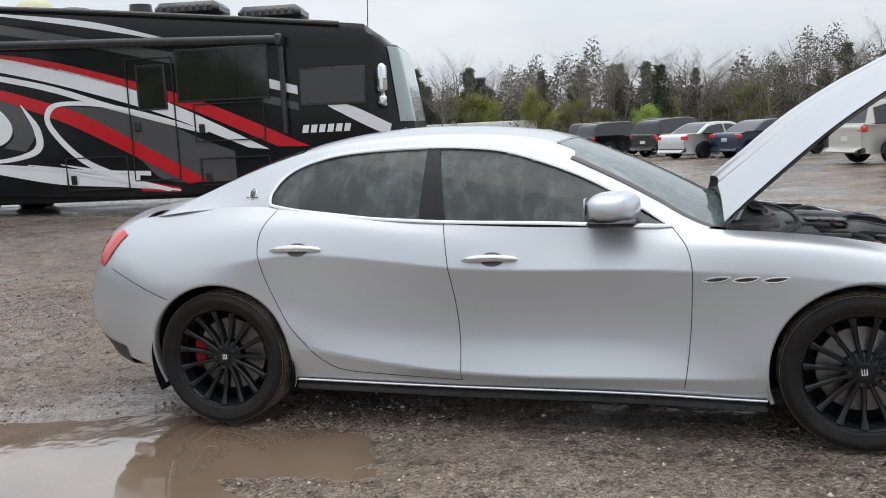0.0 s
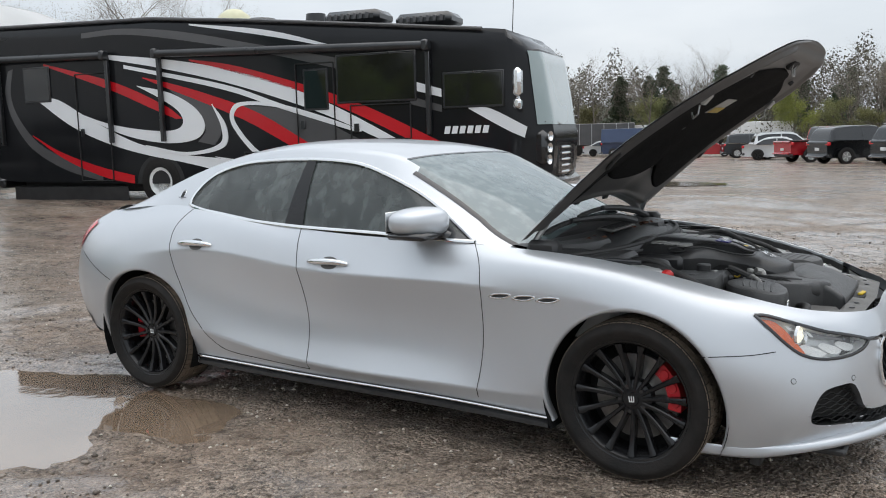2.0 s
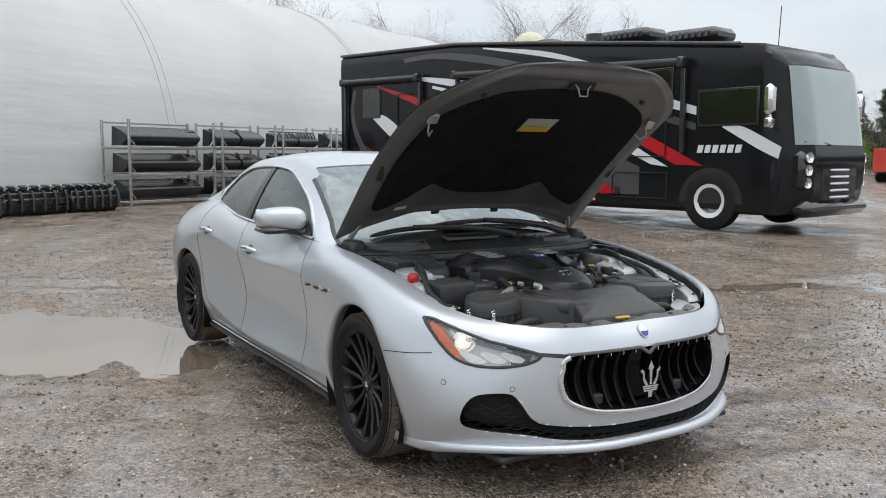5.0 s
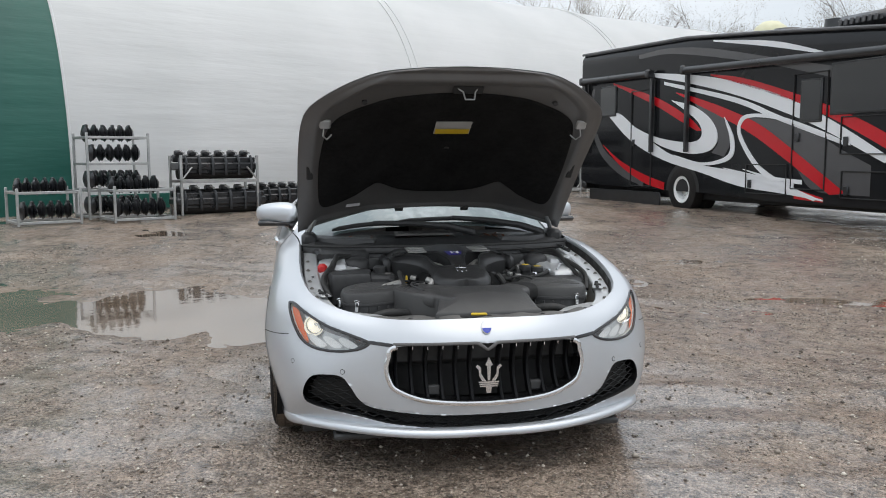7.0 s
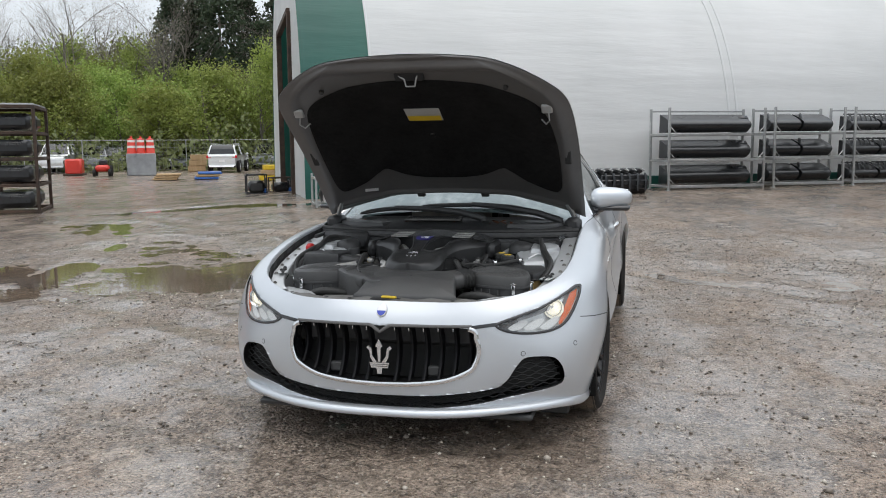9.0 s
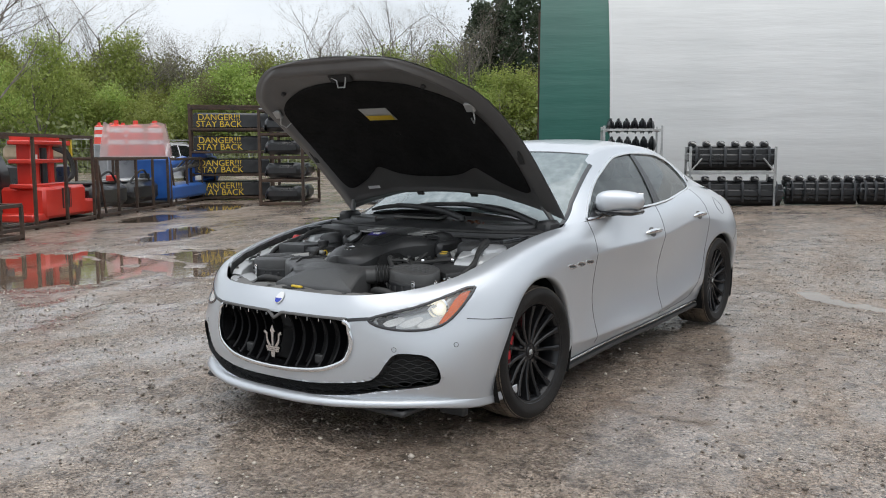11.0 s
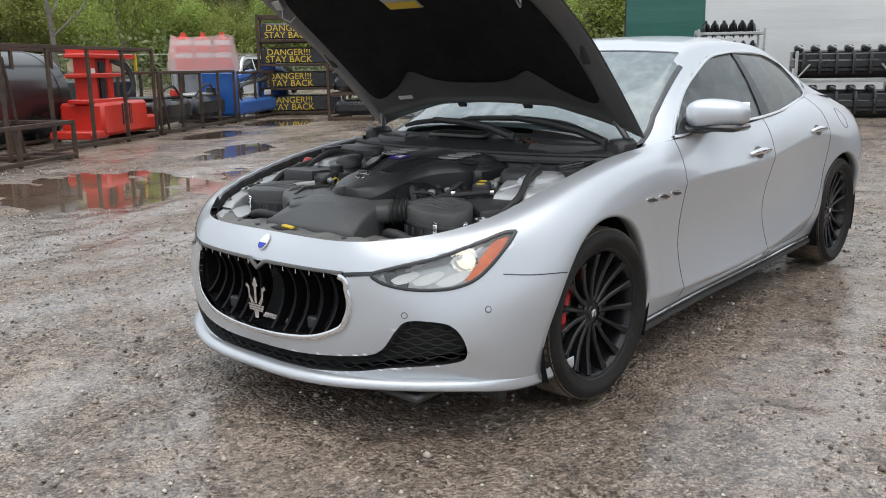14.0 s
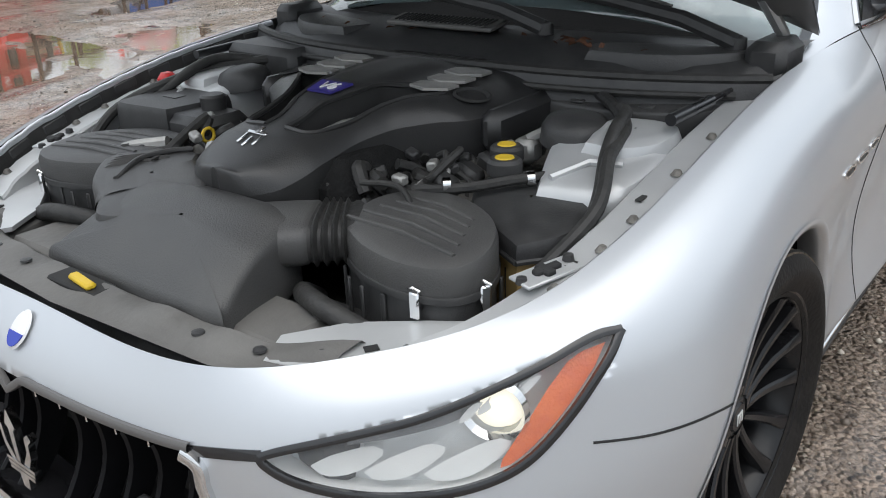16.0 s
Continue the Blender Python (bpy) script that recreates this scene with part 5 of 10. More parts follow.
for _x, _wd, _y in ((1.499, .245, .822), (-1.499, .285, .800)):
    for _side in (1, -1):
        _st = -3.0 if _x > 0 else 0.0
        _m = pose(_x, _y * _side, .338, 0, 0, _st) @ pose(0, 0, 0, -90 * _side, 0, 0) @ pose(0, 0, 0, 0, 0, 7 if _x > 0 else 2)
        _w = build_wheel("wheel", _m, _wd, .345)
        # caliper, on the leading side of the disc
        _c = Shape()
        _sp = .55 if _x > 0 else .36
        _arc = [(.150 * math.cos(a), .150 * math.sin(a)) for a in np.linspace(-_sp, _sp, 12)] + [(.205 * math.cos(a), .205 * math.sin(a)) for a in np.linspace(_sp, -_sp, 12)]
        _mc = Matrix.Rotation(radians(-22 * _side if _x > 0 else 158 * 1), 4, "Z") if _x > 0 else Matrix.Rotation(radians(180), 4, "Z")
        _mc = pose(0, 0, 0, 0, 0, -(7 if _x > 0 else 2)) @ _mc
        _c.prism(_arc, -.03, .046 if _x > 0 else .024, _mc)
        _cal = part("brake_caliper", _c, MAT["red_caliper"], _w, "red brake caliper")
        for _k in (-.35, 0, .35) if _x > 0 else ():
            part("caliper_pot", Shape().lathe([(0, .053), (.020, .052), (.024, .044)], 16, _mc @ pose(.177 * math.cos(_k), .177 * math.sin(_k), 0)), MAT["red_caliper"], _cal)

# floor pan, inner walls and cabin
part("floor_pan", Shape().box((0, 0, .24), (4.0, 1.2, .10), .02).box((-.05, 0, .26), (2.1, 1.66, .10), .02), MAT["liner"], car)
part("bulkhead", Shape().box((1.02, 0, .58), (.05, 1.5, .70), .01), MAT["liner"], car)
part("rear_bulkhead", Shape().box((-1.25, 0, .62), (.05, 1.5, .75), .01), MAT["liner"], car)
MAT["trim_dark"] = mat("dark_trim", (.012, .012, .013), (.03, .03, .03), .7, scale=12, bump=.2)
MAT["trim_pale"] = mat("pale_leather", (.18, .16, .14), (.26, .24, .21), .55, scale=8, bump=.2)
for _side in (1, -1):
    part("door_card", Shape().box((-.22, .795 * _side, .62), (1.95, .04, .72), .02), MAT["trim_dark"], car)
for _x, _ys in ((.05, (-.38, .38)), (-.82, (-.40, .40))):
    for _y in _ys:
        _st = part("seat", Shape().box((_x, _y, .52), (.50, .50, .18), .06), MAT["trim_pale"], car, "pale leather seat")
        part("backrest", Shape().box((0, 0, .30), (.15, .48, .62), .06, pose(_x - .25, _y, .56, 0, -14, 0)), MAT["trim_pale"], _st)
        part("headrest", Shape().box((0, 0, .70), (.10, .26, .17), .04, pose(_x - .25, _y, .56, 0, -14, 0)), MAT["trim_pale"], _st)
part("dashboard", Shape().box((.72, 0, .86), (.42, 1.45, .16), .06).box((.60, 0, .70), (.2, 1.45, .3), .05), MAT["trim_dark"], car)
part("steering_wheel", Shape().tube([(.42 + .06 * math.sin(a), .38 + .19 * math.cos(a), .90 + .18 * math.sin(a)) for a in np.linspace(0, 2 * math.pi, 28)], .016, 8), MAT["trim_dark"], car)
part("inner_mirror", Shape().box((.30, 0, 1.27), (.03, .24, .06), .015), MAT["trim_dark"], car)


# ---- the saloon: propped hood ----
HINGE_X, HINGE_Z, HOOD_TURN = .91, .945, 47.5
hood = new("hood")
hood.parent = car
hood.matrix_local = Matrix.Translation((HINGE_X, 0, HINGE_Z)) @ Matrix.Rotation(radians(-HOOD_TURN), 4, "Y") @ Matrix.Translation((-HINGE_X, 0, -HINGE_Z))
HOOD_EDGE_Y = [(.93, .80), (1.0, .80), (1.5, .80), (1.8, .792), (1.95, .777), (2.045, .745), (2.11, .695), (2.185, .615), (2.257, .51), (2.305, .40), (2.329, .25), (2.340, .12), (2.344, .0)]
HOOD_EDGE_Z = [(.93, .948), (1.0, .944), (1.5, .896), (1.8, .832), (2.0, .775), (2.1, .748), (2.22, .724), (2.32, .708), (2.344, .704)]
HOOD_CROWN = [(.93, .090), (1.2, .085), (1.5, .080), (1.85, .066), (2.1, .044), (2.26, .014), (2.344, .0)]


def hood_point(x, v, drop=0.0):
    """The closed hood at x, v from -1 to 1 across."""
    yh, ze, cr = (float(spline(k, x)) for k in (HOOD_EDGE_Y, HOOD_EDGE_Z, HOOD_CROWN))
    y = v * yh
    z = ze + cr * (1 - abs(v) ** 2.4) + .012 * math.exp(-((abs(y) - .36) / .10) ** 2) * (1 if x < 2.1 else max(0, (2.25 - x) / .15))
    rear = .25 * (1 - v * v)  * max(0, (1.25 - x) / .32)
    return (x + rear * .5, y, z - drop)


HOOD_XS = np.concatenate([np.linspace(.955, 2.0, 60), np.linspace(2.02, 2.295, 28), np.linspace(2.302, 2.3437, 18)])
HOOD_VS = np.concatenate([[-1, -.992], np.linspace(-.975, .975, 62), [.992, 1]])
PAD = [(2.17, 0), (2.145, .22), (2.08, .42), (2.0, .565), (1.88, .645), (1.62, .685), (1.36, .690), (1.20, .675), (1.17, .62), (1.24, .50), (1.31, .41), (1.34, .35), (1.29, .24), (1.265, .12), (1.26, 0)]


def edge_fade(x, v):
    """Distance in metres from the hood's edge."""
    yh = float(spline(HOOD_EDGE_Y, x))
    return min((1 - abs(v)) * yh, max(0, 2.344 - x) * 1.0 + .10 * (1 - v * v) * 0, (x - .955) + .0)


def build_hood():
    rows = [[hood_point(x, v) for v in HOOD_VS] for x in HOOD_XS]
    outer = part("hood_skin", Shape().grid(rows), MAT["paint"], hood, "silver painted outer skin", smooth="all")
    inn, vs = [], []
    poly = dense(PAD, 80)
    poly = poly + [(x, -y) for x, y in poly[::-1][1:-1]]
    gx, gv = [], []
    for x in HOOD_XS:
        row = []
        for v in HOOD_VS:
            e = edge_fade(x, v)
            d = .006 + .012 * float(smooth01(0, .02, e)) + .026 * float(smooth01(.035, .075, e)) - .012 * float(smooth01(.085, .12, e))
            row.append(hood_point(x, v * .999, d))
        inn.append(row)
    g = np.array(inn)
    c = (g[:-1, :-1] + g[1:, 1:] + g[1:, :-1] + g[:-1, 1:]) / 4
    pad = inside(poly, c[..., 0], c[..., 1])
    s, seen = Shape(), {}
    n = g.shape[1]
    s.v = [tuple(p) for p in g.reshape(-1, 3)]
    for i in range(g.shape[0] - 1):
        for j in range(n - 1):
            s.f.append([i * n + j, i * n + j + 1, (i + 1) * n + j + 1, (i + 1) * n + j])
    part("inner_panel", s, MAT["under"], hood, "dark grey stamped inner panel", smooth="all")
    # felt pad with a rolled edge
    ps = Shape()
    ring = np.array(dense(poly + poly[:1], 200))
    mid = np.array([1.66, 0.0])
    rows = []
    for k, (q, lift) in enumerate(((1.0, -.002), (.992, .010), (.97, .014), (.9, .014), (.7, .013), (.45, .012), (.2, .011), (.02, .011))):
        row = []
        for p in ring:
            xy = mid + (p - mid) * q
            yh = float(spline(HOOD_EDGE_Y, xy[0]))
            v = xy[1] / yh
            e = edge_fade(xy[0], v)
            d = .006 + .012 + .026 * float(smooth01(.035, .075, e)) - .012 * float(smooth01(.085, .12, e))
            bx, by, bz = hood_point(xy[0], v, d + lift)
            row.append((bx, by, bz))
        rows.append(row)
    ps.grid(rows)
    part("insulation_pad", ps, MAT["liner"], hood, "black felt insulation pad", smooth="all")

    def under(x, y, d=.05):
        return Vector(hood_point(x, y / float(spline(HOOD_EDGE_Y, x)), d))
    # warning label
    lab = Shape()
    q = [under(1.915, -.095, .0465), under(1.915, .095, .0465), under(1.80, .095, .0465), under(1.80, -.095, .0465)]
    lab.add(q + [p + Vector((0, 0, -.002)) for p in q], [(3, 2, 1, 0), (4, 5, 6, 7), (0, 1, 5, 4), (1, 2, 6, 5), (2, 3, 7, 6), (3, 0, 4, 7)])
    lb = part("label", lab, mat("label_foil", (.40, .40, .38), (.52, .52, .50), .4), hood, "pale foil label with a yellow band", smooth=False)
    q = [under(1.850, -.090, .0535), under(1.850, .090, .0535), under(1.806, .090, .0535), under(1.806, -.090, .0535)]
    part("label_band", Shape().add(q, [(3, 2, 1, 0)]), MAT["yellow"], lb, smooth=False)
    q = [under(1.17, -.52, .046), under(1.155, -.44, .046), (under(1.12, -.445, .046)), under(1.135, -.525, .046)]
    part("small_label", Shape().add(q, [(3, 2, 1, 0)]), MAT["badge_white"], hood, smooth=False)
    # striker loop and its pocket
    part("latch_pocket", Shape().box(tuple(under(2.20, .015, .036)), (.05, .15, .02), .006), MAT["seam"], hood)
    part("striker", Shape().tube([under(2.215, -.045, .035), under(2.19, -.01, .05), under(2.165, .0, .085), under(2.165, .045, .085), under(2.19, .05, .05), under(2.215, .062, .035)], .0045, 8), MAT["steel"], hood, "bent steel striker loop")
    for sg in (-1, 1):
        b = part("side_bracket", Shape().box(tuple(under(1.935, .665 * sg, .045)), (.055, .055, .018), .006), MAT["steel"], hood)
        part("side_hook", Shape().tube([under(1.90, .67 * sg, .05), under(1.87, .675 * sg, .08), under(1.84, .655 * sg, .085), under(1.85, .63 * sg, .06)], .004, 8), MAT["steel"], b)
        part("panel_hole", Shape().box(tuple(under(1.50, .735 * sg, .036)), (.10, .035, .012), .008), MAT["seam"], hood)
        part("rubber_stop", Shape().lathe([(0, -.02), (.012, -.018), (.014, 0)], 12, Matrix.Translation(under(2.10, .48 * sg, .03))), MAT["plastic"], hood)
        h = part("hinge_arm", Shape().tube([under(1.06, .70 * sg, .03), under(.98, .735 * sg, .05), Vector((.905, .752 * sg, .90))], [.016, .014, .012], 8), MAT["steel"], hood)
    for y in (-.2, .2):
        part("seal_clip", Shape().box(tuple(under(.965, y, .02)), (.03, .05, .02), .006), MAT["plastic"], hood)
    # gas struts
    for sg in (-1, 1):
        lo = Vector((1.12, .715 * sg, .90))
        hi = hood.matrix_local @ under(1.47, .695 * sg, .03)
        mid = lo.lerp(hi, .52)
        st = part("gas_strut", Shape().tube([mid, hi], .012, 10), MAT["black_paint"], car, "black gas strut holding the hood")
        part("strut_rod", Shape().tube([lo, mid], .0065, 8), MAT["black_gloss"], st)


build_hood()


# ---- the saloon: engine bay ----
bay = new("engine_bay")
bay.parent = car
bay.empty_display_size = .1
MAT["alloy"] = mat("cast_alloy", (.30, .30, .29), (.45, .44, .42), .5, .6, scale=25, bump=.3)
MAT["bay_paint"] = mat("dusty_silver_bay", (.46, .47, .48), (.60, .61, .61), .4, .35, scale=6, coat=.3)
MAT["bay_grey"] = mat("dusty_grey_plastic", (.10, .097, .092), (.17, .165, .155), .6, scale=7, bump=.2)
MAT["tank"] = mat("tan_translucent_tank", (.36, .24, .09), (.46, .33, .15), .45, scale=5)
MAT["rubber"] = mat("black_rubber_hose", (.016, .016, .016), (.04, .039, .037), .6, scale=30, bump=.3)
MAT["red_cap"] = mat("red_plastic_cap", (.5, .02, .02), (.6, .03, .03), .4)
MAT["cover"] = mat("satin_black_engine_cover", (.022, .022, .023), (.036, .036, .036), .36, scale=6, bump=.12, bscale=320)
MAT["lid"] = mat("dusty_moulded_plastic", (.044, .044, .045), (.072, .071, .069), .44, scale=7, bump=.2, bscale=280)
MAT["cast_dust"] = mat("dirty_cast_metal", (.10, .095, .088), (.24, .23, .21), .6, .4, scale=30, bump=.5, bscale=90)
MAT["leaf_litter"] = mat("brown_leaf_litter", (.10, .04, .02), (.2, .09, .05), .9)


def pillow(cx, cy, z0, z1, outline, top_in=.02, n=60, dome=.01, m=None):
    """A moulded cover: an outline round (cx, cy), drawn in and domed towards its top."""
    ring = np.array(curve_through(outline + outline[:1], n + 1)[:-1])
    mid = ring.mean(axis=0)
    rad = np.linalg.norm(ring - mid, axis=1).mean()
    rows = []
    for k, z in ((1.0, z0), (1.0, z0 + (z1 - z0) * .55), (1 - top_in * .25 / rad, z1 - .018), (1 - top_in * .6 / rad, z1 - .006), (1 - top_in / rad, z1), (.7, z1 + dome * .5), (.35, z1 + dome * .9), (.03, z1 + dome)):
        rows.append([(cx + mid[0] + (p[0] - mid[0]) * k, cy + mid[1] + (p[1] - mid[1]) * k, z) for p in ring])
    s = Shape().grid(rows, True)
    s.f.append(list(range(len(s.v) - n, len(s.v))))
    if m is not None:
        s.v = [tuple(m @ Vector(v)) for v in s.v]
    return s


def moulded(outline, z0, top, bevel=.012, n=64, crown=0.0):
    """A moulded box: straight walls on an outline, a bevelled shoulder and a top that follows top(x, y)."""
    ring = np.array(curve_through(outline + outline[:1], n + 1)[:-1])
    mid = ring.mean(axis=0)
    rad = np.linalg.norm(ring - mid, axis=1).mean()
    rows = []
    for k, dz in ((1.0, None), (1.0, -bevel), (1 - .3 * bevel / rad, -.3 * bevel), (1 - bevel / rad, 0.0), (.6, crown * .7), (.03, crown)):
        row = []
        for p in ring:
            x, y = mid + (p - mid) * k
            row.append((x, y, z0 if dz is None else top(x, y) + dz))
        rows.append(row)
    return Shape().grid(rows, True)


def flipped(outline, sg):
    return [(x, y * sg) for x, y in outline]


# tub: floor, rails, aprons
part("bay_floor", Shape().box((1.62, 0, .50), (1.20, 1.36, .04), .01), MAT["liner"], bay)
part("cross_beam", Shape().box((2.25, 0, .56), (.08, 1.2, .16), .02), MAT["plastic"], bay)
def fender_edge(x):
    return BODY[np.argmin(np.abs(BODY[:, -1, 0] - x) + np.where(BODY[:, -1, 0] > .9, 0, 9) + np.where(BODY[:, -1, 1] > .3, 0, 9)), -1]


RAIL_LINE = [(x, fender_edge(x)[1] - .056, fender_edge(x)[2] - .046) for x in np.linspace(2.12, 1.10, 46)]
for _sg in (1, -1):
    _fl, _gu, _ra = [], [], []
    for _x, _y, _z in RAIL_LINE:
        _e = fender_edge(_x)
        _fl.append([(_x, (_e[1] - a) * _sg, _e[2] - b) for a, b in ((.001, .002), (.006, .004), (.010, .010), (.0105, .018))])
        _gu.append([(_x, (_e[1] - a) * _sg, _e[2] - b) for a, b in ((.010, .014), (.013, .030), (.018, .052), (.026, .050))])
        _ra.append([(_x, (_y + a) * _sg, _z + b) for a, b in ((.034, -.022), (.033, -.004), (.029, .0), (-.034, .0), (-.040, -.005), (-.044, -.055))] + [(_x, (_y - .06) * _sg, .53)])
    part("fender_flange", Shape().grid(_fl), MAT["paint"], bay, "silver inner flange of the fender")
    _gap = part("edge_seal", Shape().grid(_gu), MAT["rubber"], bay, "black rubber gutter seal")
    _rail = part("apron_rail", Shape().grid(_ra), MAT["bay_paint"], bay, "dusty silver apron rail")
    for _k in range(8):
        _i = 6 + _k * 5
        _q, _d = Vector(_fl[_i][3]), Vector(_fl[min(_i + 3, 45)][3]) - Vector(_fl[_i - 3][3])
        part("seal_tab", Shape().box((0, 0, 0), (.070, .005, .024), .008, pose(_q.x, _q.y - .003 * _sg, _q.z - .012, 0, -math.degrees(math.asin(_d.z / _d.length)), math.degrees(math.atan2(_d.y, _d.x)))), MAT["plastic"], _gap)
    for _k in (3, 8, 13, 17, 24, 31):
        _x, _y, _z = RAIL_LINE[_k]
        part("fender_bolt", Shape().lathe([(0, .009), (.006, .009), (.0075, .006), (.011, .001), (.012, 0)], 10, pose(_x, (_y + .012) * _sg, _z)), MAT["cast_dust"], _rail)
    for _k in (11, 20):
        _x, _y, _z = RAIL_LINE[_k]
        part("rail_slot", Shape().box((_x, (_y - .008) * _sg, _z + .001), (.034, .012, .003), .001), MAT["seam"], _rail)
    # hood catch on the rail: a plate, a hooked slot and two studs
    _c = part("side_latch", Shape().box((0, 0, 0), (.105, .052, .006), .002, pose(1.915, .700 * _sg, .757, 0, 4, -20 * _sg)), MAT["bay_paint"], bay)
    part("latch_jaw", Shape().box((0, 0, 0), (.050, .016, .012), .003, pose(1.912, .700 * _sg, .762, 0, 4, -20 * _sg)).box((0, 0, 0), (.018, .036, .012), .003, pose(1.917, .700 * _sg, .762, 0, 4, -20 * _sg)), MAT["seam"], _c)
    part("latch_stud", Shape().lathe([(0, .012), (.008, .010), (.010, 0)], 10, pose(1.868, .712 * _sg, .764)).lathe([(0, .012), (.008, .010), (.010, 0)], 10, pose(1.958, .684 * _sg, .752)), MAT["plastic"], _c)
    # strut tower: a broad pressed housing, a black dome and a strap hose over it
    _tw = part("strut_tower", moulded(flipped([(1.70, .545), (1.60, .500), (1.50, .470), (1.40, .480), (1.36, .58), (1.37, .690), (1.48, .715), (1.66, .690)], _sg), .58, lambda x, y: .842 - .20 * max(0, x - 1.52), .030), MAT["bay_paint"], bay, "pressed silver strut tower housing")
    part("tower_step", moulded(flipped([(1.56, .560), (1.42, .540), (1.38, .62), (1.40, .690), (1.50, .700), (1.56, .64)], _sg), .80, lambda x, y: .870 - .10 * max(0, x - 1.45), .026), MAT["bay_paint"], _tw)
    part("tower_rib", Shape().tube([(1.67, .56 * _sg, .815), (1.60, .60 * _sg, .832), (1.585, .66 * _sg, .832)], .007, 6), MAT["bay_paint"], _tw)
    part("tower_cap", Shape().lathe([(0, .040), (.035, .038), (.060, .028), (.070, .012), (.072, -.02)], 28, pose(1.470, .500 * _sg, .842, -6 * _sg, 3, 0)), MAT["plastic"], _tw, "black domed tower cap")
    part("strap_hose", Shape().tube(curve_through([(1.39, .555 * _sg, .880), (1.46, .600 * _sg, .892), (1.53, .615 * _sg, .880), (1.60, .632 * _sg, .845), (1.68, .662 * _sg, .795), (1.76, .672 * _sg, .735)], 26), .0125, 10), MAT["rubber"], bay)
    # lamp carrier plates at the front corners
    part("lamp_carrier", Shape().prism([(2.262, .440), (2.195, .405), (2.105, .465), (2.035, .560), (1.985, .640), (2.035, .690), (2.105, .655), (2.180, .595), (2.238, .530)][::_sg], .676, .686, Matrix.Diagonal((1, _sg, 1, 1))), MAT["bay_paint"], bay, "silver lamp carrier plate")
    part("carrier_block", moulded(flipped([(2.19, .415), (2.08, .470), (2.03, .545), (2.07, .575), (2.15, .520), (2.22, .465)], _sg), .60, lambda x, y: .664, .008), MAT["bay_grey"], bay)
    part("carrier_hole", Shape().box((0, 0, 0), (.022, .016, .003), .001, pose(2.150, .548 * _sg, .6875, 0, 0, -35 * _sg)), MAT["seam"], bay)
# slam panel
_rows = []
for _y in np.linspace(-.53, .53, 45):
    _xo = float(np.interp(abs(_y), [0, .40, .53], [2.338, 2.318, 2.235]))
    _d = .004 * math.sin(_y * 40)
    _rows.append([(_xo, _y, .688), (_xo - .02, _y, .684), (_xo - .045, _y, .690 + _d), (_xo - .085, _y, .692 + _d), (_xo - .10, _y, .680), (_xo - .115, _y, .640), (_xo - .12, _y, .52)])
slam = part("slam_panel", Shape().grid(_rows), MAT["bay_grey"], bay, "dusty grey plastic slam panel")
for _y in (-.44, -.32, -.2, .2, .3, .42, .5):
    _xo = float(np.interp(abs(_y), [0, .40, .53], [2.338, 2.318, 2.235])) - .055
    part("push_clip", Shape().lathe([(0, .004), (.010, .003), (.011, 0)], 12, pose(_xo, _y, .690)), MAT["plastic"], slam)
part("latch_well", Shape().box((2.268, -.02, .687), (.05, .15, .016), .004), MAT["seam"], slam)
part("release_lever", Shape().box((0, 0, 0), (.020, .075, .012), .004, pose(2.275, -.005, .700, 0, 0, -8)), MAT["yellow"], slam, "yellow hood release lever")

# engine cover: a rounded nose, two open slots beside a raised middle, a broad rear
COVER_W = [(1.12, .20), (1.15, .27), (1.20, .315), (1.30, .335), (1.48, .335), (1.56, .300), (1.61, .235), (1.67, .175), (1.76, .150), (1.85, .150), (1.92, .132), (1.958, .090), (1.974, .045), (1.977, .012)]
SLOT = [(1.812, .030), (1.805, .092), (1.73, .120), (1.65, .136), (1.585, .172), (1.53, .215), (1.505, .17), (1.555, .085), (1.65, .058), (1.735, .034)]


def cover_z(x, y):
    w = float(spline(COVER_W, x))
    v = min(1, abs(y) / w)
    mid = .016 * math.exp(-(y / .085) ** 4) * float(smooth01(1.78, 1.70, x)) * float(smooth01(1.30, 1.38, x))
    return float(np.interp(x, [1.1, 1.3, 1.6, 1.85, 1.96], [.900, .908, .893, .848, .812])) + mid + .012 * (1 - v * v) - .035 * v ** 7


_xs = np.concatenate([np.linspace(1.12, 1.90, 100), np.linspace(1.905, 1.977, 22)])
_vs = np.linspace(-1, 1, 81)
_pts = np.array([[(x, v * float(spline(COVER_W, x)), cover_z(x, v * float(spline(COVER_W, x)))) for v in _vs] for x in _xs])
_cen = (_pts[:-1, :-1] + _pts[1:, 1:]) / 2
_open = inside(dense(SLOT + SLOT[:1], 60), _cen[..., 0], np.abs(_cen[..., 1]))
_s = Shape()
_s.v = [tuple(p) for p in _pts.reshape(-1, 3)]
_s.f = [[i * 81 + j, i * 81 + j + 1, (i + 1) * 81 + j + 1, (i + 1) * 81 + j] for i in range(len(_xs) - 1) for j in range(80) if not _open[i, j]]
_edge = [tuple(p) for p in _pts[:, 0]] + [tuple(p) for p in _pts[-1, 1:]] + [tuple(p) for p in _pts[::-1, -1][1:]]
_s.grid([_edge, [(x, y, z - .012) for x, y, z in _edge], [(1.5 + (x - 1.5) * .985, y * .97, z - .085) for x, y, z in _edge]])
cover = part("engine_cover", _s, MAT["cover"], bay, "dark grey engine cover with a V-shaped front", smooth="all")
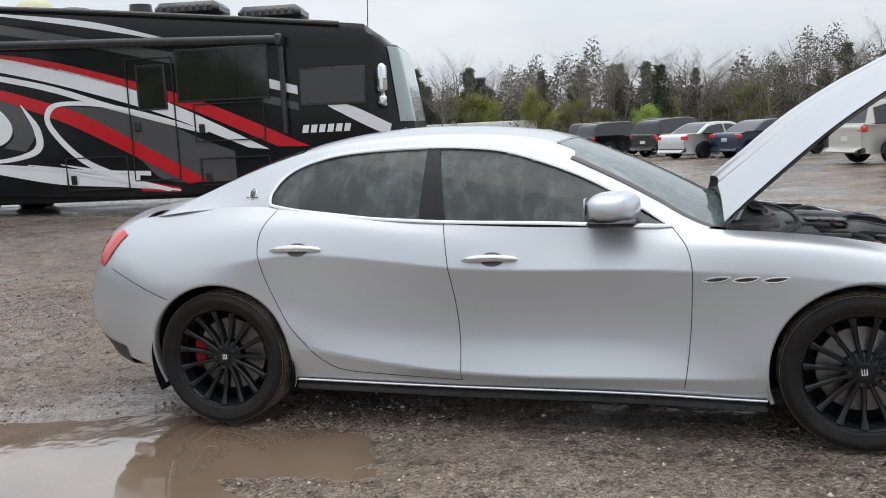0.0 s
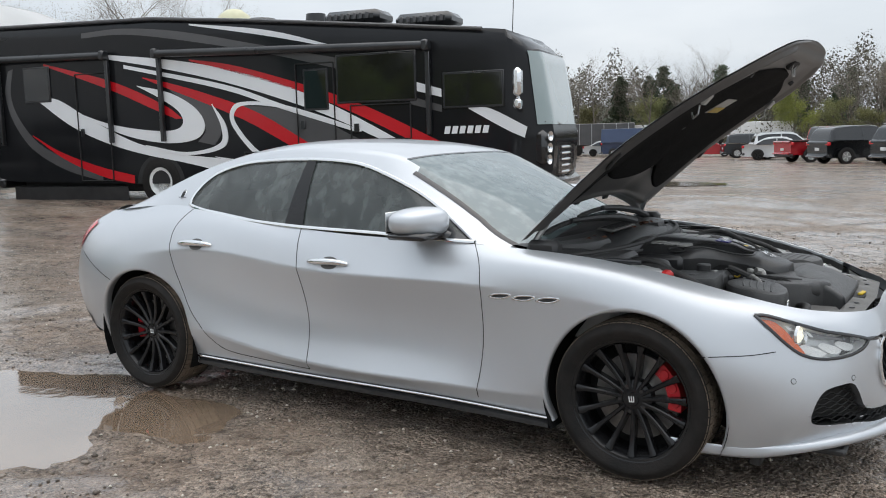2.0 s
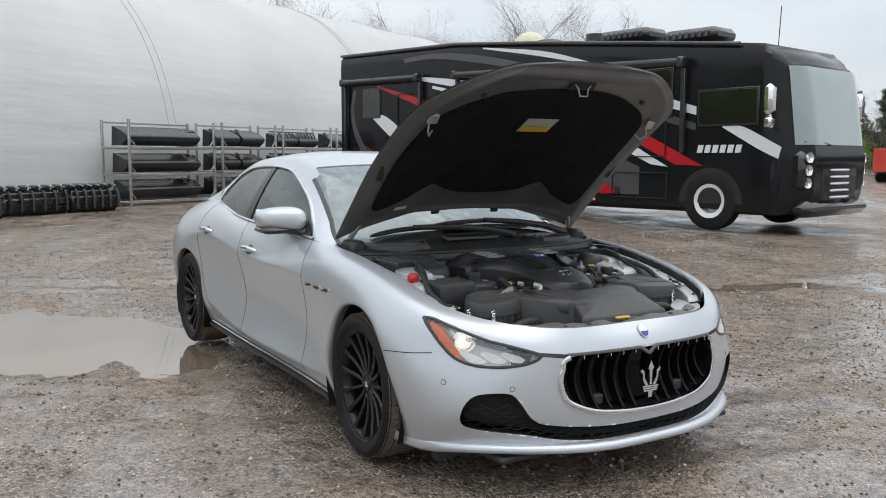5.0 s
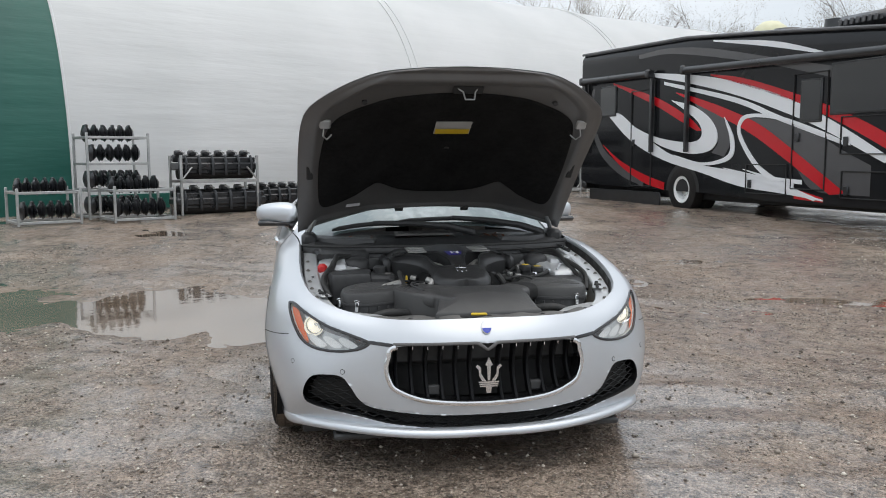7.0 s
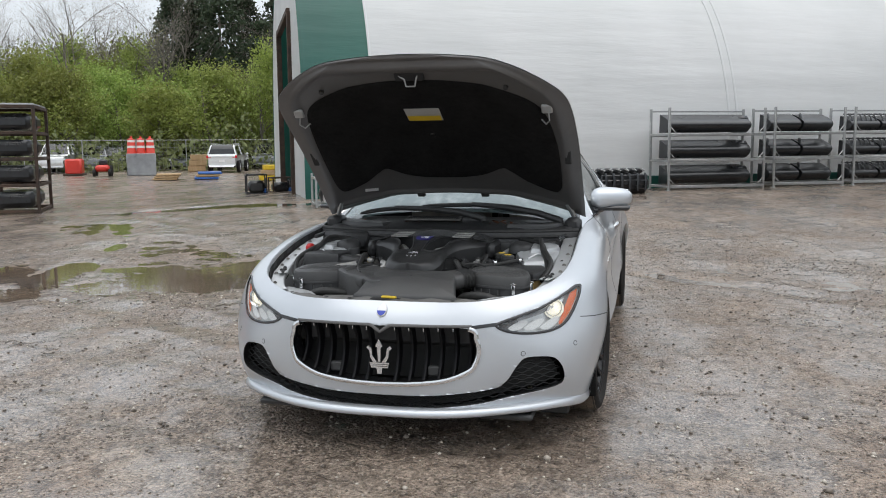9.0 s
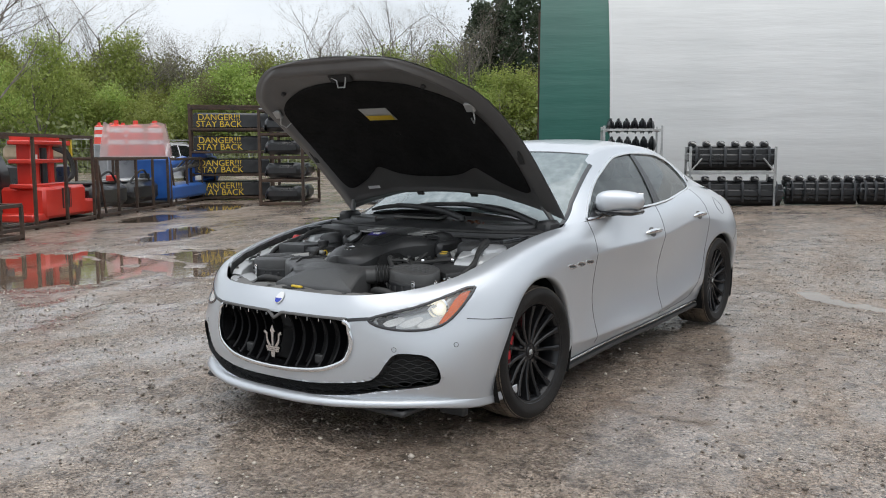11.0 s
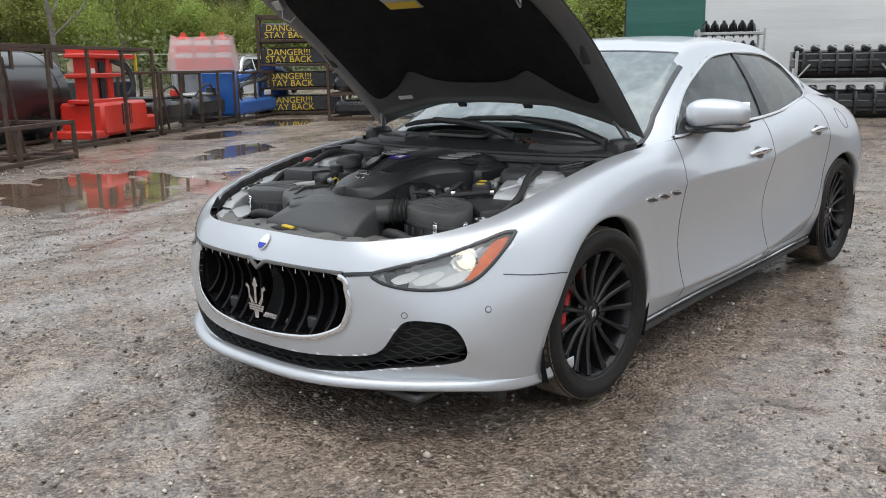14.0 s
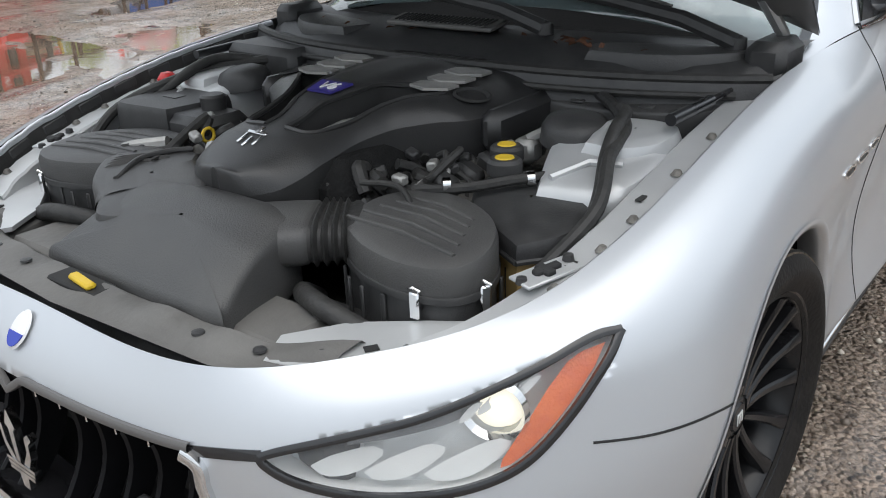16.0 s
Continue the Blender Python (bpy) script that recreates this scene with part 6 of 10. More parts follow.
for _sg in (1, -1):
    part("slot_rim", Shape().tube([(x, y * _sg, cover_z(x, y) - .001) for x, y in dense(SLOT + SLOT[:1], 70)], .0065, 6), MAT["cover"], cover)
    part("slot_wall", Shape().grid([[(x, y * _sg, cover_z(x, y)), (x, y * _sg, .80)] for x, y in dense(SLOT + SLOT[:1], 70)]), MAT["seam"], cover)
    part("slot_pipe", Shape().tube([(1.80, .05 * _sg, .82), (1.70, .085 * _sg, .845), (1.58, .14 * _sg, .85)], .02, 10), MAT["alloy"], cover)
    for _k in range(3):
        part("cover_grille", Shape().prism([(1.37 + .062 * _k, .125), (1.41 + .062 * _k, .125), (1.428 + .062 * _k, .175), (1.405 + .062 * _k, .225), (1.365 + .062 * _k, .225), (1.348 + .062 * _k, .175)], .0, .006, Matrix.Translation((0, 0, cover_z(1.39 + .062 * _k, .17) + .0005)) @ Matrix.Diagonal((1, _sg, 1, 1))), MAT["alloy"], cover)
    part("oil_recess", Shape().lathe([(.042, .004), (.036, .007), (.03, -.002), (0, -.002)], 24, pose(1.50, .268 * _sg, cover_z(1.50, .268) - .001, 10 * -_sg, 4, 0)), MAT["seam"], cover)
    part("side_block", Shape().box((1.40, .335 * _sg, .835), (.30, .05, .09), .02), MAT["cover"], cover)
MAT["v6_blue"] = mat("violet_blue_plate", (.03, .025, .17), (.05, .04, .24), .35)
_mb = pose(1.655, .0, cover_z(1.655, 0) + .002, 0, 9, 0) @ pose(0, 0, 0, 0, 0, 90)
plate = part("engine_plate", Shape().prism([(-.046, .030), (-.034, -.030), (.034, -.030), (.046, .030)], 0, .004, _mb), MAT["v6_blue"], cover, "blue engine plate", smooth=False)
_t = bpy.data.curves.new("engine_lettering", "FONT")
_t.body, _t.size, _t.align_x, _t.align_y, _t.extrude, _t.shear = "V6", .045, "CENTER", "CENTER", .0012, .25
_t.materials.append(MAT["silver"])
_to = new("engine_lettering", _t)
_to.parent = plate
_to.matrix_local = _mb @ pose(0, 0, .0055)
_ce = Shape()
_mc = pose(1.868, -.005, cover_z(1.868, 0) + .003, 0, 20, 0)
for _y, _l in ((-.022, .022), (0, .03), (.022, .022)):
    _ce.box((_l - .012, _y, 0), (.032, .006, .005), .001, _mc)
_ce.box((-.012, 0, 0), (.008, .055, .005), .001, _mc).box((-.024, 0, 0), (.018, .012, .005), .001, _mc)
part("cover_emblem", _ce, MAT["chrome"], cover, "plain chrome three-pronged shape")

# air boxes and the intake duct between them
AIR_BOX = [(1.985, .345), (1.885, .300), (1.800, .315), (1.765, .395), (1.785, .480), (1.840, .560), (1.930, .612), (2.010, .600), (2.040, .520), (2.025, .425)]
for _sg in (1, -1):
    _o = flipped(AIR_BOX, _sg)
    _mx, _my = np.mean([p[0] for p in _o]), np.mean([p[1] for p in _o])
    _b = part("air_box", moulded([(_mx + (x - _mx) * .965, _my + (y - _my) * .965) for x, y in _o], .55, lambda x, y: .720, .004), MAT["plastic"], bay, "black air filter box")
    part("box_flange", moulded([(_mx + (x - _mx) * 1.025, _my + (y - _my) * 1.025) for x, y in _o], .714, lambda x, y: .726, .003), MAT["plastic"], _b)
    _tz = lambda x, y: .792 - .10 * max(0, x - 1.90) - .02 * abs(abs(y) - .45)
    part("box_lid", moulded(_o, .726, _tz, .020, 72, .002), MAT["lid"], _b, "ribbed grey lid")
    for _k in range(5):
        _x = 1.835 + .030 * _k
        part("lid_rib", Shape().tube([(_x, (.375 - .012 * _k) * _sg, _tz(_x, .38) - .001), (_x + .012, .46 * _sg, _tz(_x, .46) + .0015), (_x + .030, (.530 + .012 * _k) * _sg, _tz(_x + .03, .54) - .001)], [.0045, .0055, .0045], 8), MAT["lid"], _b)
    for _k in range(11):
        _a = -1.2 + .33 * _k
        part("wall_rib", Shape().box((0, 0, 0), (.006, .010, .10), .002, pose(_mx + .138 * math.cos(_a) * .95, _my + .150 * math.sin(_a) * .95, .66, 0, 0, math.degrees(_a))), MAT["plastic"], _b)
    for _x, _y, _a in ((2.045, .545, 10), (1.965, .622, 55), (1.79, .50, 150)):
        part("box_clip", Shape().box((0, 0, 0), (.010, .018, .046), .003, pose(_x, _y * _sg, .712, 0, 0, _a * _sg)).tube([(_x, (_y - .012) * _sg, .738), (_x + .004, _y * _sg, .744), (_x, (_y + .012) * _sg, .738)], .0025, 6), MAT["chrome"], _b)
    # flattened arm and bellows to the middle duct
    _path = curve_through([(1.915, .325 * _sg, .746), (1.955, .275 * _sg, .746), (1.995, .215 * _sg, .742), (2.04, .14 * _sg, .734)], 40)
    _rows, _bel = [], []
    for _i, _c in enumerate(_path):
        _dd = Vector(_path[min(_i + 1, 39)] - _path[max(_i - 1, 0)]).normalized()
        _sd = Vector((-_dd.y, _dd.x, 0)).normalized()
        _w, _h = .078 + .022 * _i / 39, .040 + .004 * _i / 39
        if 4 <= _i <= 17:
            _w, _h = (_w - .004 + .009 * (_i % 3 == 0)), (_h - .003 + .008 * (_i % 3 == 0))
        _ring = [Vector(_c) + _sd * math.copysign(abs(math.cos(a)) ** .55, math.cos(a)) * _w + Vector((0, 0, math.copysign(abs(math.sin(a)) ** .7, math.sin(a)) * _h)) for a in np.linspace(0, 2 * math.pi, 28, endpoint=False)]
        _rows.append(_ring)
    _d = part("duct_arm", Shape().grid(_rows[17:], True), MAT["lid"], bay, "flattened arm of the intake duct")
    part("bellows", Shape().grid(_rows[:18], True), MAT["rubber"], _d, "black rubber bellows")
_half = [(1.965, .0), (1.97, .12), (1.995, .185), (2.05, .21), (2.14, .225), (2.215, .245), (2.232, .235), (2.238, .0)]
_rows = []
_ol = dense(_half, 44)
for _k, _dz in ((1.0, -.13), (1.0, -.022), (.99, -.010), (.965, -.003), (.93, .0), (.6, .008), (.3, .010), (.02, .010)):
    _row = []
    for _x, _y in _ol + [(a, -b) for a, b in _ol[::-1][1:-1]]:
        _xx = 2.10 + (_x - 2.10) * _k
        _row.append((_xx, .055 + _y * _k, float(np.interp(_xx, [1.96, 2.03, 2.12, 2.238], [.778, .786, .764, .700])) + _dz))
    _rows.append(_row)
part("intake_duct", Shape().grid(_rows, True), MAT["lid"], bay, "wide grey intake duct")
part("duct_ramp", moulded([(1.845, -.215), (1.865, -.325), (1.965, -.375), (2.06, -.300), (2.11, -.20), (2.16, -.12), (2.10, -.02), (1.99, -.02), (1.935, -.09), (1.90, -.16)], .64, lambda x, y: .788 - .14 * max(0, x - 1.98), .016), MAT["lid"], bay, "flat grey arm of the intake duct")
part("ramp_step", Shape().tube(curve_through([(1.852, -.235, .792), (1.90, -.262, .794), (1.97, -.265, .793), (2.05, -.225, .781)], 20), .006, 8), MAT["lid"], bay)
for _y in (-.285, -.245):
    part("ramp_mark", Shape().box((0, 0, 0), (.022, .007, .004), .001, pose(1.94, _y, .792, 0, 0, 20)), MAT["seam"], bay)
for _sg in (1, -1):
    part("radiator_top", Shape().box((2.14, .31 * _sg, .645), (.14, .20, .05), .015), MAT["bay_grey"], bay)
    part("fan_shroud", Shape().box((2.03, .30 * _sg, .60), (.10, .24, .08), .02), MAT["plastic"], bay)
    part("coolant_hose", Shape().tube(curve_through([(2.09, .50 * _sg, .66), (2.10, .40 * _sg, .69), (2.05, .30 * _sg, .67), (1.98, .26 * _sg, .62)], 16), .019, 10), MAT["rubber"], bay)

# left: coolant tank and caps
TANK = [(1.865, .615), (1.805, .515), (1.735, .435), (1.62, .405), (1.565, .47), (1.585, .575), (1.66, .635), (1.78, .668)]
part("tank_body", moulded(TANK, .55, lambda x, y: .735, .004), MAT["tank"], bay, "tan translucent coolant tank")
_t = part("tank_lid", moulded([(x + (x - 1.71) * .03, y + (y - .55) * .03) for x, y in TANK], .732, lambda x, y: .785 - .12 * max(0, x - 1.72), .016), MAT["plastic"], bay, "black tank lid with two caps")
part("tank_seam", Shape().tube([(x + (x - 1.71) * .045, y + (y - .55) * .045, .735) for x, y in dense(TANK + TANK[:1], 60)], .005, 6), MAT["plastic"], _t)
part("tank_hose", Shape().tube(curve_through([(1.60, .55, .80), (1.69, .50, .806), (1.76, .44, .80), (1.79, .36, .79), (1.78, .27, .77)], 20), .010, 8), MAT["rubber"], _t)
for _x, _y in ((1.665, .515), (1.775, .405)):
    part("hose_clamp", Shape().lathe([(.0115, -.008), (.014, -.007), (.014, .007), (.0115, .008)], 14, pose(_x, _y, .804, 90, 0, 42)), MAT["chrome"], _t)
for _x, _y in ((1.66, .455), (1.585, .41)):
    part("cap_neck", Shape().lathe([(.026, -.03), (.026, .012), (.034, .014), (.034, .036), (.028, .042), (.020, .043), (0, .043)], 22, pose(_x, _y, .790)), MAT["plastic"], _t)
    part("cap_label", Shape().lathe([(0, .0455), (.017, .0450), (.019, .043)], 20, pose(_x, _y, .790)), MAT["yellow"], _t)
part("tank_sticker", Shape().box((1.63, .585, .792), (.03, .04, .002)), MAT["badge_white"], _t)
# right: fuse box, battery cover, red terminal, reservoir
_f = part("fuse_box", pillow(0, 0, .68, .83, [(1.76, -.45), (1.60, -.43), (1.56, -.47), (1.57, -.63), (1.60, -.665), (1.74, -.655), (1.775, -.62)], .008, 50, .002), MAT["plastic"], bay, "black fuse box")
part("fuse_mark", Shape().box((1.66, -.55, .833), (.035, .05, .002)), MAT["engine"], _f)
part("battery_cover", Shape().box((1.22, -.56, .86), (.30, .28, .10), .02), MAT["plastic"], bay)
part("jump_terminal", Shape().box((1.58, -.685, .84), (.05, .05, .05), .014), MAT["red_cap"], bay, "red terminal cover")
_f = part("fluid_reservoir", Shape().box((1.69, -.385, .77), (.14, .15, .10), .018), MAT["plastic"], bay)
part("reservoir_cap", Shape().lathe([(.030, 0), (.032, .03), (.026, .036), (0, .036)], 20, pose(1.66, -.395, .82)), MAT["plastic"], _f)
part("dipstick_ring", Shape().tube([(1.78 + .016 * math.cos(a), -.27, .80 + .016 * math.sin(a)) for a in np.linspace(0, 2 * math.pi, 14)], .004, 6), MAT["yellow"], bay)
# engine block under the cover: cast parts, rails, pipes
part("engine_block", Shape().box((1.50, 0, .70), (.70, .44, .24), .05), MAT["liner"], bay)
random.seed(4)
for _sg in (1, -1):
    part("cylinder_head", Shape().box((0, 0, 0), (.56, .15, .12), .02, pose(1.52, .33 * _sg, .70, -24 * _sg, 0, 0)), MAT["cast_dust"], bay)
    for _k in range(6):
        part("coil_pack", Shape().box((0, 0, 0), (.045, .06, .05), .01, pose(1.30 + .08 * _k, .34 * _sg, .765, -24 * _sg, 0, 0)), MAT["plastic"], bay)
    for _k in range(9):
        _x, _y, _z = 1.25 + .075 * _k, (.26 + .13 * random.random()) * _sg, .74 + .06 * random.random()
        _pts = [(_x, _y, _z), (_x + .10 * (random.random() - .3), _y + .09 * (random.random() - .4) * _sg, _z + .03), (_x + .22 * (random.random() - .2), _y + .16 * (random.random() - .4) * _sg, _z - .03)]
        part("cable", Shape().tube(curve_through(_pts, 10), .006 + .007 * random.random(), 7), MAT["rubber"] if _k % 3 else MAT["alloy"], bay)
    part("turbo_pipe", Shape().tube(curve_through([(1.85, .24 * _sg, .66), (1.80, .30 * _sg, .72), (1.70, .33 * _sg, .74), (1.60, .36 * _sg, .73)], 16), .028, 12), MAT["plastic"] if _sg < 0 else MAT["alloy"], bay)
    part("bay_hose", Shape().tube(curve_through([(1.86, .66 * _sg, .73), (1.74, .69 * _sg, .80), (1.60, .64 * _sg, .85), (1.46, .60 * _sg, .87), (1.30, .46 * _sg, .88), (1.20, .30 * _sg, .88)], 30), .013, 9), MAT["rubber"], bay)
    part("apron_cable", Shape().tube(curve_through([(1.95, .68 * _sg, .715), (1.80, .705 * _sg, .75), (1.62, .72 * _sg, .775), (1.4, .725 * _sg, .81), (1.15, .73 * _sg, .86)], 24), .007, 7), MAT["rubber"], bay)
for _k in range(34):
    _sg = 1 if _k % 2 else -1
    _a = Vector((1.60 + .27 * random.random(), (.15 + .20 * random.random()) * _sg, .755 + .05 * random.random()))
    _b = _a + Vector((.16 * (random.random() - .5), (.12 * random.random() - .03) * _sg, .03 * (random.random() - .6)))
    _c = _b + Vector((.10 * (random.random() - .5), .08 * random.random() * _sg, -.05 * random.random()))
    part("hose" if _k % 4 else "metal_pipe", Shape().tube(curve_through([tuple(_a), tuple(_b), tuple(_c)], 9), .005 + .011 * random.random(), 8), MAT["rubber"] if _k % 4 else MAT["alloy"], bay)
for _k in range(10):
    _sg = 1 if _k % 2 else -1
    part("connector", Shape().box((0, 0, 0), (.03, .022, .02), .004, pose(1.60 + .25 * random.random(), (.20 + .16 * random.random()) * _sg, .79 + .03 * random.random(), 20 * random.random(), 20 * random.random(), 90 * random.random())), MAT["alloy"] if _k < 4 else MAT["plastic"], bay)
part("sensor_block", Shape().box((1.50, .405, .80), (.05, .05, .05), .01).tube([(1.50, .405, .82), (1.47, .44, .84)], .012, 8), MAT["alloy"], bay)
part("crank_pulley", Shape().lathe([(0, .02), (.05, .02), (.06, .0), (.05, -.02)], 24, pose(1.93, .02, .64, 0, 90, 0)), MAT["alloy"], bay)

# cowl: seal, scuttle panel with slots, covers, wipers
_rows = []
for _y in np.linspace(-.775, .775, 61):
    _a = abs(_y) / .775
    _xf = 1.318 - .16 * _a ** 3.0
    _xb = 1.075 - .18 * _a ** 2
    _rows.append([(_xf + .03, _y, .835 + .03 * _a), (_xf + .02, _y, .895), (_xf + .012, _y, .912), (_xf - .008, _y, .917), (_xf - .02, _y, .904), (_xf - .05, _y, .900), (_xf - .08, _y, .930), (_xb + .02, _y, .975 - .02 * _a), (_xb - .02, _y, .965 - .01 * _a)])
cowl = part("cowl_panel", Shape().grid(_rows), MAT["plastic"], car, "black plastic cowl with a rubber seal")
part("cowl_seal", Shape().tube([(r[2][0] - .01, r[2][1], r[2][2] + .006) for r in _rows], .012, 8), MAT["rubber"], cowl)
part("seal_bead", Shape().tube([(r[2][0] + .018, r[2][1], r[2][2] - .022) for r in _rows[2:-2]], .008, 8), MAT["rubber"], cowl)
for _sg in (1, -1):
    part("cowl_tray", moulded(flipped([(1.335, .34), (1.345, .47), (1.325, .60), (1.27, .700), (1.13, .735), (1.12, .50), (1.20, .34)], _sg), .80, lambda x, y: .872 - .12 * max(0, x - 1.25), .008), MAT["lid"], cowl, "grey ribbed tray beside the cowl")
    for _k in range(4):
        part("tray_rib", Shape().box((1.315 - .012 * _k, (.42 + .075 * _k) * _sg, .866), (.040, .030, .006), .002), MAT["lid"], cowl)
part("slot_panel", Shape().box((0, 0, 0), (.085, .34, .012), .004, pose(1.135, -.08, .975, 0, 8, 0)), MAT["bay_grey"], cowl)
for _k in range(22):
    part("slot", Shape().box((0, 0, 0), (.060, .006, .004), .001, pose(1.135, -.225 + .0138 * _k, .982, 0, 8, 0)), MAT["seam"], cowl)
for _sg in (1, -1):
    part("cowl_cover", pillow(0, 0, .88, .952, [(1.215, .37 * _sg), (1.10, .34 * _sg), (1.04, .50 * _sg), (1.01, .66 * _sg), (1.08, .69 * _sg), (1.19, .56 * _sg)], .012, 40, .004), MAT["lid"], cowl)
    part("end_block", Shape().box((1.03, .735 * _sg, .93), (.15, .09, .10), .02), MAT["plastic"], cowl)
random.seed(9)
for _k in range(26):
    _y = random.choice((.28, .31, .34, .26)) + .05 * random.random() if _k < 16 else -.55 + 1.1 * random.random()
    part("dead_leaf", Shape().add([(0, 0, 0), (.018, .008, .006), (.03, 0, .003), (.015, -.009, .001)], [(0, 1, 2, 3)], pose(1.17 - .03 * random.random(), _y, .955 + .012 * random.random(), 30 * random.random(), 30 * random.random(), 360 * random.random())), MAT["leaf_litter"], cowl, smooth=False)


def on_screen(x, y, out=0.0):
    yr, zr, zm = (float(nat1(k, np.array([x]))[0]) for k in (RAIL_Y, RAIL_Z, ROOF_MID))
    return Vector((x + .5 * out, y, zr + (zm - zr) * (1 - min(1, abs(y / yr)) ** 2.6) + .86 * out))


for _piv, _mid, _tip0, _tip1 in (((1.11, .22), (.985, -.36), (.955, -.60), (1.00, -.12)), ((1.03, .66), (.965, .12), (.965, -.20), (.945, .46))):
    _a = on_screen(_piv[0], _piv[1], .035)
    _b = on_screen(_mid[0], _mid[1], .032)
    _w = part("wiper", Shape().tube([_a, _a.lerp(_b, .25) + Vector((0, 0, .02)), _a.lerp(_b, .6) + Vector((0, 0, .018)), _b], [.021, .020, .017, .014], 8), MAT["plastic"], car, "black windscreen wiper")
    part("wiper_blade", Shape().tube([on_screen(_tip0[0] + (_tip1[0] - _tip0[0]) * t, _tip0[1] + (_tip1[1] - _tip0[1]) * t, .014 + .006 * math.sin(math.pi * t)) for t in np.linspace(0, 1, 12)], [.007] + [.013] * 10 + [.007], 7), MAT["rubber"], _w)
    part("wiper_pivot", Shape().lathe([(0, .03), (.018, .026), (.02, 0)], 14, Matrix.Translation(_a - Vector((0, 0, .012)))), MAT["plastic"], _w)


# ---- fabric hall ----
HALL_AXIS, HALL_OUT = (-0.469, 0.883), (0.883, 0.469)
HALL_CORNER, HALL_W, HALL_L, HALL_H = (-12.9, -6.9), 14.0, 46.0, 7.3


def hall_frame():
    z = float(lie(-15, -3)) - 0.1
    return Matrix(((HALL_AXIS[0], -HALL_OUT[0], 0, HALL_CORNER[0]), (HALL_AXIS[1], -HALL_OUT[1], 0, HALL_CORNER[1]), (0, 0, 1, z), (0, 0, 0, 1)))


def hall_profile(t):
    """Across and up, t from 0 at the near foot to 1 at the far foot."""
    a = math.pi * t
    c, s = math.cos(a), math.sin(a)
    e = 2 / 2.35
    return HALL_W / 2 * (1 - math.copysign(abs(c) ** e, c)), HALL_H * abs(s) ** e


def fabric_mat(name, c1, c2, trans):
    m, n, l, p = nodes_of(name)
    tc = n.new("ShaderNodeTexCoord")
    mp = n.new("ShaderNodeMapping")
    mp.inputs["Scale"].default_value = (0.22, 0.5, 1.7)
    a = n.new("ShaderNodeTexNoise")
    a.inputs["Scale"].default_value, a.inputs["Detail"].default_value = 1.0, 5.0
    b = n.new("ShaderNodeTexNoise")
    b.inputs["Scale"].default_value, b.inputs["Detail"].default_value = 0.35, 4.0
    l.new(tc.outputs["Object"], mp.inputs["Vector"])
    l.new(mp.outputs["Vector"], a.inputs["Vector"])
    l.new(tc.outputs["Object"], b.inputs["Vector"])
    r = n.new("ShaderNodeValToRGB")
    r.color_ramp.elements[0].position, r.color_ramp.elements[1].position = 0.35, 0.65
    r.color_ramp.elements[0].color, r.color_ramp.elements[1].color = (*c1, 1), (*c2, 1)
    l.new(b.outputs["Fac"], r.inputs["Fac"])
    l.new(r.outputs["Color"], p.inputs["Base Color"])
    p.inputs["Roughness"].default_value = 0.45
    bp = n.new("ShaderNodeBump")
    bp.inputs["Strength"].default_value, bp.inputs["Distance"].default_value = 0.5, 0.10
    l.new(a.outputs["Fac"], bp.inputs["Height"])
    l.new(bp.outputs["Normal"], p.inputs["Normal"])
    if trans:
        tr = n.new("ShaderNodeBsdfTranslucent")
        l.new(r.outputs["Color"], tr.inputs["Color"])
        mx = n.new("ShaderNodeMixShader")
        mx.inputs[0].default_value = trans
        out = n["Material Output"]
        l.new(p.outputs[0], mx.inputs[1])
        l.new(tr.outputs[0], mx.inputs[2])
        l.new(mx.outputs[0], out.inputs["Surface"])
    return m


MAT["hall_white"] = fabric_mat("white_hall_fabric", (0.72, 0.73, 0.725), (0.80, 0.805, 0.80), 0.30)
MAT["hall_green"] = fabric_mat("green_hall_fabric", (0.007, 0.082, 0.064), (0.012, 0.11, 0.082), 0.10)


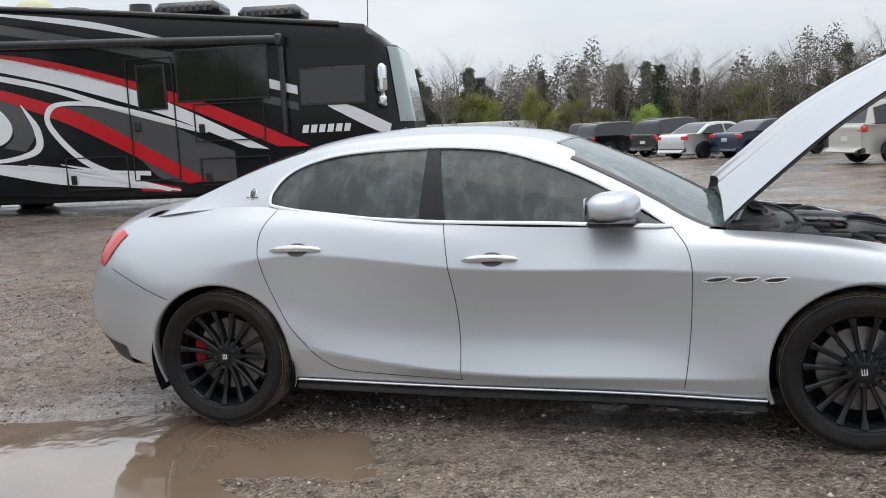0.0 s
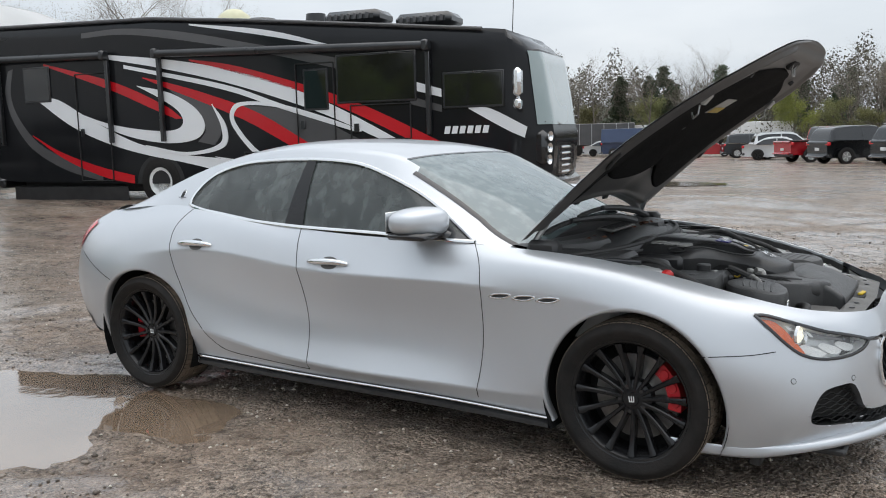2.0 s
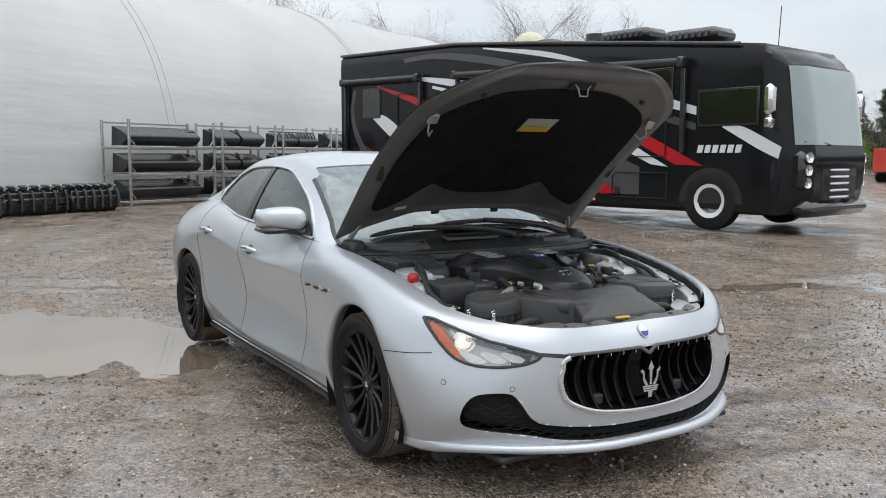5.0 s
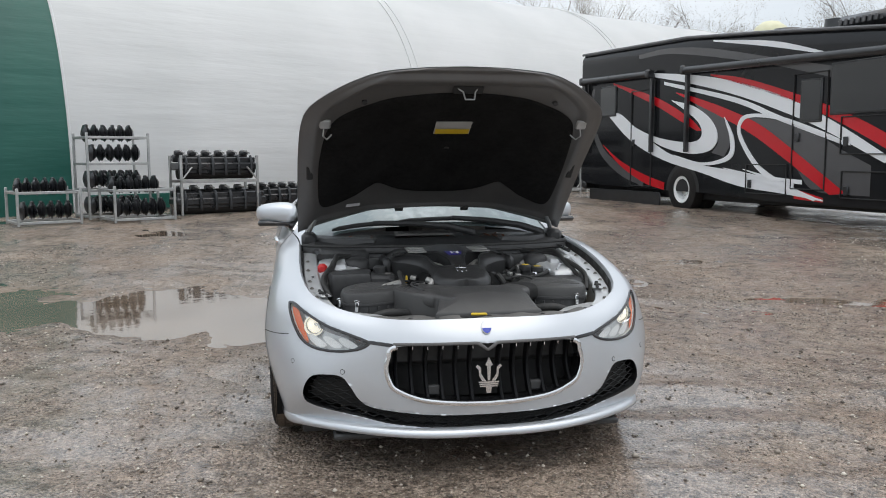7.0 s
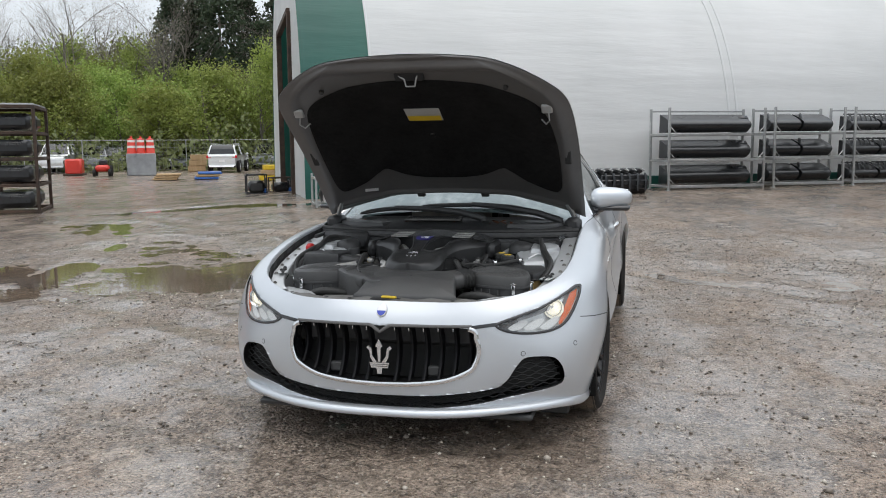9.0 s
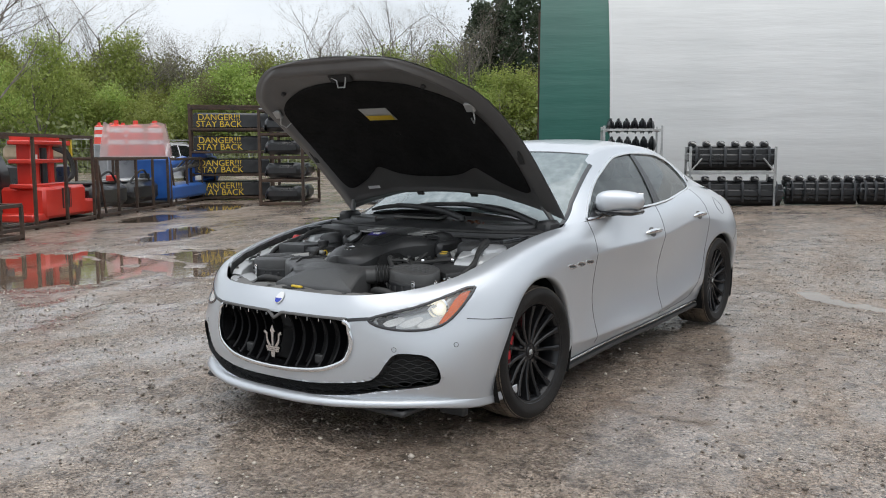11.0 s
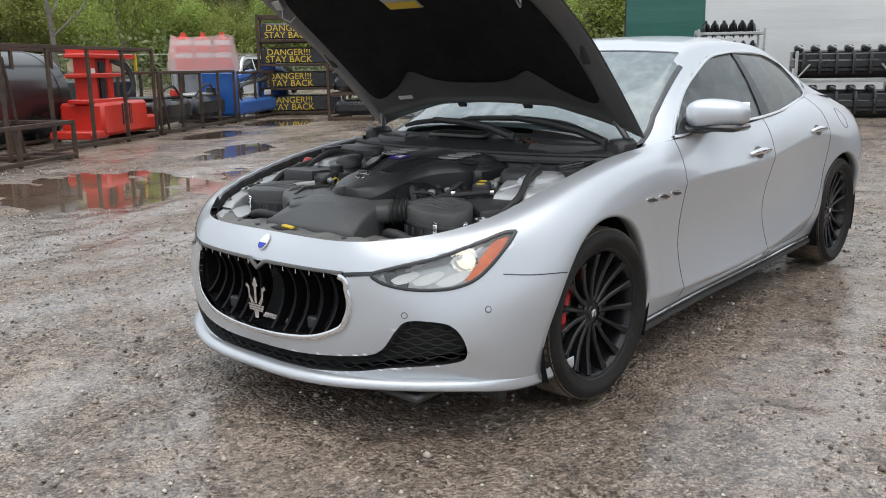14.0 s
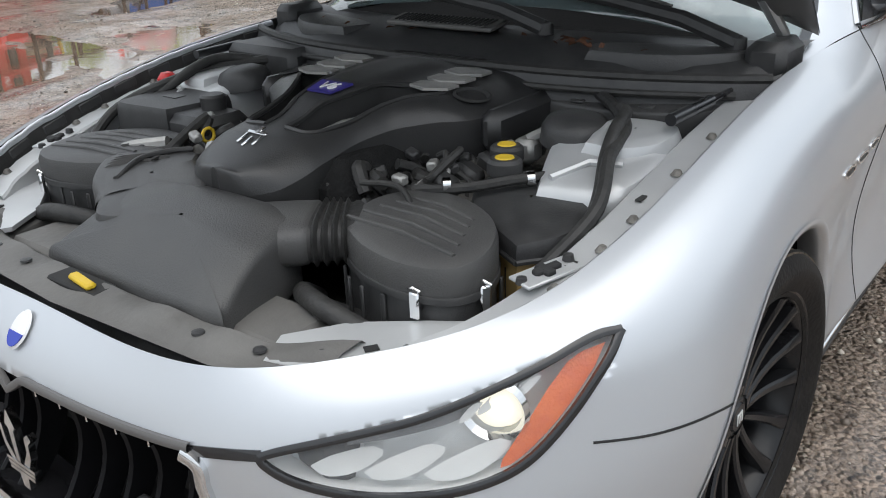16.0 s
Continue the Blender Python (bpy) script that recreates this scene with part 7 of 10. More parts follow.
def build_hall():
    hall = thing("storage_hall", hall_frame(), "long white fabric storage hall with a green end band", "storage hall")

    def skin(x0, x1, name, material, ribs=True):
        rows = []
        xs = np.linspace(x0, x1, max(4, int((x1 - x0) / 0.3)))
        for x in xs:
            row = []
            for t in np.linspace(0, 1, 72):
                y, z = hall_profile(t)
                sag = 0.05 * abs(math.sin(math.pi * (x - 1.9) / 4.9)) * math.sin(math.pi * t) if ribs else 0
                wr = 0.018 * math.sin(z * 7.5 + 2.0 * lattice(x * .5, z * .5, 5)) * min(1, max(0, (3.9 - z))) * abs(math.sin(math.pi * (x - 1.9) / 4.9)) * min(1, z) if ribs else 0
                cy, cz = y - HALL_W / 2, z
                k = 1 - (sag + wr) / max(1.0, math.hypot(cy, cz))
                row.append((x, HALL_W / 2 + cy * k, cz * k))
            rows.append(row)
        part(name, Shape().grid(rows), material, hall, smooth="all")
    skin(1.7, HALL_L, "wall_fabric", MAT["hall_white"])
    skin(0, 1.7, "end_band", MAT["hall_green"], False)
    # foot band
    part("foot_band", Shape().box((HALL_L / 2 + 1, -0.03, 0.30), (HALL_L - 2, 0.05, 0.34), 0.01), MAT["hall_green"], hall)
    # seams over the ribs
    for x in (1.7, 11.5, 21.3, 31.1):
        for dx in (-.12, .12) if x > 2 else (0,):
            pts = [hall_profile(t) for t in np.linspace(0.002, 0.6, 60)]
            s = Shape().ribbon([(x + dx, y - .012 if z < 1 else y, z + .012) for y, z in pts], [(0, -(HALL_W / 2 - y), z + .3) for y, z in pts], 0.06, 0.012)
            part("rib_seam", s, MAT["hall_white"], hall)
    # end wall with a tall doorway
    s = Shape()
    n = 60
    door0, door1, doorh = 3.6, 8.6, 5.0
    for k in range(n):
        ts = (k / n, (k + 1) / n)
        (y0, z0), (y1, z1) = hall_profile(ts[0]), hall_profile(ts[1])
        lo0 = doorh if door0 < y0 < door1 else 0
        lo1 = doorh if door0 < y1 < door1 else 0
        lo = max(lo0, lo1)
        s.add([(0.02, y0, lo), (0.02, y1, lo), (0.02, y1, max(z1, lo)), (0.02, y0, max(z0, lo))], [(0, 1, 2, 3)])
    part("end_wall", s, MAT["hall_white"], hall, smooth=False)
    fr = Shape()
    for y in (door0, door1):
        fr.box((0.0, y, doorh / 2), (0.16, 0.16, doorh), 0.01)
    fr.box((0.0, (door0 + door1) / 2, doorh), (0.16, door1 - door0, 0.16), 0.01)
    part("door_frame", fr, MAT["rust"], hall)
    # added near-black sheet in place of the unlit interior behind the opening
    part("doorway_shade", Shape().box((.30, (door0 + door1) / 2, doorh / 2), (.05, door1 - door0 - .1, doorh - .1), .01), MAT["liner"], hall, "near-black sheet standing in for the dark inside of the doorway")
    lad = Shape()
    for y in (door0 + .5, door0 + .9):
        lad.box((0.1, y, 2.2), (0.05, 0.05, 4.4))
    for z in np.arange(.3, 4.3, .32):
        lad.box((0.1, door0 + .7, z), (0.03, .4, .03))
    part("ladder", lad, MAT["black_paint"], hall)
    # trusses inside, floor in shade
    for x in np.arange(1.9, HALL_L, 4.9):
        part("hoop", Shape().tube([(x, HALL_W / 2 + (hall_profile(t)[0] - HALL_W / 2) * .985, hall_profile(t)[1] * .985) for t in np.linspace(0, 1, 36)], 0.05, 6), MAT["steel"], hall)
    return hall


build_hall()

# ---- motorhome ----
RV = pose(-15.83, 6.92, 0.20, 0, 0, 9.3)
rv = thing("motorhome", RV, "black motorhome with white, red and grey swoosh graphics", "motorhome")
RV_W, RV_L = 2.55, 12.5


def rv_roof(x):
    return float(np.interp(x, [0, 4.5, 6.9, 9.4, 11.5, 12.0, 12.3, 12.5], [3.88, 3.76, 3.55, 3.30, 3.08, 3.02, 2.92, 2.70]))


def rv_front(z):
    """How far forward the cab reaches at a height."""
    return float(np.interp(z, [.25, .55, 1.2, 1.45, 2.6, 2.85, 3.02], [12.45, 12.62, 12.66, 12.62, 12.42, 12.30, 12.0]))


def rv_body():
    s = Shape()
    rows = []
    zs_n = 22
    for x in np.concatenate([np.linspace(0, 11.9, 40), np.linspace(11.95, 12.66, 16)]):
        low = float(np.interp(x, [0, .4, 3.7, 5.4, 7.5, 11.0, 12.4, 12.66], [.60, .50, .46, .44, .36, .36, .30, .5]))
        row = []
        top = rv_roof(min(x, 12.5))
        for side in (0, 1):
            for k in range(zs_n):
                t = k / (zs_n - 1) if side == 0 else 1 - k / (zs_n - 1)
                z = low + (top - low) * t
                xx = x if x <= 11.9 else 11.9 + (x - 11.9) / .76 * (rv_front(z) - 11.9)
                near = max(0.0, (x - 11.9) / .76)
                curve = 0.42 * near ** 2.2
                corner = 0.10 * max(0, (t - .93) / .07) ** 2
                y = curve + corner
                row.append((xx, y if side == 0 else RV_W - y, z))
        rows.append(row)
    o = len(s.v)
    s.grid(rows, True)
    n = zs_n * 2
    s.f.append([o + k for k in range(n)])
    e = o + (len(rows) - 1) * n
    for k in range(zs_n - 1):
        s.f.append([e + k, e + k + 1, e + n - 2 - k, e + n - 1 - k])
    return s


part("body_shell", rv_body(), MAT["black_gloss_rv"], rv, smooth=True)


def decal(poly, material, layer, name="stripe", n=0):
    pl = [tuple(p) for p in curve_through(poly + poly[:1], n)][:-1] if n else poly
    s = Shape()
    s.prism([(x, z) for x, z in pl], 0, 0.002 + 0.003 * layer, Matrix(((1, 0, 0, 0), (0, 0, -1, 0.001), (0, 1, 0, 0), (0, 0, 0, 1))))
    return part(name, s, material, rv, smooth=False)


def swoosh(top, bottom, material, layer, n=40):
    """A band between an upper and a lower edge."""
    a, b = curve_through(top, n), curve_through(bottom, n)
    s = Shape()
    h = 0.001 + 0.003 * layer
    s.grid([[(p[0], 0.001, p[1]), (p[0], -h, p[1]), (q[0], -h, q[1]), (q[0], 0.001, q[1])] for p, q in zip(a, b)])
    return part("stripe", s, material, rv, smooth=False)


W_, R_, G_ = MAT["rv_white"], MAT["rv_red"], MAT["rv_grey"]
swoosh([(2.7, 3.57), (3.83, 3.59), (5.26, 3.43), (7.19, 3.04), (8.7, 2.73)], [(2.7, 3.47), (3.82, 3.47), (5.24, 3.27), (7.18, 2.90), (8.69, 2.54)], G_, 1)
swoosh([(5.45, 3.57), (7.21, 3.33), (8.59, 2.97)], [(5.45, 3.54), (7.12, 3.24), (8.5, 2.95)], W_, 1)
swoosh([(2.67, 3.17), (4.84, 2.92), (6.29, 2.65), (7.65, 2.26), (8.78, 1.79), (10.2, 1.06)], [(2.67, 3.12), (3.77, 2.93), (4.73, 2.75), (6.1, 2.44), (7.31, 2.09), (8.45, 1.70), (9.85, 1.10)], W_, 2)
swoosh([(5.4, 2.89), (6.47, 2.71), (7.99, 2.28), (9.26, 1.84), (10.9, 1.08)], [(5.4, 2.86), (6.47, 2.58), (7.9, 2.16), (9.02, 1.72), (10.35, 1.10)], R_, 2)
swoosh([(4.23, 2.6), (4.9, 2.45), (5.9, 2.17), (6.94, 1.80), (7.95, 1.25), (9.1, .58)], [(4.23, 2.58), (4.89, 2.33), (5.71, 2.03), (6.67, 1.65), (7.55, 1.20), (8.75, .54)], R_, 4)
swoosh([(3.76, 2.87), (6.18, 2.37), (7.47, 1.95), (9.16, 1.40)], [(3.76, 2.80), (6.13, 2.28), (7.42, 1.87), (9.08, 1.37)], W_, 3)
swoosh([(1.59, 3.01), (3.43, 2.55), (4.67, 2.05), (5.15, 1.75)], [(1.59, 2.97), (3.32, 2.40), (4.38, 1.98), (5.0, 1.74)], R_, 2)
# hook
swoosh([(4.07, 2.44), (4.88, 2.26), (5.47, 1.95), (5.69, 1.60), (5.45, 1.33), (4.7, 1.27), (3.64, 1.46), (2.5, 1.92), (1.89, 2.25)],
       [(4.07, 2.43), (4.6, 2.18), (5.04, 1.92), (5.17, 1.68), (4.97, 1.53), (4.34, 1.53), (3.25, 1.70), (2.19, 2.05), (1.88, 2.24)], W_, 5, 70)
swoosh([(1.41, 2.21), (1.89, 2.25), (2.84, 1.77), (3.92, 1.30), (5.0, 1.06), (6.3, .86), (7.6, .62), (8.6, .45)], [(1.41, 2.2), (2.2, 1.70), (3.0, 1.36), (4.0, 1.08), (5.2, .86), (6.4, .62), (7.6, .52), (8.6, .42)], W_, 3, 60)
for _k, (_x, _z, _e) in enumerate(((5.2, 1.02, 7.7), (5.9, .98, 7.9), (6.5, .96, 8.1))):
    swoosh([(_x, _z), ((_x + _e) / 2, _z - .13), (_e, .66 + .06 * _k)], [(_x, _z - .012), ((_x + _e) / 2, _z - .19), (_e, .58 + .06 * _k)], W_, 6, 16)
swoosh([(5.9, 2.0), (6.2, 1.55), (6.1, 1.15), (5.2, 1.02), (4.2, 1.2)], [(5.88, 2.0), (6.08, 1.55), (6.0, 1.22), (5.2, 1.08), (4.2, 1.24)], W_, 6, 40)
swoosh([(4.9, 2.32), (5.9, 1.95), (6.08, 1.5), (5.9, 1.2)], [(4.9, 2.3), (5.55, 1.85), (5.7, 1.5), (5.5, 1.28)], G_, 2, 30)
swoosh([(6.6, 1.95), (7.46, 1.86), (8.4, 1.58), (9.0, 1.30), (9.6, 1.05)], [(6.55, 1.85), (7.2, 1.5), (7.9, 1.0), (8.4, .60), (9.6, .55)], G_, 1, 40)
swoosh([(9.16, 1.41), (8.45, 1.66), (7.47, 1.94), (6.69, 2.02), (6.36, 1.92), (6.34, 1.58), (6.85, 1.0), (7.6, .62), (8.4, .42)], [(9.16, 1.38), (8.45, 1.60), (7.47, 1.87), (6.72, 1.95), (6.44, 1.86), (6.43, 1.60), (6.93, 1.06), (7.7, .70), (8.5, .46)], W_, 7, 60)
swoosh([(1.12, 1.51), (1.88, 1.14), (2.9, .82), (3.85, .62)], [(1.12, 1.49), (1.98, .98), (3.01, .60), (3.84, .45)], R_, 2)
swoosh([(.55, 2.9), (.42, 2.4), (.60, 1.8), (1.1, 1.2), (2.0, .75), (3.0, .5)], [(.70, 2.95), (.58, 2.4), (.75, 1.9), (1.25, 1.35), (2.1, .95), (3.0, .62)], G_, 1, 40)
swoosh([(7.9, .62), (8.6, .48)], [(7.9, .44), (8.6, .40)], R_, 2, 4)
swoosh([(10.15, 2.26), (10.75, 2.08)], [(10.15, 2.10), (10.75, 1.94)], W_, 3, 6)
swoosh([(10.15, 1.98), (10.75, 1.80)], [(10.15, 1.84), (10.75, 1.68)], G_, 3, 6)
swoosh([(11.25, 1.74), (11.62, 1.72), (12.3, 1.38)], [(11.25, 1.72), (11.9, 1.36), (12.25, 1.2)], W_, 3, 12)
# maker's name as plain slanted bars
_s = Shape()
for _k in range(6):
    _x = 10.78 + .142 * _k
    part("name_bar", Shape().prism([(_x, 1.30), (_x + .10, 1.30), (_x + .13, 1.43), (_x + .03, 1.43)], 0, .012, Matrix(((1, 0, 0, 0), (0, 0, -1, 0.001), (0, 1, 0, 0), (0, 0, 0, 1)))), W_, rv, "slanted white bar", smooth=False)


def rv_pane(x0, x1, z0, z1, name, r=.06):
    s = Shape().box(((x0 + x1) / 2, -.012, (z0 + z1) / 2), (x1 - x0, .034, z1 - z0), .012)
    fr = part(name, s, MAT["black_paint"], rv)
    part("pane", Shape().box(((x0 + x1) / 2, -.030, (z0 + z1) / 2), (x1 - x0 - .07, .008, z1 - z0 - .07), .003), MAT["dark_glass"], fr)


rv_pane(8.68, 10.28, 1.90, 2.78, "window")
rv_pane(10.78, 11.9, 1.74, 2.36, "window")
rv_pane(7.98, 8.50, 1.80, 2.56, "door_window")
rv_pane(1.0, 1.75, 2.2, 2.95, "window")
for _x0, _x1, _z0, _z1, _n in ((7.82, 8.62, .62, 2.66, "entry_door"), (2.45, 3.30, .52, 2.74, "garage_door"), (8.95, 10.15, 1.24, 1.86, "hatch"), (6.6, 7.7, .5, 1.05, "hatch"), (9.0, 10.2, .5, .95, "hatch")):
    _s = Shape()
    for _a, _b, _c, _d in ((_x0, _x1, _z1, _z1), (_x0, _x1, _z0, _z0), (_x0, _x0, _z0, _z1), (_x1, _x1, _z0, _z1)):
        _s.box(((_a + _b) / 2, -.010, (_c + _d) / 2), (max(.018, _b - _a), .045, max(.018, _d - _c)), .004)
    _o = part(_n, _s, MAT["seam"], rv)
    part("lock", Shape().box((_x0 + .12, -.03, (_z0 + _z1) / 2 - .1), (.10, .03, .16), .01), MAT["black_paint"], _o)
# awnings
for _a, _b, _z0, _z1 in ((.32, 3.38, 3.14, 3.07), (4.71, 10.53, 3.03, 2.83)):
    part("awning_roll", Shape().tube([(_a - .06, -.17, _z0), (_b + .06, -.17, _z1)], .075, 12), MAT["black_paint"], rv)
    for _x, _z in ((_a, _z0), (_b, _z1)):
        _o = part("awning_arm", Shape().box((_x, -.075, (_z + 1.3) / 2), (.085, .09, _z - 1.3), .012), MAT["black_paint"], rv)
        part("arm_head", Shape().box((_x, -.15, _z), (.13, .2, .19), .03), MAT["black_paint"], _o)
# roof gear
for _x, _l in ((8.75, 1.15), (10.2, 1.1)):
    _z = rv_roof(_x)
    _o = part("air_conditioner", Shape().box((_x, .85, _z + .14), (_l, .75, .26), .09), MAT["black_paint"], rv, "low black rooftop air conditioner")
    for _k in range(7):
        part("vent_fin", Shape().box((_x - _l / 2 + .16 + _k * .13, .46, _z + .15), (.07, .03, .12), .01), MAT["rv_grey"], _o)
part("roof_vent", Shape().lathe([(.0, .24), (.19, .22), (.21, .02), (.21, -.02)], 20, pose(7.78, .9, rv_roof(7.78))), MAT["black_paint"], rv)
part("roof_vent", Shape().lathe([(.0, .12), (.26, .10), (.33, .02), (.33, -.02)], 20, pose(6.55, .9, rv_roof(6.55))), MAT["black_paint"], rv)
part("antenna_dome", Shape().lathe([(.0, .34), (.16, .31), (.31, .2), (.38, .05), (.38, -.02)], 24, pose(5.6, 1.3, rv_roof(5.6))), mat("cream_dome", (.62, .60, .40), (.72, .70, .5), .5), rv)
part("aerial", Shape().tube([(11.9, .5, rv_roof(11.9) - .05), (11.93, .5, rv_roof(11.9) + .62)], .008, 6), MAT["black_paint"], rv)
part("roof_edge", Shape().tube([(x, .02, rv_roof(x) - .02) for x in (0, 2.8, 4.5, 6.9, 9.4, 11.5)], .035, 8), MAT["rv_grey"], rv)
# wheels
RV_TYRE = [(.30, -.13), (.44, -.135), (.485, -.11), (.49, 0), (.485, .11), (.44, .135), (.30, .13)]
RV_RIM = [(.0, .05), (.08, .05), (.10, .0), (.19, -.02), (.215, .10), (.29, .12), (.30, .0)]
for _x, _y, _n in ((4.52, .10, 2), (11.05, .10, 1), (4.52, RV_W - .1, 1), (11.05, RV_W - .1, 1)):
    _m = pose(_x, _y, .49, 90 if _y < 1 else -90, 0, 0)
    _o = part("wheel", Shape().lathe(RV_TYRE, 40, _m), MAT["tyre"], rv)
    # pale silver replaces the bright reflections of a chromed rim
    part("rim", Shape().lathe(RV_RIM, 32, _m), MAT["silver"], _o, "truck rim with its polished gleam put into a pale colour")
    for _k in range(8):
        _a = 2 * math.pi * _k / 8
        part("lug_nut", Shape().lathe([(0, .05), (.018, .045), (.018, .0)], 8, _m @ pose(.135 * math.cos(_a), .135 * math.sin(_a), -.005)), MAT["chrome"], _o)
    if _n == 2:  # twin tyre behind
        part("wheel", Shape().lathe(RV_TYRE, 40, pose(_x + .02, _y + .34, .49, 90, 0, 0)), MAT["tyre"], rv)
    # flat dark half-disc stands in for the shaded hollow of the arch
    part("wheel_well_shade", Shape().prism([(_x + .6 * math.cos(a), .45 + .6 * math.sin(a)) for a in np.linspace(0, math.pi, 30)], 0, .004, Matrix(((1, 0, 0, 0), (0, 0, -1, 0.0 if _y < 1 else RV_W + .004), (0, 1, 0, 0), (0, 0, 0, 1)))), MAT["seam"], rv, smooth=False)
part("underbody", Shape().box((6.3, RV_W / 2, .45), (11.6, 2.1, .35), .05), MAT["seam"], rv)
part("rear_skirt", Shape().box((2.0, .06, .24), (3.2, .04, .3), .01), MAT["black_paint"], rv)
part("rear_bumper", Shape().box((-.1, RV_W / 2, .45), (.22, 2.3, .2), .04), MAT["black_paint"], rv)
# the pale teal base stands in for sky mirrored in the cab glass
MAT["rv_screen"] = mat("sky_toned_screen", (.20, .27, .27), (.30, .36, .36), .05, scale=.8, coat=1.0, rvar=.02)
# cab front: windscreen, lamps, grille, mirror
_s = Shape()
_rows = []
for _z in np.linspace(1.42, 2.66, 14):
    _row = []
    for _t in np.linspace(0, 1, 24):
        _a = (_t - .5) * 2
        _n = 1.0 if abs(_a) < .6 else 1.0 - .30 * (abs(_a) - .6) / .4
        _y = (.42 + (RV_W / 2 - .42) * (1 - abs(_a) / .6) if abs(_a) < .6 else .42 * _n ** 2.2) - (.012 if abs(_a) > .6 else 0)
        _row.append((11.9 + _n * (rv_front(_z) - 11.9) + .014, _y if _a < 0 else RV_W - _y, _z))
    _rows.append(_row)
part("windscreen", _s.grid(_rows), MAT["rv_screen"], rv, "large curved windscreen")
for _y in (.30, RV_W - .30):
    _o = part("headlamp", Shape().box((12.44, _y, 1.02), (.26, .26, .62), .08), MAT["black_gloss"], rv)
    for _k in range(3):
        part("lamp_bowl", Shape().lathe([(0, .02), (.05, .0), (.085, .05)], 16, pose(12.575 - .01 * _k, _y, 1.22 - .2 * _k, 0, 90, -18 if _y < 1 else 18)), MAT["chrome"], _o)
_g = part("grille", Shape().box((12.60, RV_W / 2, .80), (.10, 1.25, .58), .05), MAT["black_gloss"], rv)
for _k in range(5):
    part("grille_bar", Shape().tube([(12.655 - .10 * abs(a) ** 2, RV_W / 2 + a * .66, .58 + .11 * _k) for a in np.linspace(-1, 1, 11)], .024, 8), MAT["chrome"], _g)
part("front_bumper", Shape().box((12.5, RV_W / 2, .40), (.34, 2.2, .26), .1), MAT["black_gloss"], rv)
for _y, _sg in ((-.28, -1), (RV_W + .28, 1)):
    _o = part("mirror", Shape().box((12.22, _y, 2.12), (.15, .20, .46), .05), MAT["chrome"], rv, "tall chrome mirror head")
    part("mirror_arm", Shape().tube([(12.22, _y, 1.88), (12.25, _y - .02 * _sg, 1.70), (12.2, 0.05 if _y < 0 else RV_W - .05, 1.66)], .03, 8), MAT["chrome"], _o)
    part("wide_mirror", Shape().box((12.22, _y, 1.77), (.13, .17, .17), .04), MAT["chrome"], _o)
part("wiper", Shape().tube([(12.64, .9, 1.42), (12.60, .5, 1.50), (12.52, .28, 1.46)], .014, 6), MAT["black_paint"], rv)


# ---- racks and machines along the hall ----
HALL_M = hall_frame()


def hall_place(s, off, turn=0.0):
    """A pose s metres along the hall's wall and off metres out from it; local x runs along the wall, local y away from it."""
    x = HALL_CORNER[0] + s * HALL_AXIS[0] + off * HALL_OUT[0]
    y = HALL_CORNER[1] + s * HALL_AXIS[1] + off * HALL_OUT[1]
    a = math.degrees(math.atan2(-HALL_AXIS[1], -HALL_AXIS[0]))
    return pose(x, y, float(lie(x, y)) - .01, 0, 0, a + turn)


def bucket(length, depth=.62, high=.52, ribs=0):
    """A curved black loader bucket or fender shell, open to the front."""
    s = Shape()
    prof = [(depth * math.sin(math.pi * t) * .55 + depth * .45 * (1 - t), high * t) for t in np.linspace(0, 1, 14)]
    rows = []
    for x in np.linspace(-length / 2, length / 2, 5):
        rows.append([(x, y, z + .02) for y, z in prof] + [(x, y - .025, z + .02) for y, z in prof[::-1]])
    s.grid(rows, True)
    for sg in (-1, 1):
        pl = [(y, z + .02) for y, z in prof] + [(-.02, high + .02), (-.05, .02)]
        s.prism(pl, 0, .02, Matrix(((0, 0, 1, sg * length / 2 - .01), (1, 0, 0, 0), (0, 1, 0, 0), (0, 0, 0, 1))))
    for k in range(ribs):
        x = -length / 2 + length * (k + .5) / ribs
        s.tube([(x, .05, .03), (x, depth * .5, .10), (x, depth * .58, high * .55), (x, depth * .3, high)], .022, 6)
    return s


def stack_rack(m, width, tiers, pitch, depth, content, label, group, cover=MAT["black_paint"], seed=1):
    r = thing("storage_rack", m, label, "storage rack", group)
    rnd = random.Random(seed)
    top = tiers * pitch + .12
    for x in (-width / 2, width / 2):
        for y in (-depth / 2, depth / 2):
            p = part("post", Shape().box((x, y, top / 2), (.055, .055, top), .006), MAT["steel"], r)
            part("foot", Shape().box((x, y, .012), (.11, .11, .024), .004), MAT["steel"], p)
    for k in range(tiers):
        z = .10 + k * pitch
        for y in (-depth / 2, depth / 2):
            part("beam", Shape().box((0, y, z), (width, .05, .07), .006), MAT["steel"], r)
        for x in (-width / 2, width / 2):
            part("side_beam", Shape().box((x, 0, z), (.045, depth, .05), .006), MAT["steel"], r)
            for sg in (-1, 1):
                part("brace", Shape().tube([(x, depth / 2 + .01, z + .22), (x + (.17 if x < 0 else -.17), depth / 2 + .01, z + .04)], .013, 6), MAT["steel"], r)
                break
    part("top_rail", Shape().box((0, -depth / 2, top - .06), (width, .04, .04), .005), MAT["steel"], r)
    for k in range(tiers):
        z = .135 + k * pitch
        content(m @ pose(0, 0, z), width, depth, pitch, rnd)
    return r


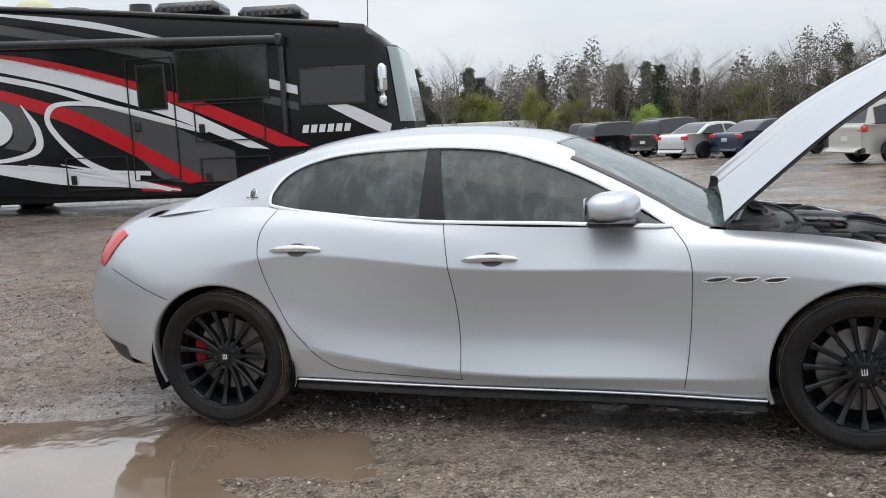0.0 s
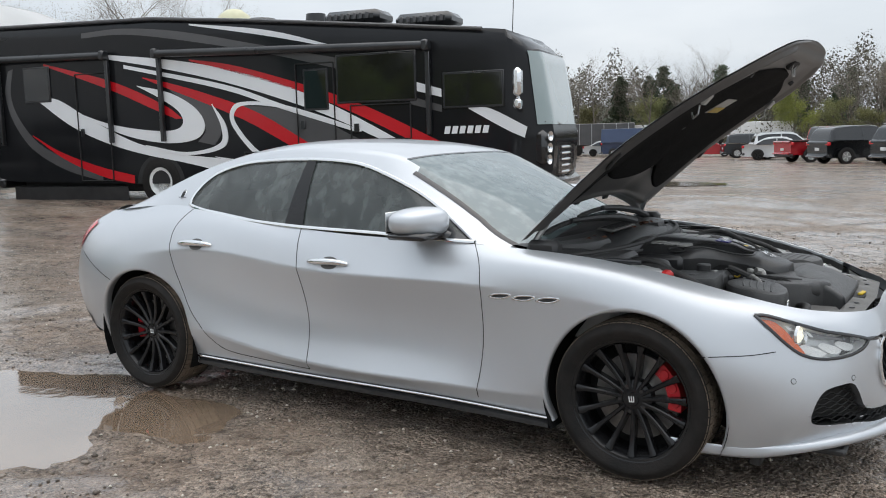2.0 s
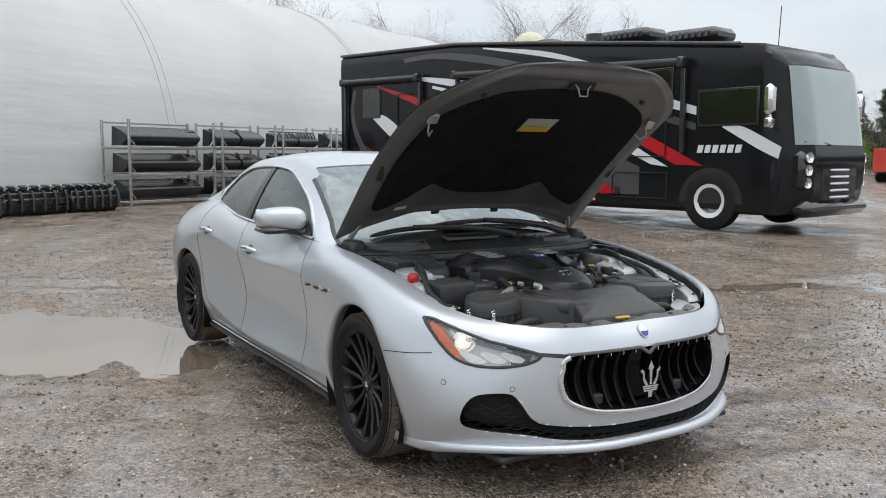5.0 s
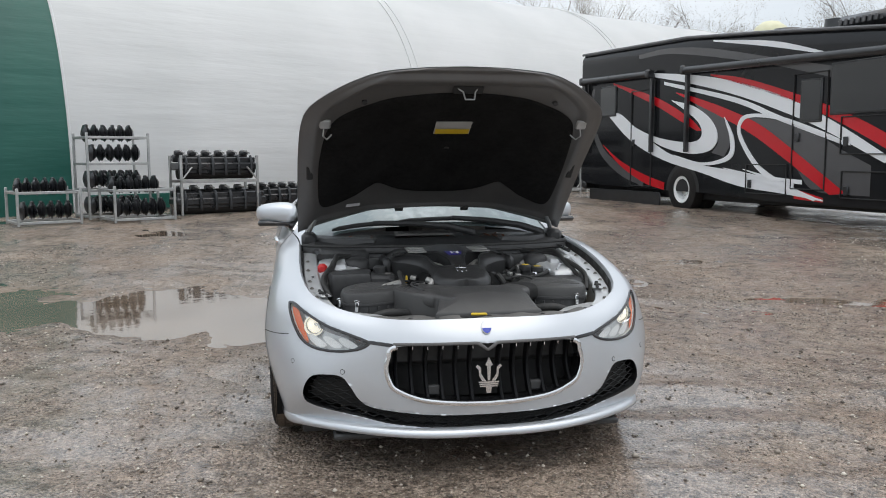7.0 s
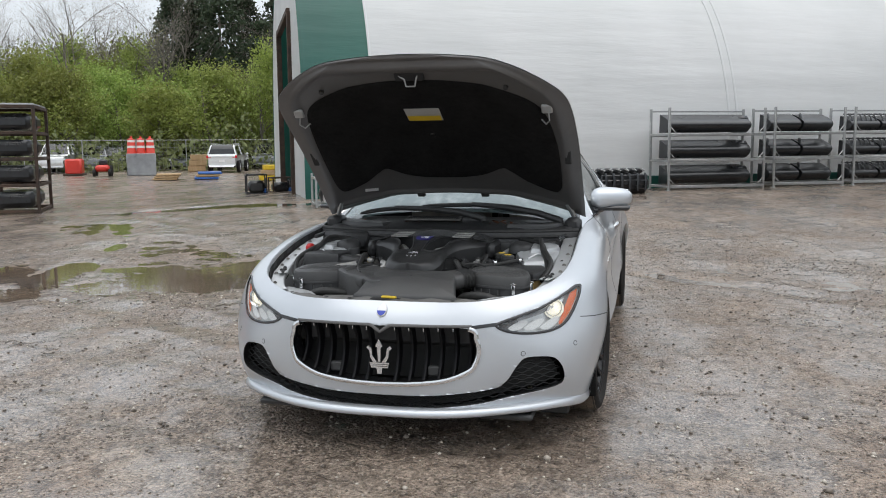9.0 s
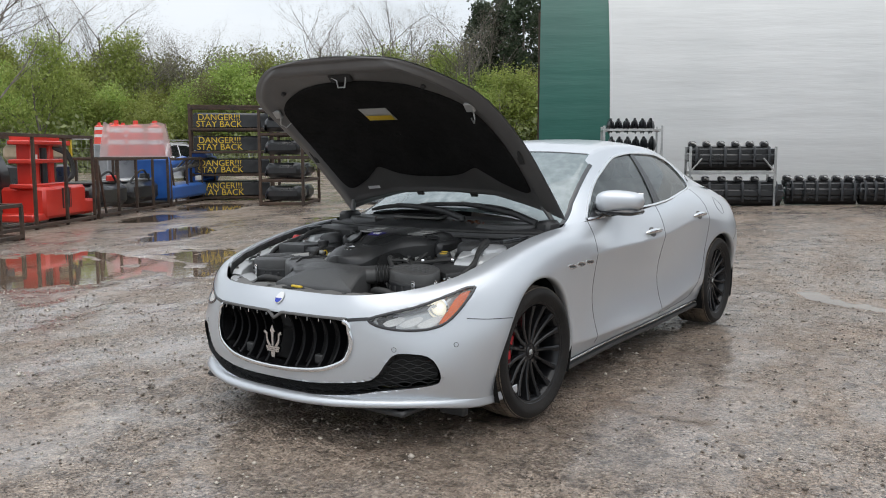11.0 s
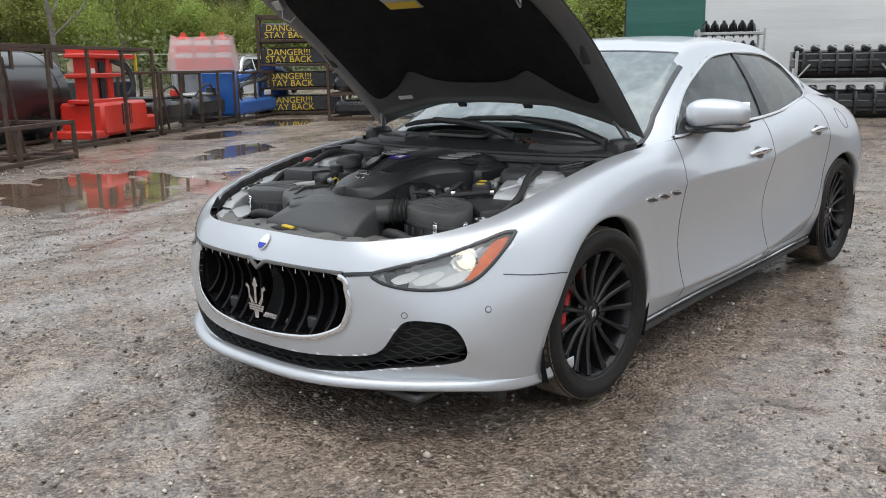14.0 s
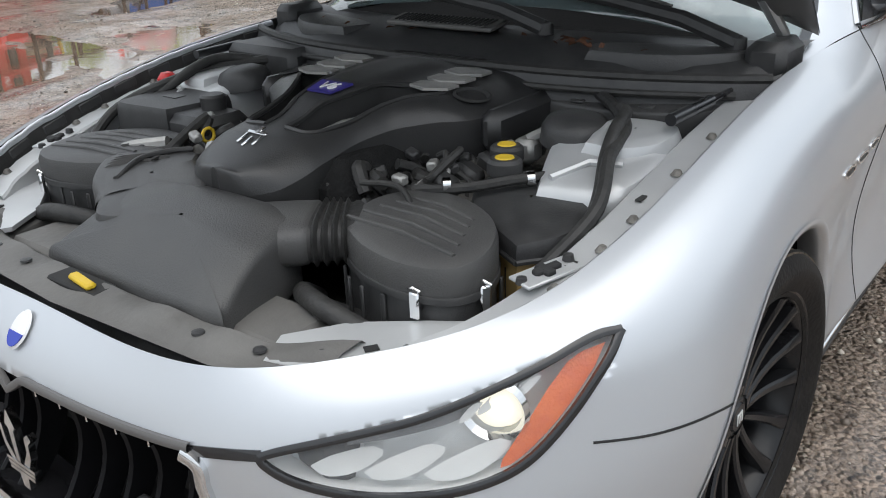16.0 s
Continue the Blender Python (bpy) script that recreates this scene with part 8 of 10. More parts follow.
def shells(m, width, depth, pitch, rnd):
    ln = (width - .24) / 2
    for x in (-ln / 2 - .03, ln / 2 + .03):
        t = thing("bucket", m @ pose(x + .02 * rnd.random(), -.30, 0, 0, 0, 4 * (rnd.random() - .5)), "curved black steel bucket lying in a rack", "bucket", "black buckets in the racks")
        part("shell", bucket(ln * .96, .60, pitch * .70), MAT["black_paint"], t)
        part("cutting_edge", Shape().box((0, .28, .035), (ln * .96, .10, .02), .004), MAT["black_gloss"], t)
        part("side_arm", Shape().tube(curve_through([(ln * .44, .25, .04), (ln * .47, .34, pitch * .35), (ln * .40, .22, pitch * .70), (ln * .25, .0, pitch * .72)], 10), .03, 7), MAT["black_paint"], t)


def long_shell(m, width, depth, pitch, rnd):
    t = thing("bucket", m @ pose(0, -.32, 0), "long smooth black bucket lying in a rack", "bucket", "black buckets in the racks")
    part("shell", bucket(width * .86, .62, pitch * .72), MAT["black_paint"], t)
    part("side_plate", Shape().box((-width * .40, .05, pitch * .36), (.32, .5, pitch * .68), .06), MAT["black_paint"], t)
    part("label_plate", Shape().box((-width * .36, .305, pitch * .4), (.06, .006, .08), .002), MAT["white"], t)


def tined(m, width, depth, pitch, rnd):
    for x in (-width * .22, width * .22):
        t = thing("grapple_bucket", m @ pose(x, -.30, 0), "black ribbed grapple bucket lying in a rack", "grapple bucket", "black buckets in the racks")
        part("shell", bucket(width * .40, .56, pitch * .62), MAT["black_paint"], t)
        for k in range(6):
            xx = -width * .17 + width * .068 * k
            part("tine", Shape().tube(curve_through([(xx, .34, .05), (xx, .38, pitch * .34), (xx, .28, pitch * .66), (xx, .02, pitch * .72)], 10), .020, 6), MAT["black_paint"], t)
        part("label_plate", Shape().box((-width * .1, .36, pitch * .18), (.08, .006, .05), .002), MAT["white"], t)


for _s0, _s1, _fn, _lb in ((8.7, 11.45, long_shell, "tall galvanised rack stacked with long black buckets"), (11.65, 13.8, shells, "tall galvanised rack stacked with curved black buckets"), (14.02, 16.3, tined, "tall galvanised rack stacked with ribbed black grapples"), (16.5, 18.7, shells, "tall galvanised rack stacked with curved black buckets")):
    stack_rack(hall_place((_s0 + _s1) / 2, .95), _s1 - _s0 - .1, 3, .64, .95, _fn, _lb, "racks along the hall", seed=int(_s0))


def roller_row(m, length, n, name="auger_set"):
    """Black rounded rollers side by side, as on a crated ground tool."""
    t = thing(name, m, "row of black rounded rollers in a crate", "roller set", "crated black rollers")
    part("axle", Shape().tube([(-length / 2, 0, .16), (length / 2, 0, .16)], .045, 8), MAT["black_paint"], t)
    for k in range(n):
        x = -length / 2 + length * (k + .5) / n
        part("roller", Shape().lathe([(.05, -length / n * .46), (.10, -length / n * .40), (.155 + .02 * math.sin(7 * k), -length / n * .12), (.12, 0), (.16 + .02 * math.cos(5 * k), length / n * .16), (.09, length / n * .40), (.05, length / n * .46)], 9, pose(x, 0, .17, 0, 90, 6 * math.sin(3 * k))), MAT["black_paint"], t)
        part("blade", Shape().box((x, .06 * math.sin(4 * k), .30), (.05, .10, .10), .012, None), MAT["black_paint"], t)
    return t


def low_crate(m, width, tiers, pitch, label):
    r = thing("crate_rack", m, label, "crate rack", "low crates by the hall")
    for x in (-width / 2, width / 2):
        for y in (-.45, .45):
            part("post", Shape().box((x, y, (tiers * pitch + .15) / 2), (.045, .045, tiers * pitch + .15), .005), MAT["steel"], r)
    for k in range(tiers + 1):
        for y in (-.45, .45):
            part("rail", Shape().box((0, y, .06 + k * pitch), (width, .04, .05), .005), MAT["steel"], r)
        for x in (-width / 2, width / 2):
            part("end_rail", Shape().box((x, 0, .06 + k * pitch), (.04, .9, .05), .005), MAT["steel"], r)
    for k in range(tiers):
        roller_row(m @ pose(0, .15, .10 + k * pitch), width * .86, 6)
        roller_row(m @ pose(0, -.2, .10 + k * pitch + (pitch - .12 if k == tiers - 1 else 0)), width * .86, 6)


low_crate(hall_place(.55, 2.2), 1.1, 1, .55, "low galvanised crate of black rollers")
low_crate(hall_place(2.0, 1.7), 1.2, 3, .52, "stacked galvanised crates of black rollers")
low_crate(hall_place(2.15, 2.7), 1.15, 1, .55, "low galvanised crate of black rollers")


def trencher(m, length, label):
    """A black tilling tool with a toothed row and knobs on top."""
    t = thing("tiller", m, label, "tiller", "black tillers by the hall")
    part("frame", Shape().box((0, 0, .28), (length, .50, .16), .03).box((0, -.2, .45), (length * .96, .14, .16), .03), MAT["black_paint"], t)
    part("hood_plate", Shape().box((0, .18, .30), (length * .98, .06, .34), .02), MAT["black_paint"], t)
    for k in range(6):
        x = -length / 2 + length * (k + .5) / 6
        part("tooth_arm", Shape().tube([(x, .22, .50), (x, .30, .36), (x, .28, .10)], .03, 6), MAT["black_paint"], t)
        part("knob", Shape().box((x + .05, 0, .56), (.16, .16, .12), .03), MAT["black_paint"], t)
        part("pin", Shape().tube([(x, .2, .56), (x + .1, .2, .60)], .018, 6), MAT["steel"], t)
    part("drum", Shape().tube([(-length / 2 + .05, .05, .14), (length / 2 - .05, .05, .14)], .13, 12), MAT["tyre"], t)


trencher(hall_place(4.05, 2.2), 2.0, "long black tiller standing on the ground")
trencher(hall_place(5.9, 1.9), 1.5, "black tiller standing on the ground")
trencher(hall_place(7.2, 2.0), 1.2, "short black tiller standing on the ground")
_rk = thing("pallet_stand", hall_place(4.0, 2.15), "galvanised stand carrying a black tiller", "stand")
for _x in (-.85, .85):
    for _y in (-.3, .3):
        part("leg", Shape().box((_x, _y, .62), (.05, .05, 1.24), .006), MAT["steel"], _rk)
    part("cross_brace", Shape().tube([(_x, .3, .72), (_x * .72, .3, 1.0)], .018, 6), MAT["steel"], _rk)
for _y in (-.3, .3):
    part("shelf_rail", Shape().box((0, _y, .70), (1.75, .05, .06), .006), MAT["steel"], _rk)
trencher(hall_place(4.0, 2.15) @ pose(0, 0, .73), 1.75, "black tiller lying on a galvanised stand")

# junk by the hall's end
for _k, (_s, _o, _w, _h, _mt, _lb) in enumerate(((-.75, 2.5, .75, .62, "black_paint", "black steel crate with engine parts"), (-1.5, 2.2, .6, .5, "rust", "rusty steel crate of scrap"), (-.1, 2.6, .5, .45, "black_paint", "black panel leaning by a crate"))):
    _t = thing("scrap_crate", pose(-18.4 - .8 * _k, -10.9 + .45 * _k, .0, 0, 0, 30 + 10 * _k), _lb, "scrap crate", "scrap by the hall")
    _fr = Shape()
    for _x in (-_w / 2, _w / 2):
        for _y in (-.3, .3):
            _fr.box((_x, _y, _h / 2), (.04, .04, _h), .004)
    for _z in (.04, _h):
        for _y in (-.3, .3):
            _fr.box((0, _y, _z), (_w, .04, .04), .004)
        for _x in (-_w / 2, _w / 2):
            _fr.box((_x, 0, _z), (.04, .6, .04), .004)
    part("crate_frame", _fr, MAT[_mt], _t)
    part("scrap_block", Shape().box((0, 0, _h * .4), (_w * .8, .5, _h * .6), .08), MAT["black_paint"], _t)
    part("blue_tray", Shape().box((.05, .28, .12), (_w * .5, .12, .14), .02), MAT["blue"], _t)
    part("coil", Shape().tube([(.14 * math.cos(a), .30, _h * .55 + .14 * math.sin(a)) for a in np.linspace(0, 2 * math.pi, 16)], .035, 6), MAT["rubber"], _t)

# ---- the row of crated machines ----
ROW = Matrix(((-.843, .538, 0, -2.5), (-.538, -.843, 0, -11.3), (0, 0, 1, -.01), (0, 0, 0, 1)))


def steel_frame(x0, x1, d, h, label, mids=2, m=ROW, y0=0.0, name="machine_crate"):
    t = thing(name, m, label, "machine crate", "rusty machine crates")
    for x in np.linspace(x0, x1, mids + 2):
        for y in (y0, y0 + d):
            part("upright", Shape().box((x, y, h / 2), (.055, .055, h), .006), MAT["rust"], t)
    for z in (.07, h):
        for y in (y0, y0 + d):
            part("rail", Shape().box(((x0 + x1) / 2, y, z), (x1 - x0, .06, .06), .006), MAT["rust"], t)
        for x in (x0, x1):
            part("end_rail", Shape().box((x, y0 + d / 2, z), (.05, d, .05), .006), MAT["rust"], t)
    part("brace", Shape().tube([(x0 + .05, y0, h * .9), (x0 + .35, y0, .1)], .028, 6), MAT["rust"], t)
    for x in (x0 + .15, x1 - .15):
        part("skid", Shape().box((x, y0 + d / 2, .03), (.1, d, .06), .006), MAT["rust"], t)
    return t


steel_frame(-1.75, 2.9, 1.4, 1.68, "tall rusty steel crate holding a red machine", 3)
steel_frame(3.1, 7.1, 1.4, 1.24, "rusty steel crate holding black machines", 3)
steel_frame(7.3, 11.0, 1.4, 1.20, "rusty steel crate holding a blue machine", 2)
steel_frame(-3.9, -1.2, 1.0, .56, "low rusty steel crate holding hoses and parts", 1, y0=-.7)

# red machine
red = thing("red_machine", ROW @ pose(1.65, .55, .10) @ Matrix.Diagonal((1.35, 1.0, 1.14, 1)), "bright red hydraulic machine with a mast in a crate", "machine")
part("base_box", Shape().box((.25, 0, .30), (1.25, .85, .52), .05), MAT["red"], red)
part("foot_plate", Shape().box((-.45, .0, .08), (.45, .8, .12), .02), MAT["red"], red)
part("corner_box", Shape().box((1.02, -.1, .16), (.42, .6, .26), .04), MAT["red"], red)
part("mesh_panel", Shape().box((.25, -.43, .36), (.26, .01, .34), .002), MAT["seam"], red)
for _k in range(4):
    part("mesh_bar", Shape().box((.16 + .06 * _k, -.437, .36), (.012, .008, .34)), MAT["red"], red)
part("mast", Shape().box((-.18, .0, .95), (.22, .30, .9), .03).box((.28, 0, .95), (.16, .30, .9), .03), MAT["red"], red)
for _z in (.58, .98, 1.28):
    part("mast_flange", Shape().box((.0, -.05, _z), (.95, .42, .07), .015), MAT["red"], red)
part("mast_head", Shape().box((.05, 0, 1.36), (.85, .4, .13), .02), MAT["red"], red)
part("ram", Shape().tube([(.08, -.12, .5), (.08, -.12, 1.2)], .06, 12), MAT["black_paint"], red)
for _k in range(3):
    part("hydraulic_hose", Shape().tube(curve_through([(.4, -.2, .55), (.62 + .05 * _k, -.3, .75), (.60, -.25, 1.05 + .05 * _k), (.3, -.15, 1.2)], 14), .022, 7), MAT["rubber"], red)
part("sticker", Shape().box((-.18, -.155, 1.02), (.1, .006, .14), .001), MAT["white"], red)
# wood and red parts behind it
_t = thing("crated_goods", ROW @ pose(5.0, 2.3, 0) @ Matrix.Diagonal((1.3, 1.0, 1.1, 1)), "stack of sacks and boxes on a rack", "crated goods")
part("lower_box", Shape().box((0, 0, .5), (1.2, .9, 1.0), .05), MAT["black_paint"], _t)
part("sacks", Shape().box((0, 0, 1.25), (1.1, .9, .45), .15), mat("tan_sacking", (.42, .33, .22), (.55, .45, .33), .85, scale=6, bump=.4), _t)
part("top_plate", Shape().box((0, 0, 1.56), (1.3, 1.0, .06), .01), MAT["black_paint"], _t)
part("yellow_bracket", Shape().box((.62, -.45, 1.35), (.06, .06, .5), .01), MAT["yellow"], _t)
part("red_beam", Shape().box((-.2, -.45, 1.45), (1.5, .1, .1), .01), MAT["red"], _t)
# black tank
_t = thing("steel_tank", ROW @ pose(-.1, 2.0, .82) @ Matrix.Diagonal((1.45, 1.0, 1.05, 1)), "large black horizontal steel tank", "tank")
part("tank_shell", Shape().lathe([(.0, -1.55), (.70, -1.50), (.79, -1.42), (.80, -1.3), (.80, 1.3), (.79, 1.42), (.70, 1.5), (0, 1.55)], 48, pose(0, 0, 0, 0, 90, 0)), MAT["black_paint"], _t)
for _x in (-1.2, 1.2):
    part("tank_band", Shape().lathe([(.802, -.03), (.812, -.02), (.812, .02), (.802, .03)], 48, pose(_x, 0, 0, 0, 90, 0)), MAT["black_paint"], _t)
    part("tank_saddle", Shape().box((_x * .8, 0, -.62), (.2, 1.1, .34), .02), MAT["black_paint"], _t)
part("lifting_eye", Shape().tube([(.05 * math.cos(a) + .4, 0, .84 + .05 * math.sin(a)) for a in np.linspace(0, math.pi, 9)], .012, 6), MAT["black_paint"], _t)
# black brush cutters, in the middle crates
for _x in (4.2, 6.1):
    _t = thing("sweeper", ROW @ pose(_x, .6, .12), "black box sweeper lying in a steel crate", "sweeper", "black sweepers")
    part("sweeper_body", Shape().box((0, 0, .32), (1.75, .85, .50), .12), MAT["black_paint"], _t)
    part("sweeper_lid", Shape().box((0, .05, .60), (1.6, .7, .06), .02), MAT["steel"] if _x > 5 else MAT["black_paint"], _t)
    part("sweeper_motor", Shape().lathe([(0, .14), (.12, .12), (.13, 0)], 16, pose(.5, -.2, .62)), MAT["red"] if _x < 5 else MAT["black_paint"], _t)
    part("hose", Shape().tube(curve_through([(-.7, -.3, .55), (-.4, -.42, .8), (.1, -.35, .82), (.5, -.3, .6)], 16), .025, 7), MAT["rubber"], _t)
# blue machine
blue = thing("blue_machine", ROW @ pose(9.3, .5, .12) @ Matrix.Diagonal((1.6, 1.0, 1.3, 1)), "bright blue hydraulic mower arm in a crate", "machine")
part("deck", Shape().box((0, -.1, .18), (2.5, .9, .28), .05), MAT["blue"], blue)
for _x in (-1.25, 1.2):
    part("end_plate", Shape().box((_x, -.05, .45), (.12, .95, .85), .08), MAT["blue"], blue)
part("arm", Shape().tube([(-1.1, -.1, .62), (0, -.15, .78), (1.0, -.1, .66)], [.10, .12, .09], 8).tube([(-.9, .25, .5), (.9, .25, .7)], .09, 8), MAT["blue"], blue)
part("ram", Shape().tube([(-.8, -.3, .60), (.5, -.32, .72)], .045, 10), MAT["steel"], blue)
part("pivot_drum", Shape().lathe([(0, -.2), (.24, -.2), (.26, 0), (.24, .2), (0, .2)], 22, pose(1.15, -.1, .80, 0, 90, 0)), MAT["blue"], blue)
for _k in range(4):
    part("hydraulic_hose", Shape().tube(curve_through([(-.6 + .2 * _k, -.3, .65), (-.3 + .2 * _k, -.42, .85), (.2 + .2 * _k, -.3, .80)], 12), .018, 6), MAT["rubber"], blue)
part("blue_fitting", Shape().box((.1, -.5, .42), (.25, .06, .10), .01), MAT["white"], blue)

# wrapped red barrels
MAT["wrap"] = mat("milky_stretch_wrap", (.62, .30, .28), (.78, .62, .60), .25, scale=3, bump=.5, bscale=20)
MAT["barrel_white"] = mat("white_band", (.72, .70, .68), (.80, .78, .76), .4, scale=5)
MAT["barrel_red"] = mat("red_orange_plastic", (.72, .06, .04), (.80, .10, .07), .4, scale=5)


def barrel_pallet(m, nx, ny, base, label):
    t = thing("wrapped_pallet", m, label, "pallet load", "wrapped pallets of barrels")
    part("pallet_block", Shape().box((0, 0, base / 2), (nx * .52, ny * .52, base), .04), mat("grey_wrapped_goods", (.20, .21, .22), (.34, .35, .36), .3, scale=3, bump=.4, bscale=12), t)
    for i in range(nx):
        for j in range(ny):
            x, y = (i - (nx - 1) / 2) * .50, (j - (ny - 1) / 2) * .50
            b = part("barrel", Shape().lathe([(.25, 0), (.245, .06), (.22, .28), (.205, .52), (.18, .80), (.06, .84), (.06, .95), (0, .95)], 18, pose(x, y, base)), MAT["barrel_red"], t)
            for z in (.30, .62):
                part("reflective_band", Shape().lathe([(.226 - (z - .3) * .09, 0), (.218 - (z - .3) * .09, .13)], 18, pose(x, y, base + z)), MAT["barrel_white"], b)
    return t


barrel_pallet(pose(-9.3, -17.5, 0, 0, 0, 146), 3, 2, 1.28, "plastic-wrapped pallet of red and white traffic barrels")
barrel_pallet(pose(-18.0, -31.5, 0, 0, 0, 150), 3, 2, 1.75, "plastic-wrapped pallet of red and white traffic barrels")
barrel_pallet(pose(-36.8, -27.0, .0, 0, 0, 122), 3, 2, 1.25, "grey wrapped pallet topped with red traffic barrels")
_wr = thing("stretch_wrap", pose(-9.3, -17.5, 1.28, 0, 0, 146) @ Matrix.Diagonal((.78, 1, 1, 1)), "loose milky plastic wrap over red barrels", "plastic wrap")
_rows = []
for _z, _k in ((-.05, 1.14), (.25, 1.10), (.5, 1.05), (.84, .97)):
    _rows.append([((.5 * 2 + .06) * _k * math.copysign(abs(math.cos(a)) ** .35, math.cos(a)) + .03 * math.sin(5 * a), (.25 * 2 + .06) * _k * math.copysign(abs(math.sin(a)) ** .35, math.sin(a)) + .02 * math.cos(7 * a), _z + (.06 * math.sin(4 * a) if _z > .6 else 0)) for a in np.linspace(0, 2 * math.pi, 72, endpoint=False)])
_wrap_m = glass("clear_stretch_film", (.75, .55, .53), .25, .42)
part("film", Shape().grid(_rows, True), _wrap_m, _wr, smooth="all")

# stacked black boxes with yellow warnings
def lettered(text, size, m, parent, material, name="lettering"):
    c = bpy.data.curves.new(name, "FONT")
    c.body, c.size, c.align_x, c.align_y, c.extrude, c.space_line = text, size, "CENTER", "CENTER", .002, .78
    c.materials.append(material)
    o = new(name, c)
    o.parent = parent
    o.matrix_local = m
    return o


DSTACK = Matrix(((-.7496, -.662, 0, -11.8), (.662, -.7496, 0, -16.47), (0, 0, 1, -.01), (0, 0, 0, 1)))
_rk = thing("warning_rack", DSTACK, "dark steel rack of black boxes with yellow warnings", "storage rack")
for _x in (-1.15, 1.15):
    for _y in (-.5, .9):
        part("post", Shape().box((_x, _y, 1.37), (.07, .07, 2.74), .008), MAT["rust"], _rk)
for _k in range(5):
    for _y in (-.5, .9):
        part("shelf_beam", Shape().box((0, _y, .08 + .65 * _k), (2.3, .06, .07), .008), MAT["rust"], _rk)
    for _x in (-1.15, 1.15):
        part("side_beam", Shape().box((_x, .2, .08 + .65 * _k), (.06, 1.4, .07), .008), MAT["rust"], _rk)
for _k in range(4):
    _b = thing("mower_deck", DSTACK @ pose(0, 0, .12 + .65 * _k), "black boxed mower deck with yellow warning lettering", "mower deck", "stacked mower decks")
    part("deck_box", Shape().box((0, .15, .22), (2.1, 1.1, .42), .05), MAT["black_paint"], _b)
    part("front_flap", Shape().box((0, -.43, .20), (2.1, .04, .36), .01), MAT["black_paint"], _b)
    lettered("DANGER!!!\nSTAY BACK", .245, Matrix(((1, 0, 0, -.33), (0, 0, -1, -.456), (0, 1, 0, .20), (0, 0, 0, 1))), _b, MAT["yellow"], "warning_lettering")
part("top_sheet", Shape().box((-.3, .2, 2.42), (.9, .8, .16), .05), MAT["steel"], _rk)

# dark shelf rack nearer the puddles
_m = pose(-11.0, -13.3, -.01, 0, 0, 31) @ Matrix.Diagonal((1, 1, 1.22, 1))
_rk = thing("shelf_rack", _m, "rusty shelf rack filled with black plastic covers", "storage rack")
for _x in (-.95, .95):
    for _y in (-.55, .55):
        part("post", Shape().box((_x, _y, 1.0), (.07, .07, 2.0), .008), MAT["rust"], _rk)
for _k in range(5):
    for _y in (-.55, .55):
        part("shelf_beam", Shape().box((0, _y, .06 + .48 * _k), (1.95, .05, .06), .008), MAT["rust"], _rk)
    for _x in (-.95, .95):
        part("side_beam", Shape().box((_x, 0, .06 + .48 * _k), (.05, 1.1, .06), .008), MAT["rust"], _rk)
for _k in range(4):
    for _x in (-.45, .45):
        _b = thing("plastic_cover", _m @ pose(_x, 0, .10 + .48 * _k), "moulded black plastic cover on a shelf", "cover", "covers on the shelf rack")
        part("cover_shell", Shape().box((0, 0, .17), (.8, .9, .30), .09), MAT["black_paint"], _b)
        part("cover_lip", Shape().box((0, -.46, .10), (.7, .04, .12), .015), MAT["black_gloss"], _b)
part("top_board", Shape().box((0, 0, 2.02), (1.9, 1.1, .04), .008), MAT["steel"], _rk)
# loose goods farther off
for _x, _y, _w, _h, _mt, _nm, _lb in ((-44.5, -28.0, 1.6, 1.1, "wood", "wooden_crate", "pale yellow wooden crate"), (-31.5, -20.0, 2.4, .35, "blue", "board_pile", "pile of blue and pale boards"), (-30, -21.3, 1.8, .3, "wood", "board_pile", "pile of pale boards on the ground"), (-29.5, -15.6, 1.0, .7, "yellow", "machine_part", "yellow machine part on the ground")):
    _t = thing(_nm, pose(_x, _y, .02, 0, 0, 30), _lb, "yard goods")
    for _k in range(3):
        part("board", Shape().box((.05 * _k, .08 * _k, _h * (_k + .5) / 3), (_w - .1 * _k, 1.1, _h / 3 - .02), .02), MAT[_mt] if _k != 1 else MAT["wood"], _t)
_t = thing("red_mower", pose(-35.1, -28.3, .02, 0, 0, 30), "small red ride-on mower", "mower")
part("mower_body", Shape().box((0, 0, .45), (1.3, .7, .35), .12), MAT["red"], _t)
part("mower_seat", Shape().box((-.35, 0, .75), (.4, .45, .35), .08), MAT["black_paint"], _t)
for _x, _r in ((.5, .2), (-.45, .3)):
    for _y in (-.4, .4):
        part("mower_wheel", Shape().lathe([(0, -.08), (_r * .5, -.09), (_r, -.07), (_r, .07), (_r * .5, .09), (0, .08)], 18, pose(_x, _y, _r, 90, 0, 0)), MAT["tyre"], _t)
_t = thing("red_crate", pose(-37.1, -31.6, .02, 0, 0, 30), "red machine in a low crate", "machine")
part("red_block", Shape().box((0, 0, .5), (1.4, .9, .9), .1), MAT["red"], _t)
part("crate_base", Shape().box((0, 0, .05), (1.6, 1.1, .1), .02), MAT["rust"], _t)


# ---- parked vehicles ----
def car_paint(name, c):
    return mat(name, c, tuple(min(1, v * 1.06 + .004) for v in c), .25, .2, scale=2, coat=.7, rvar=.03)


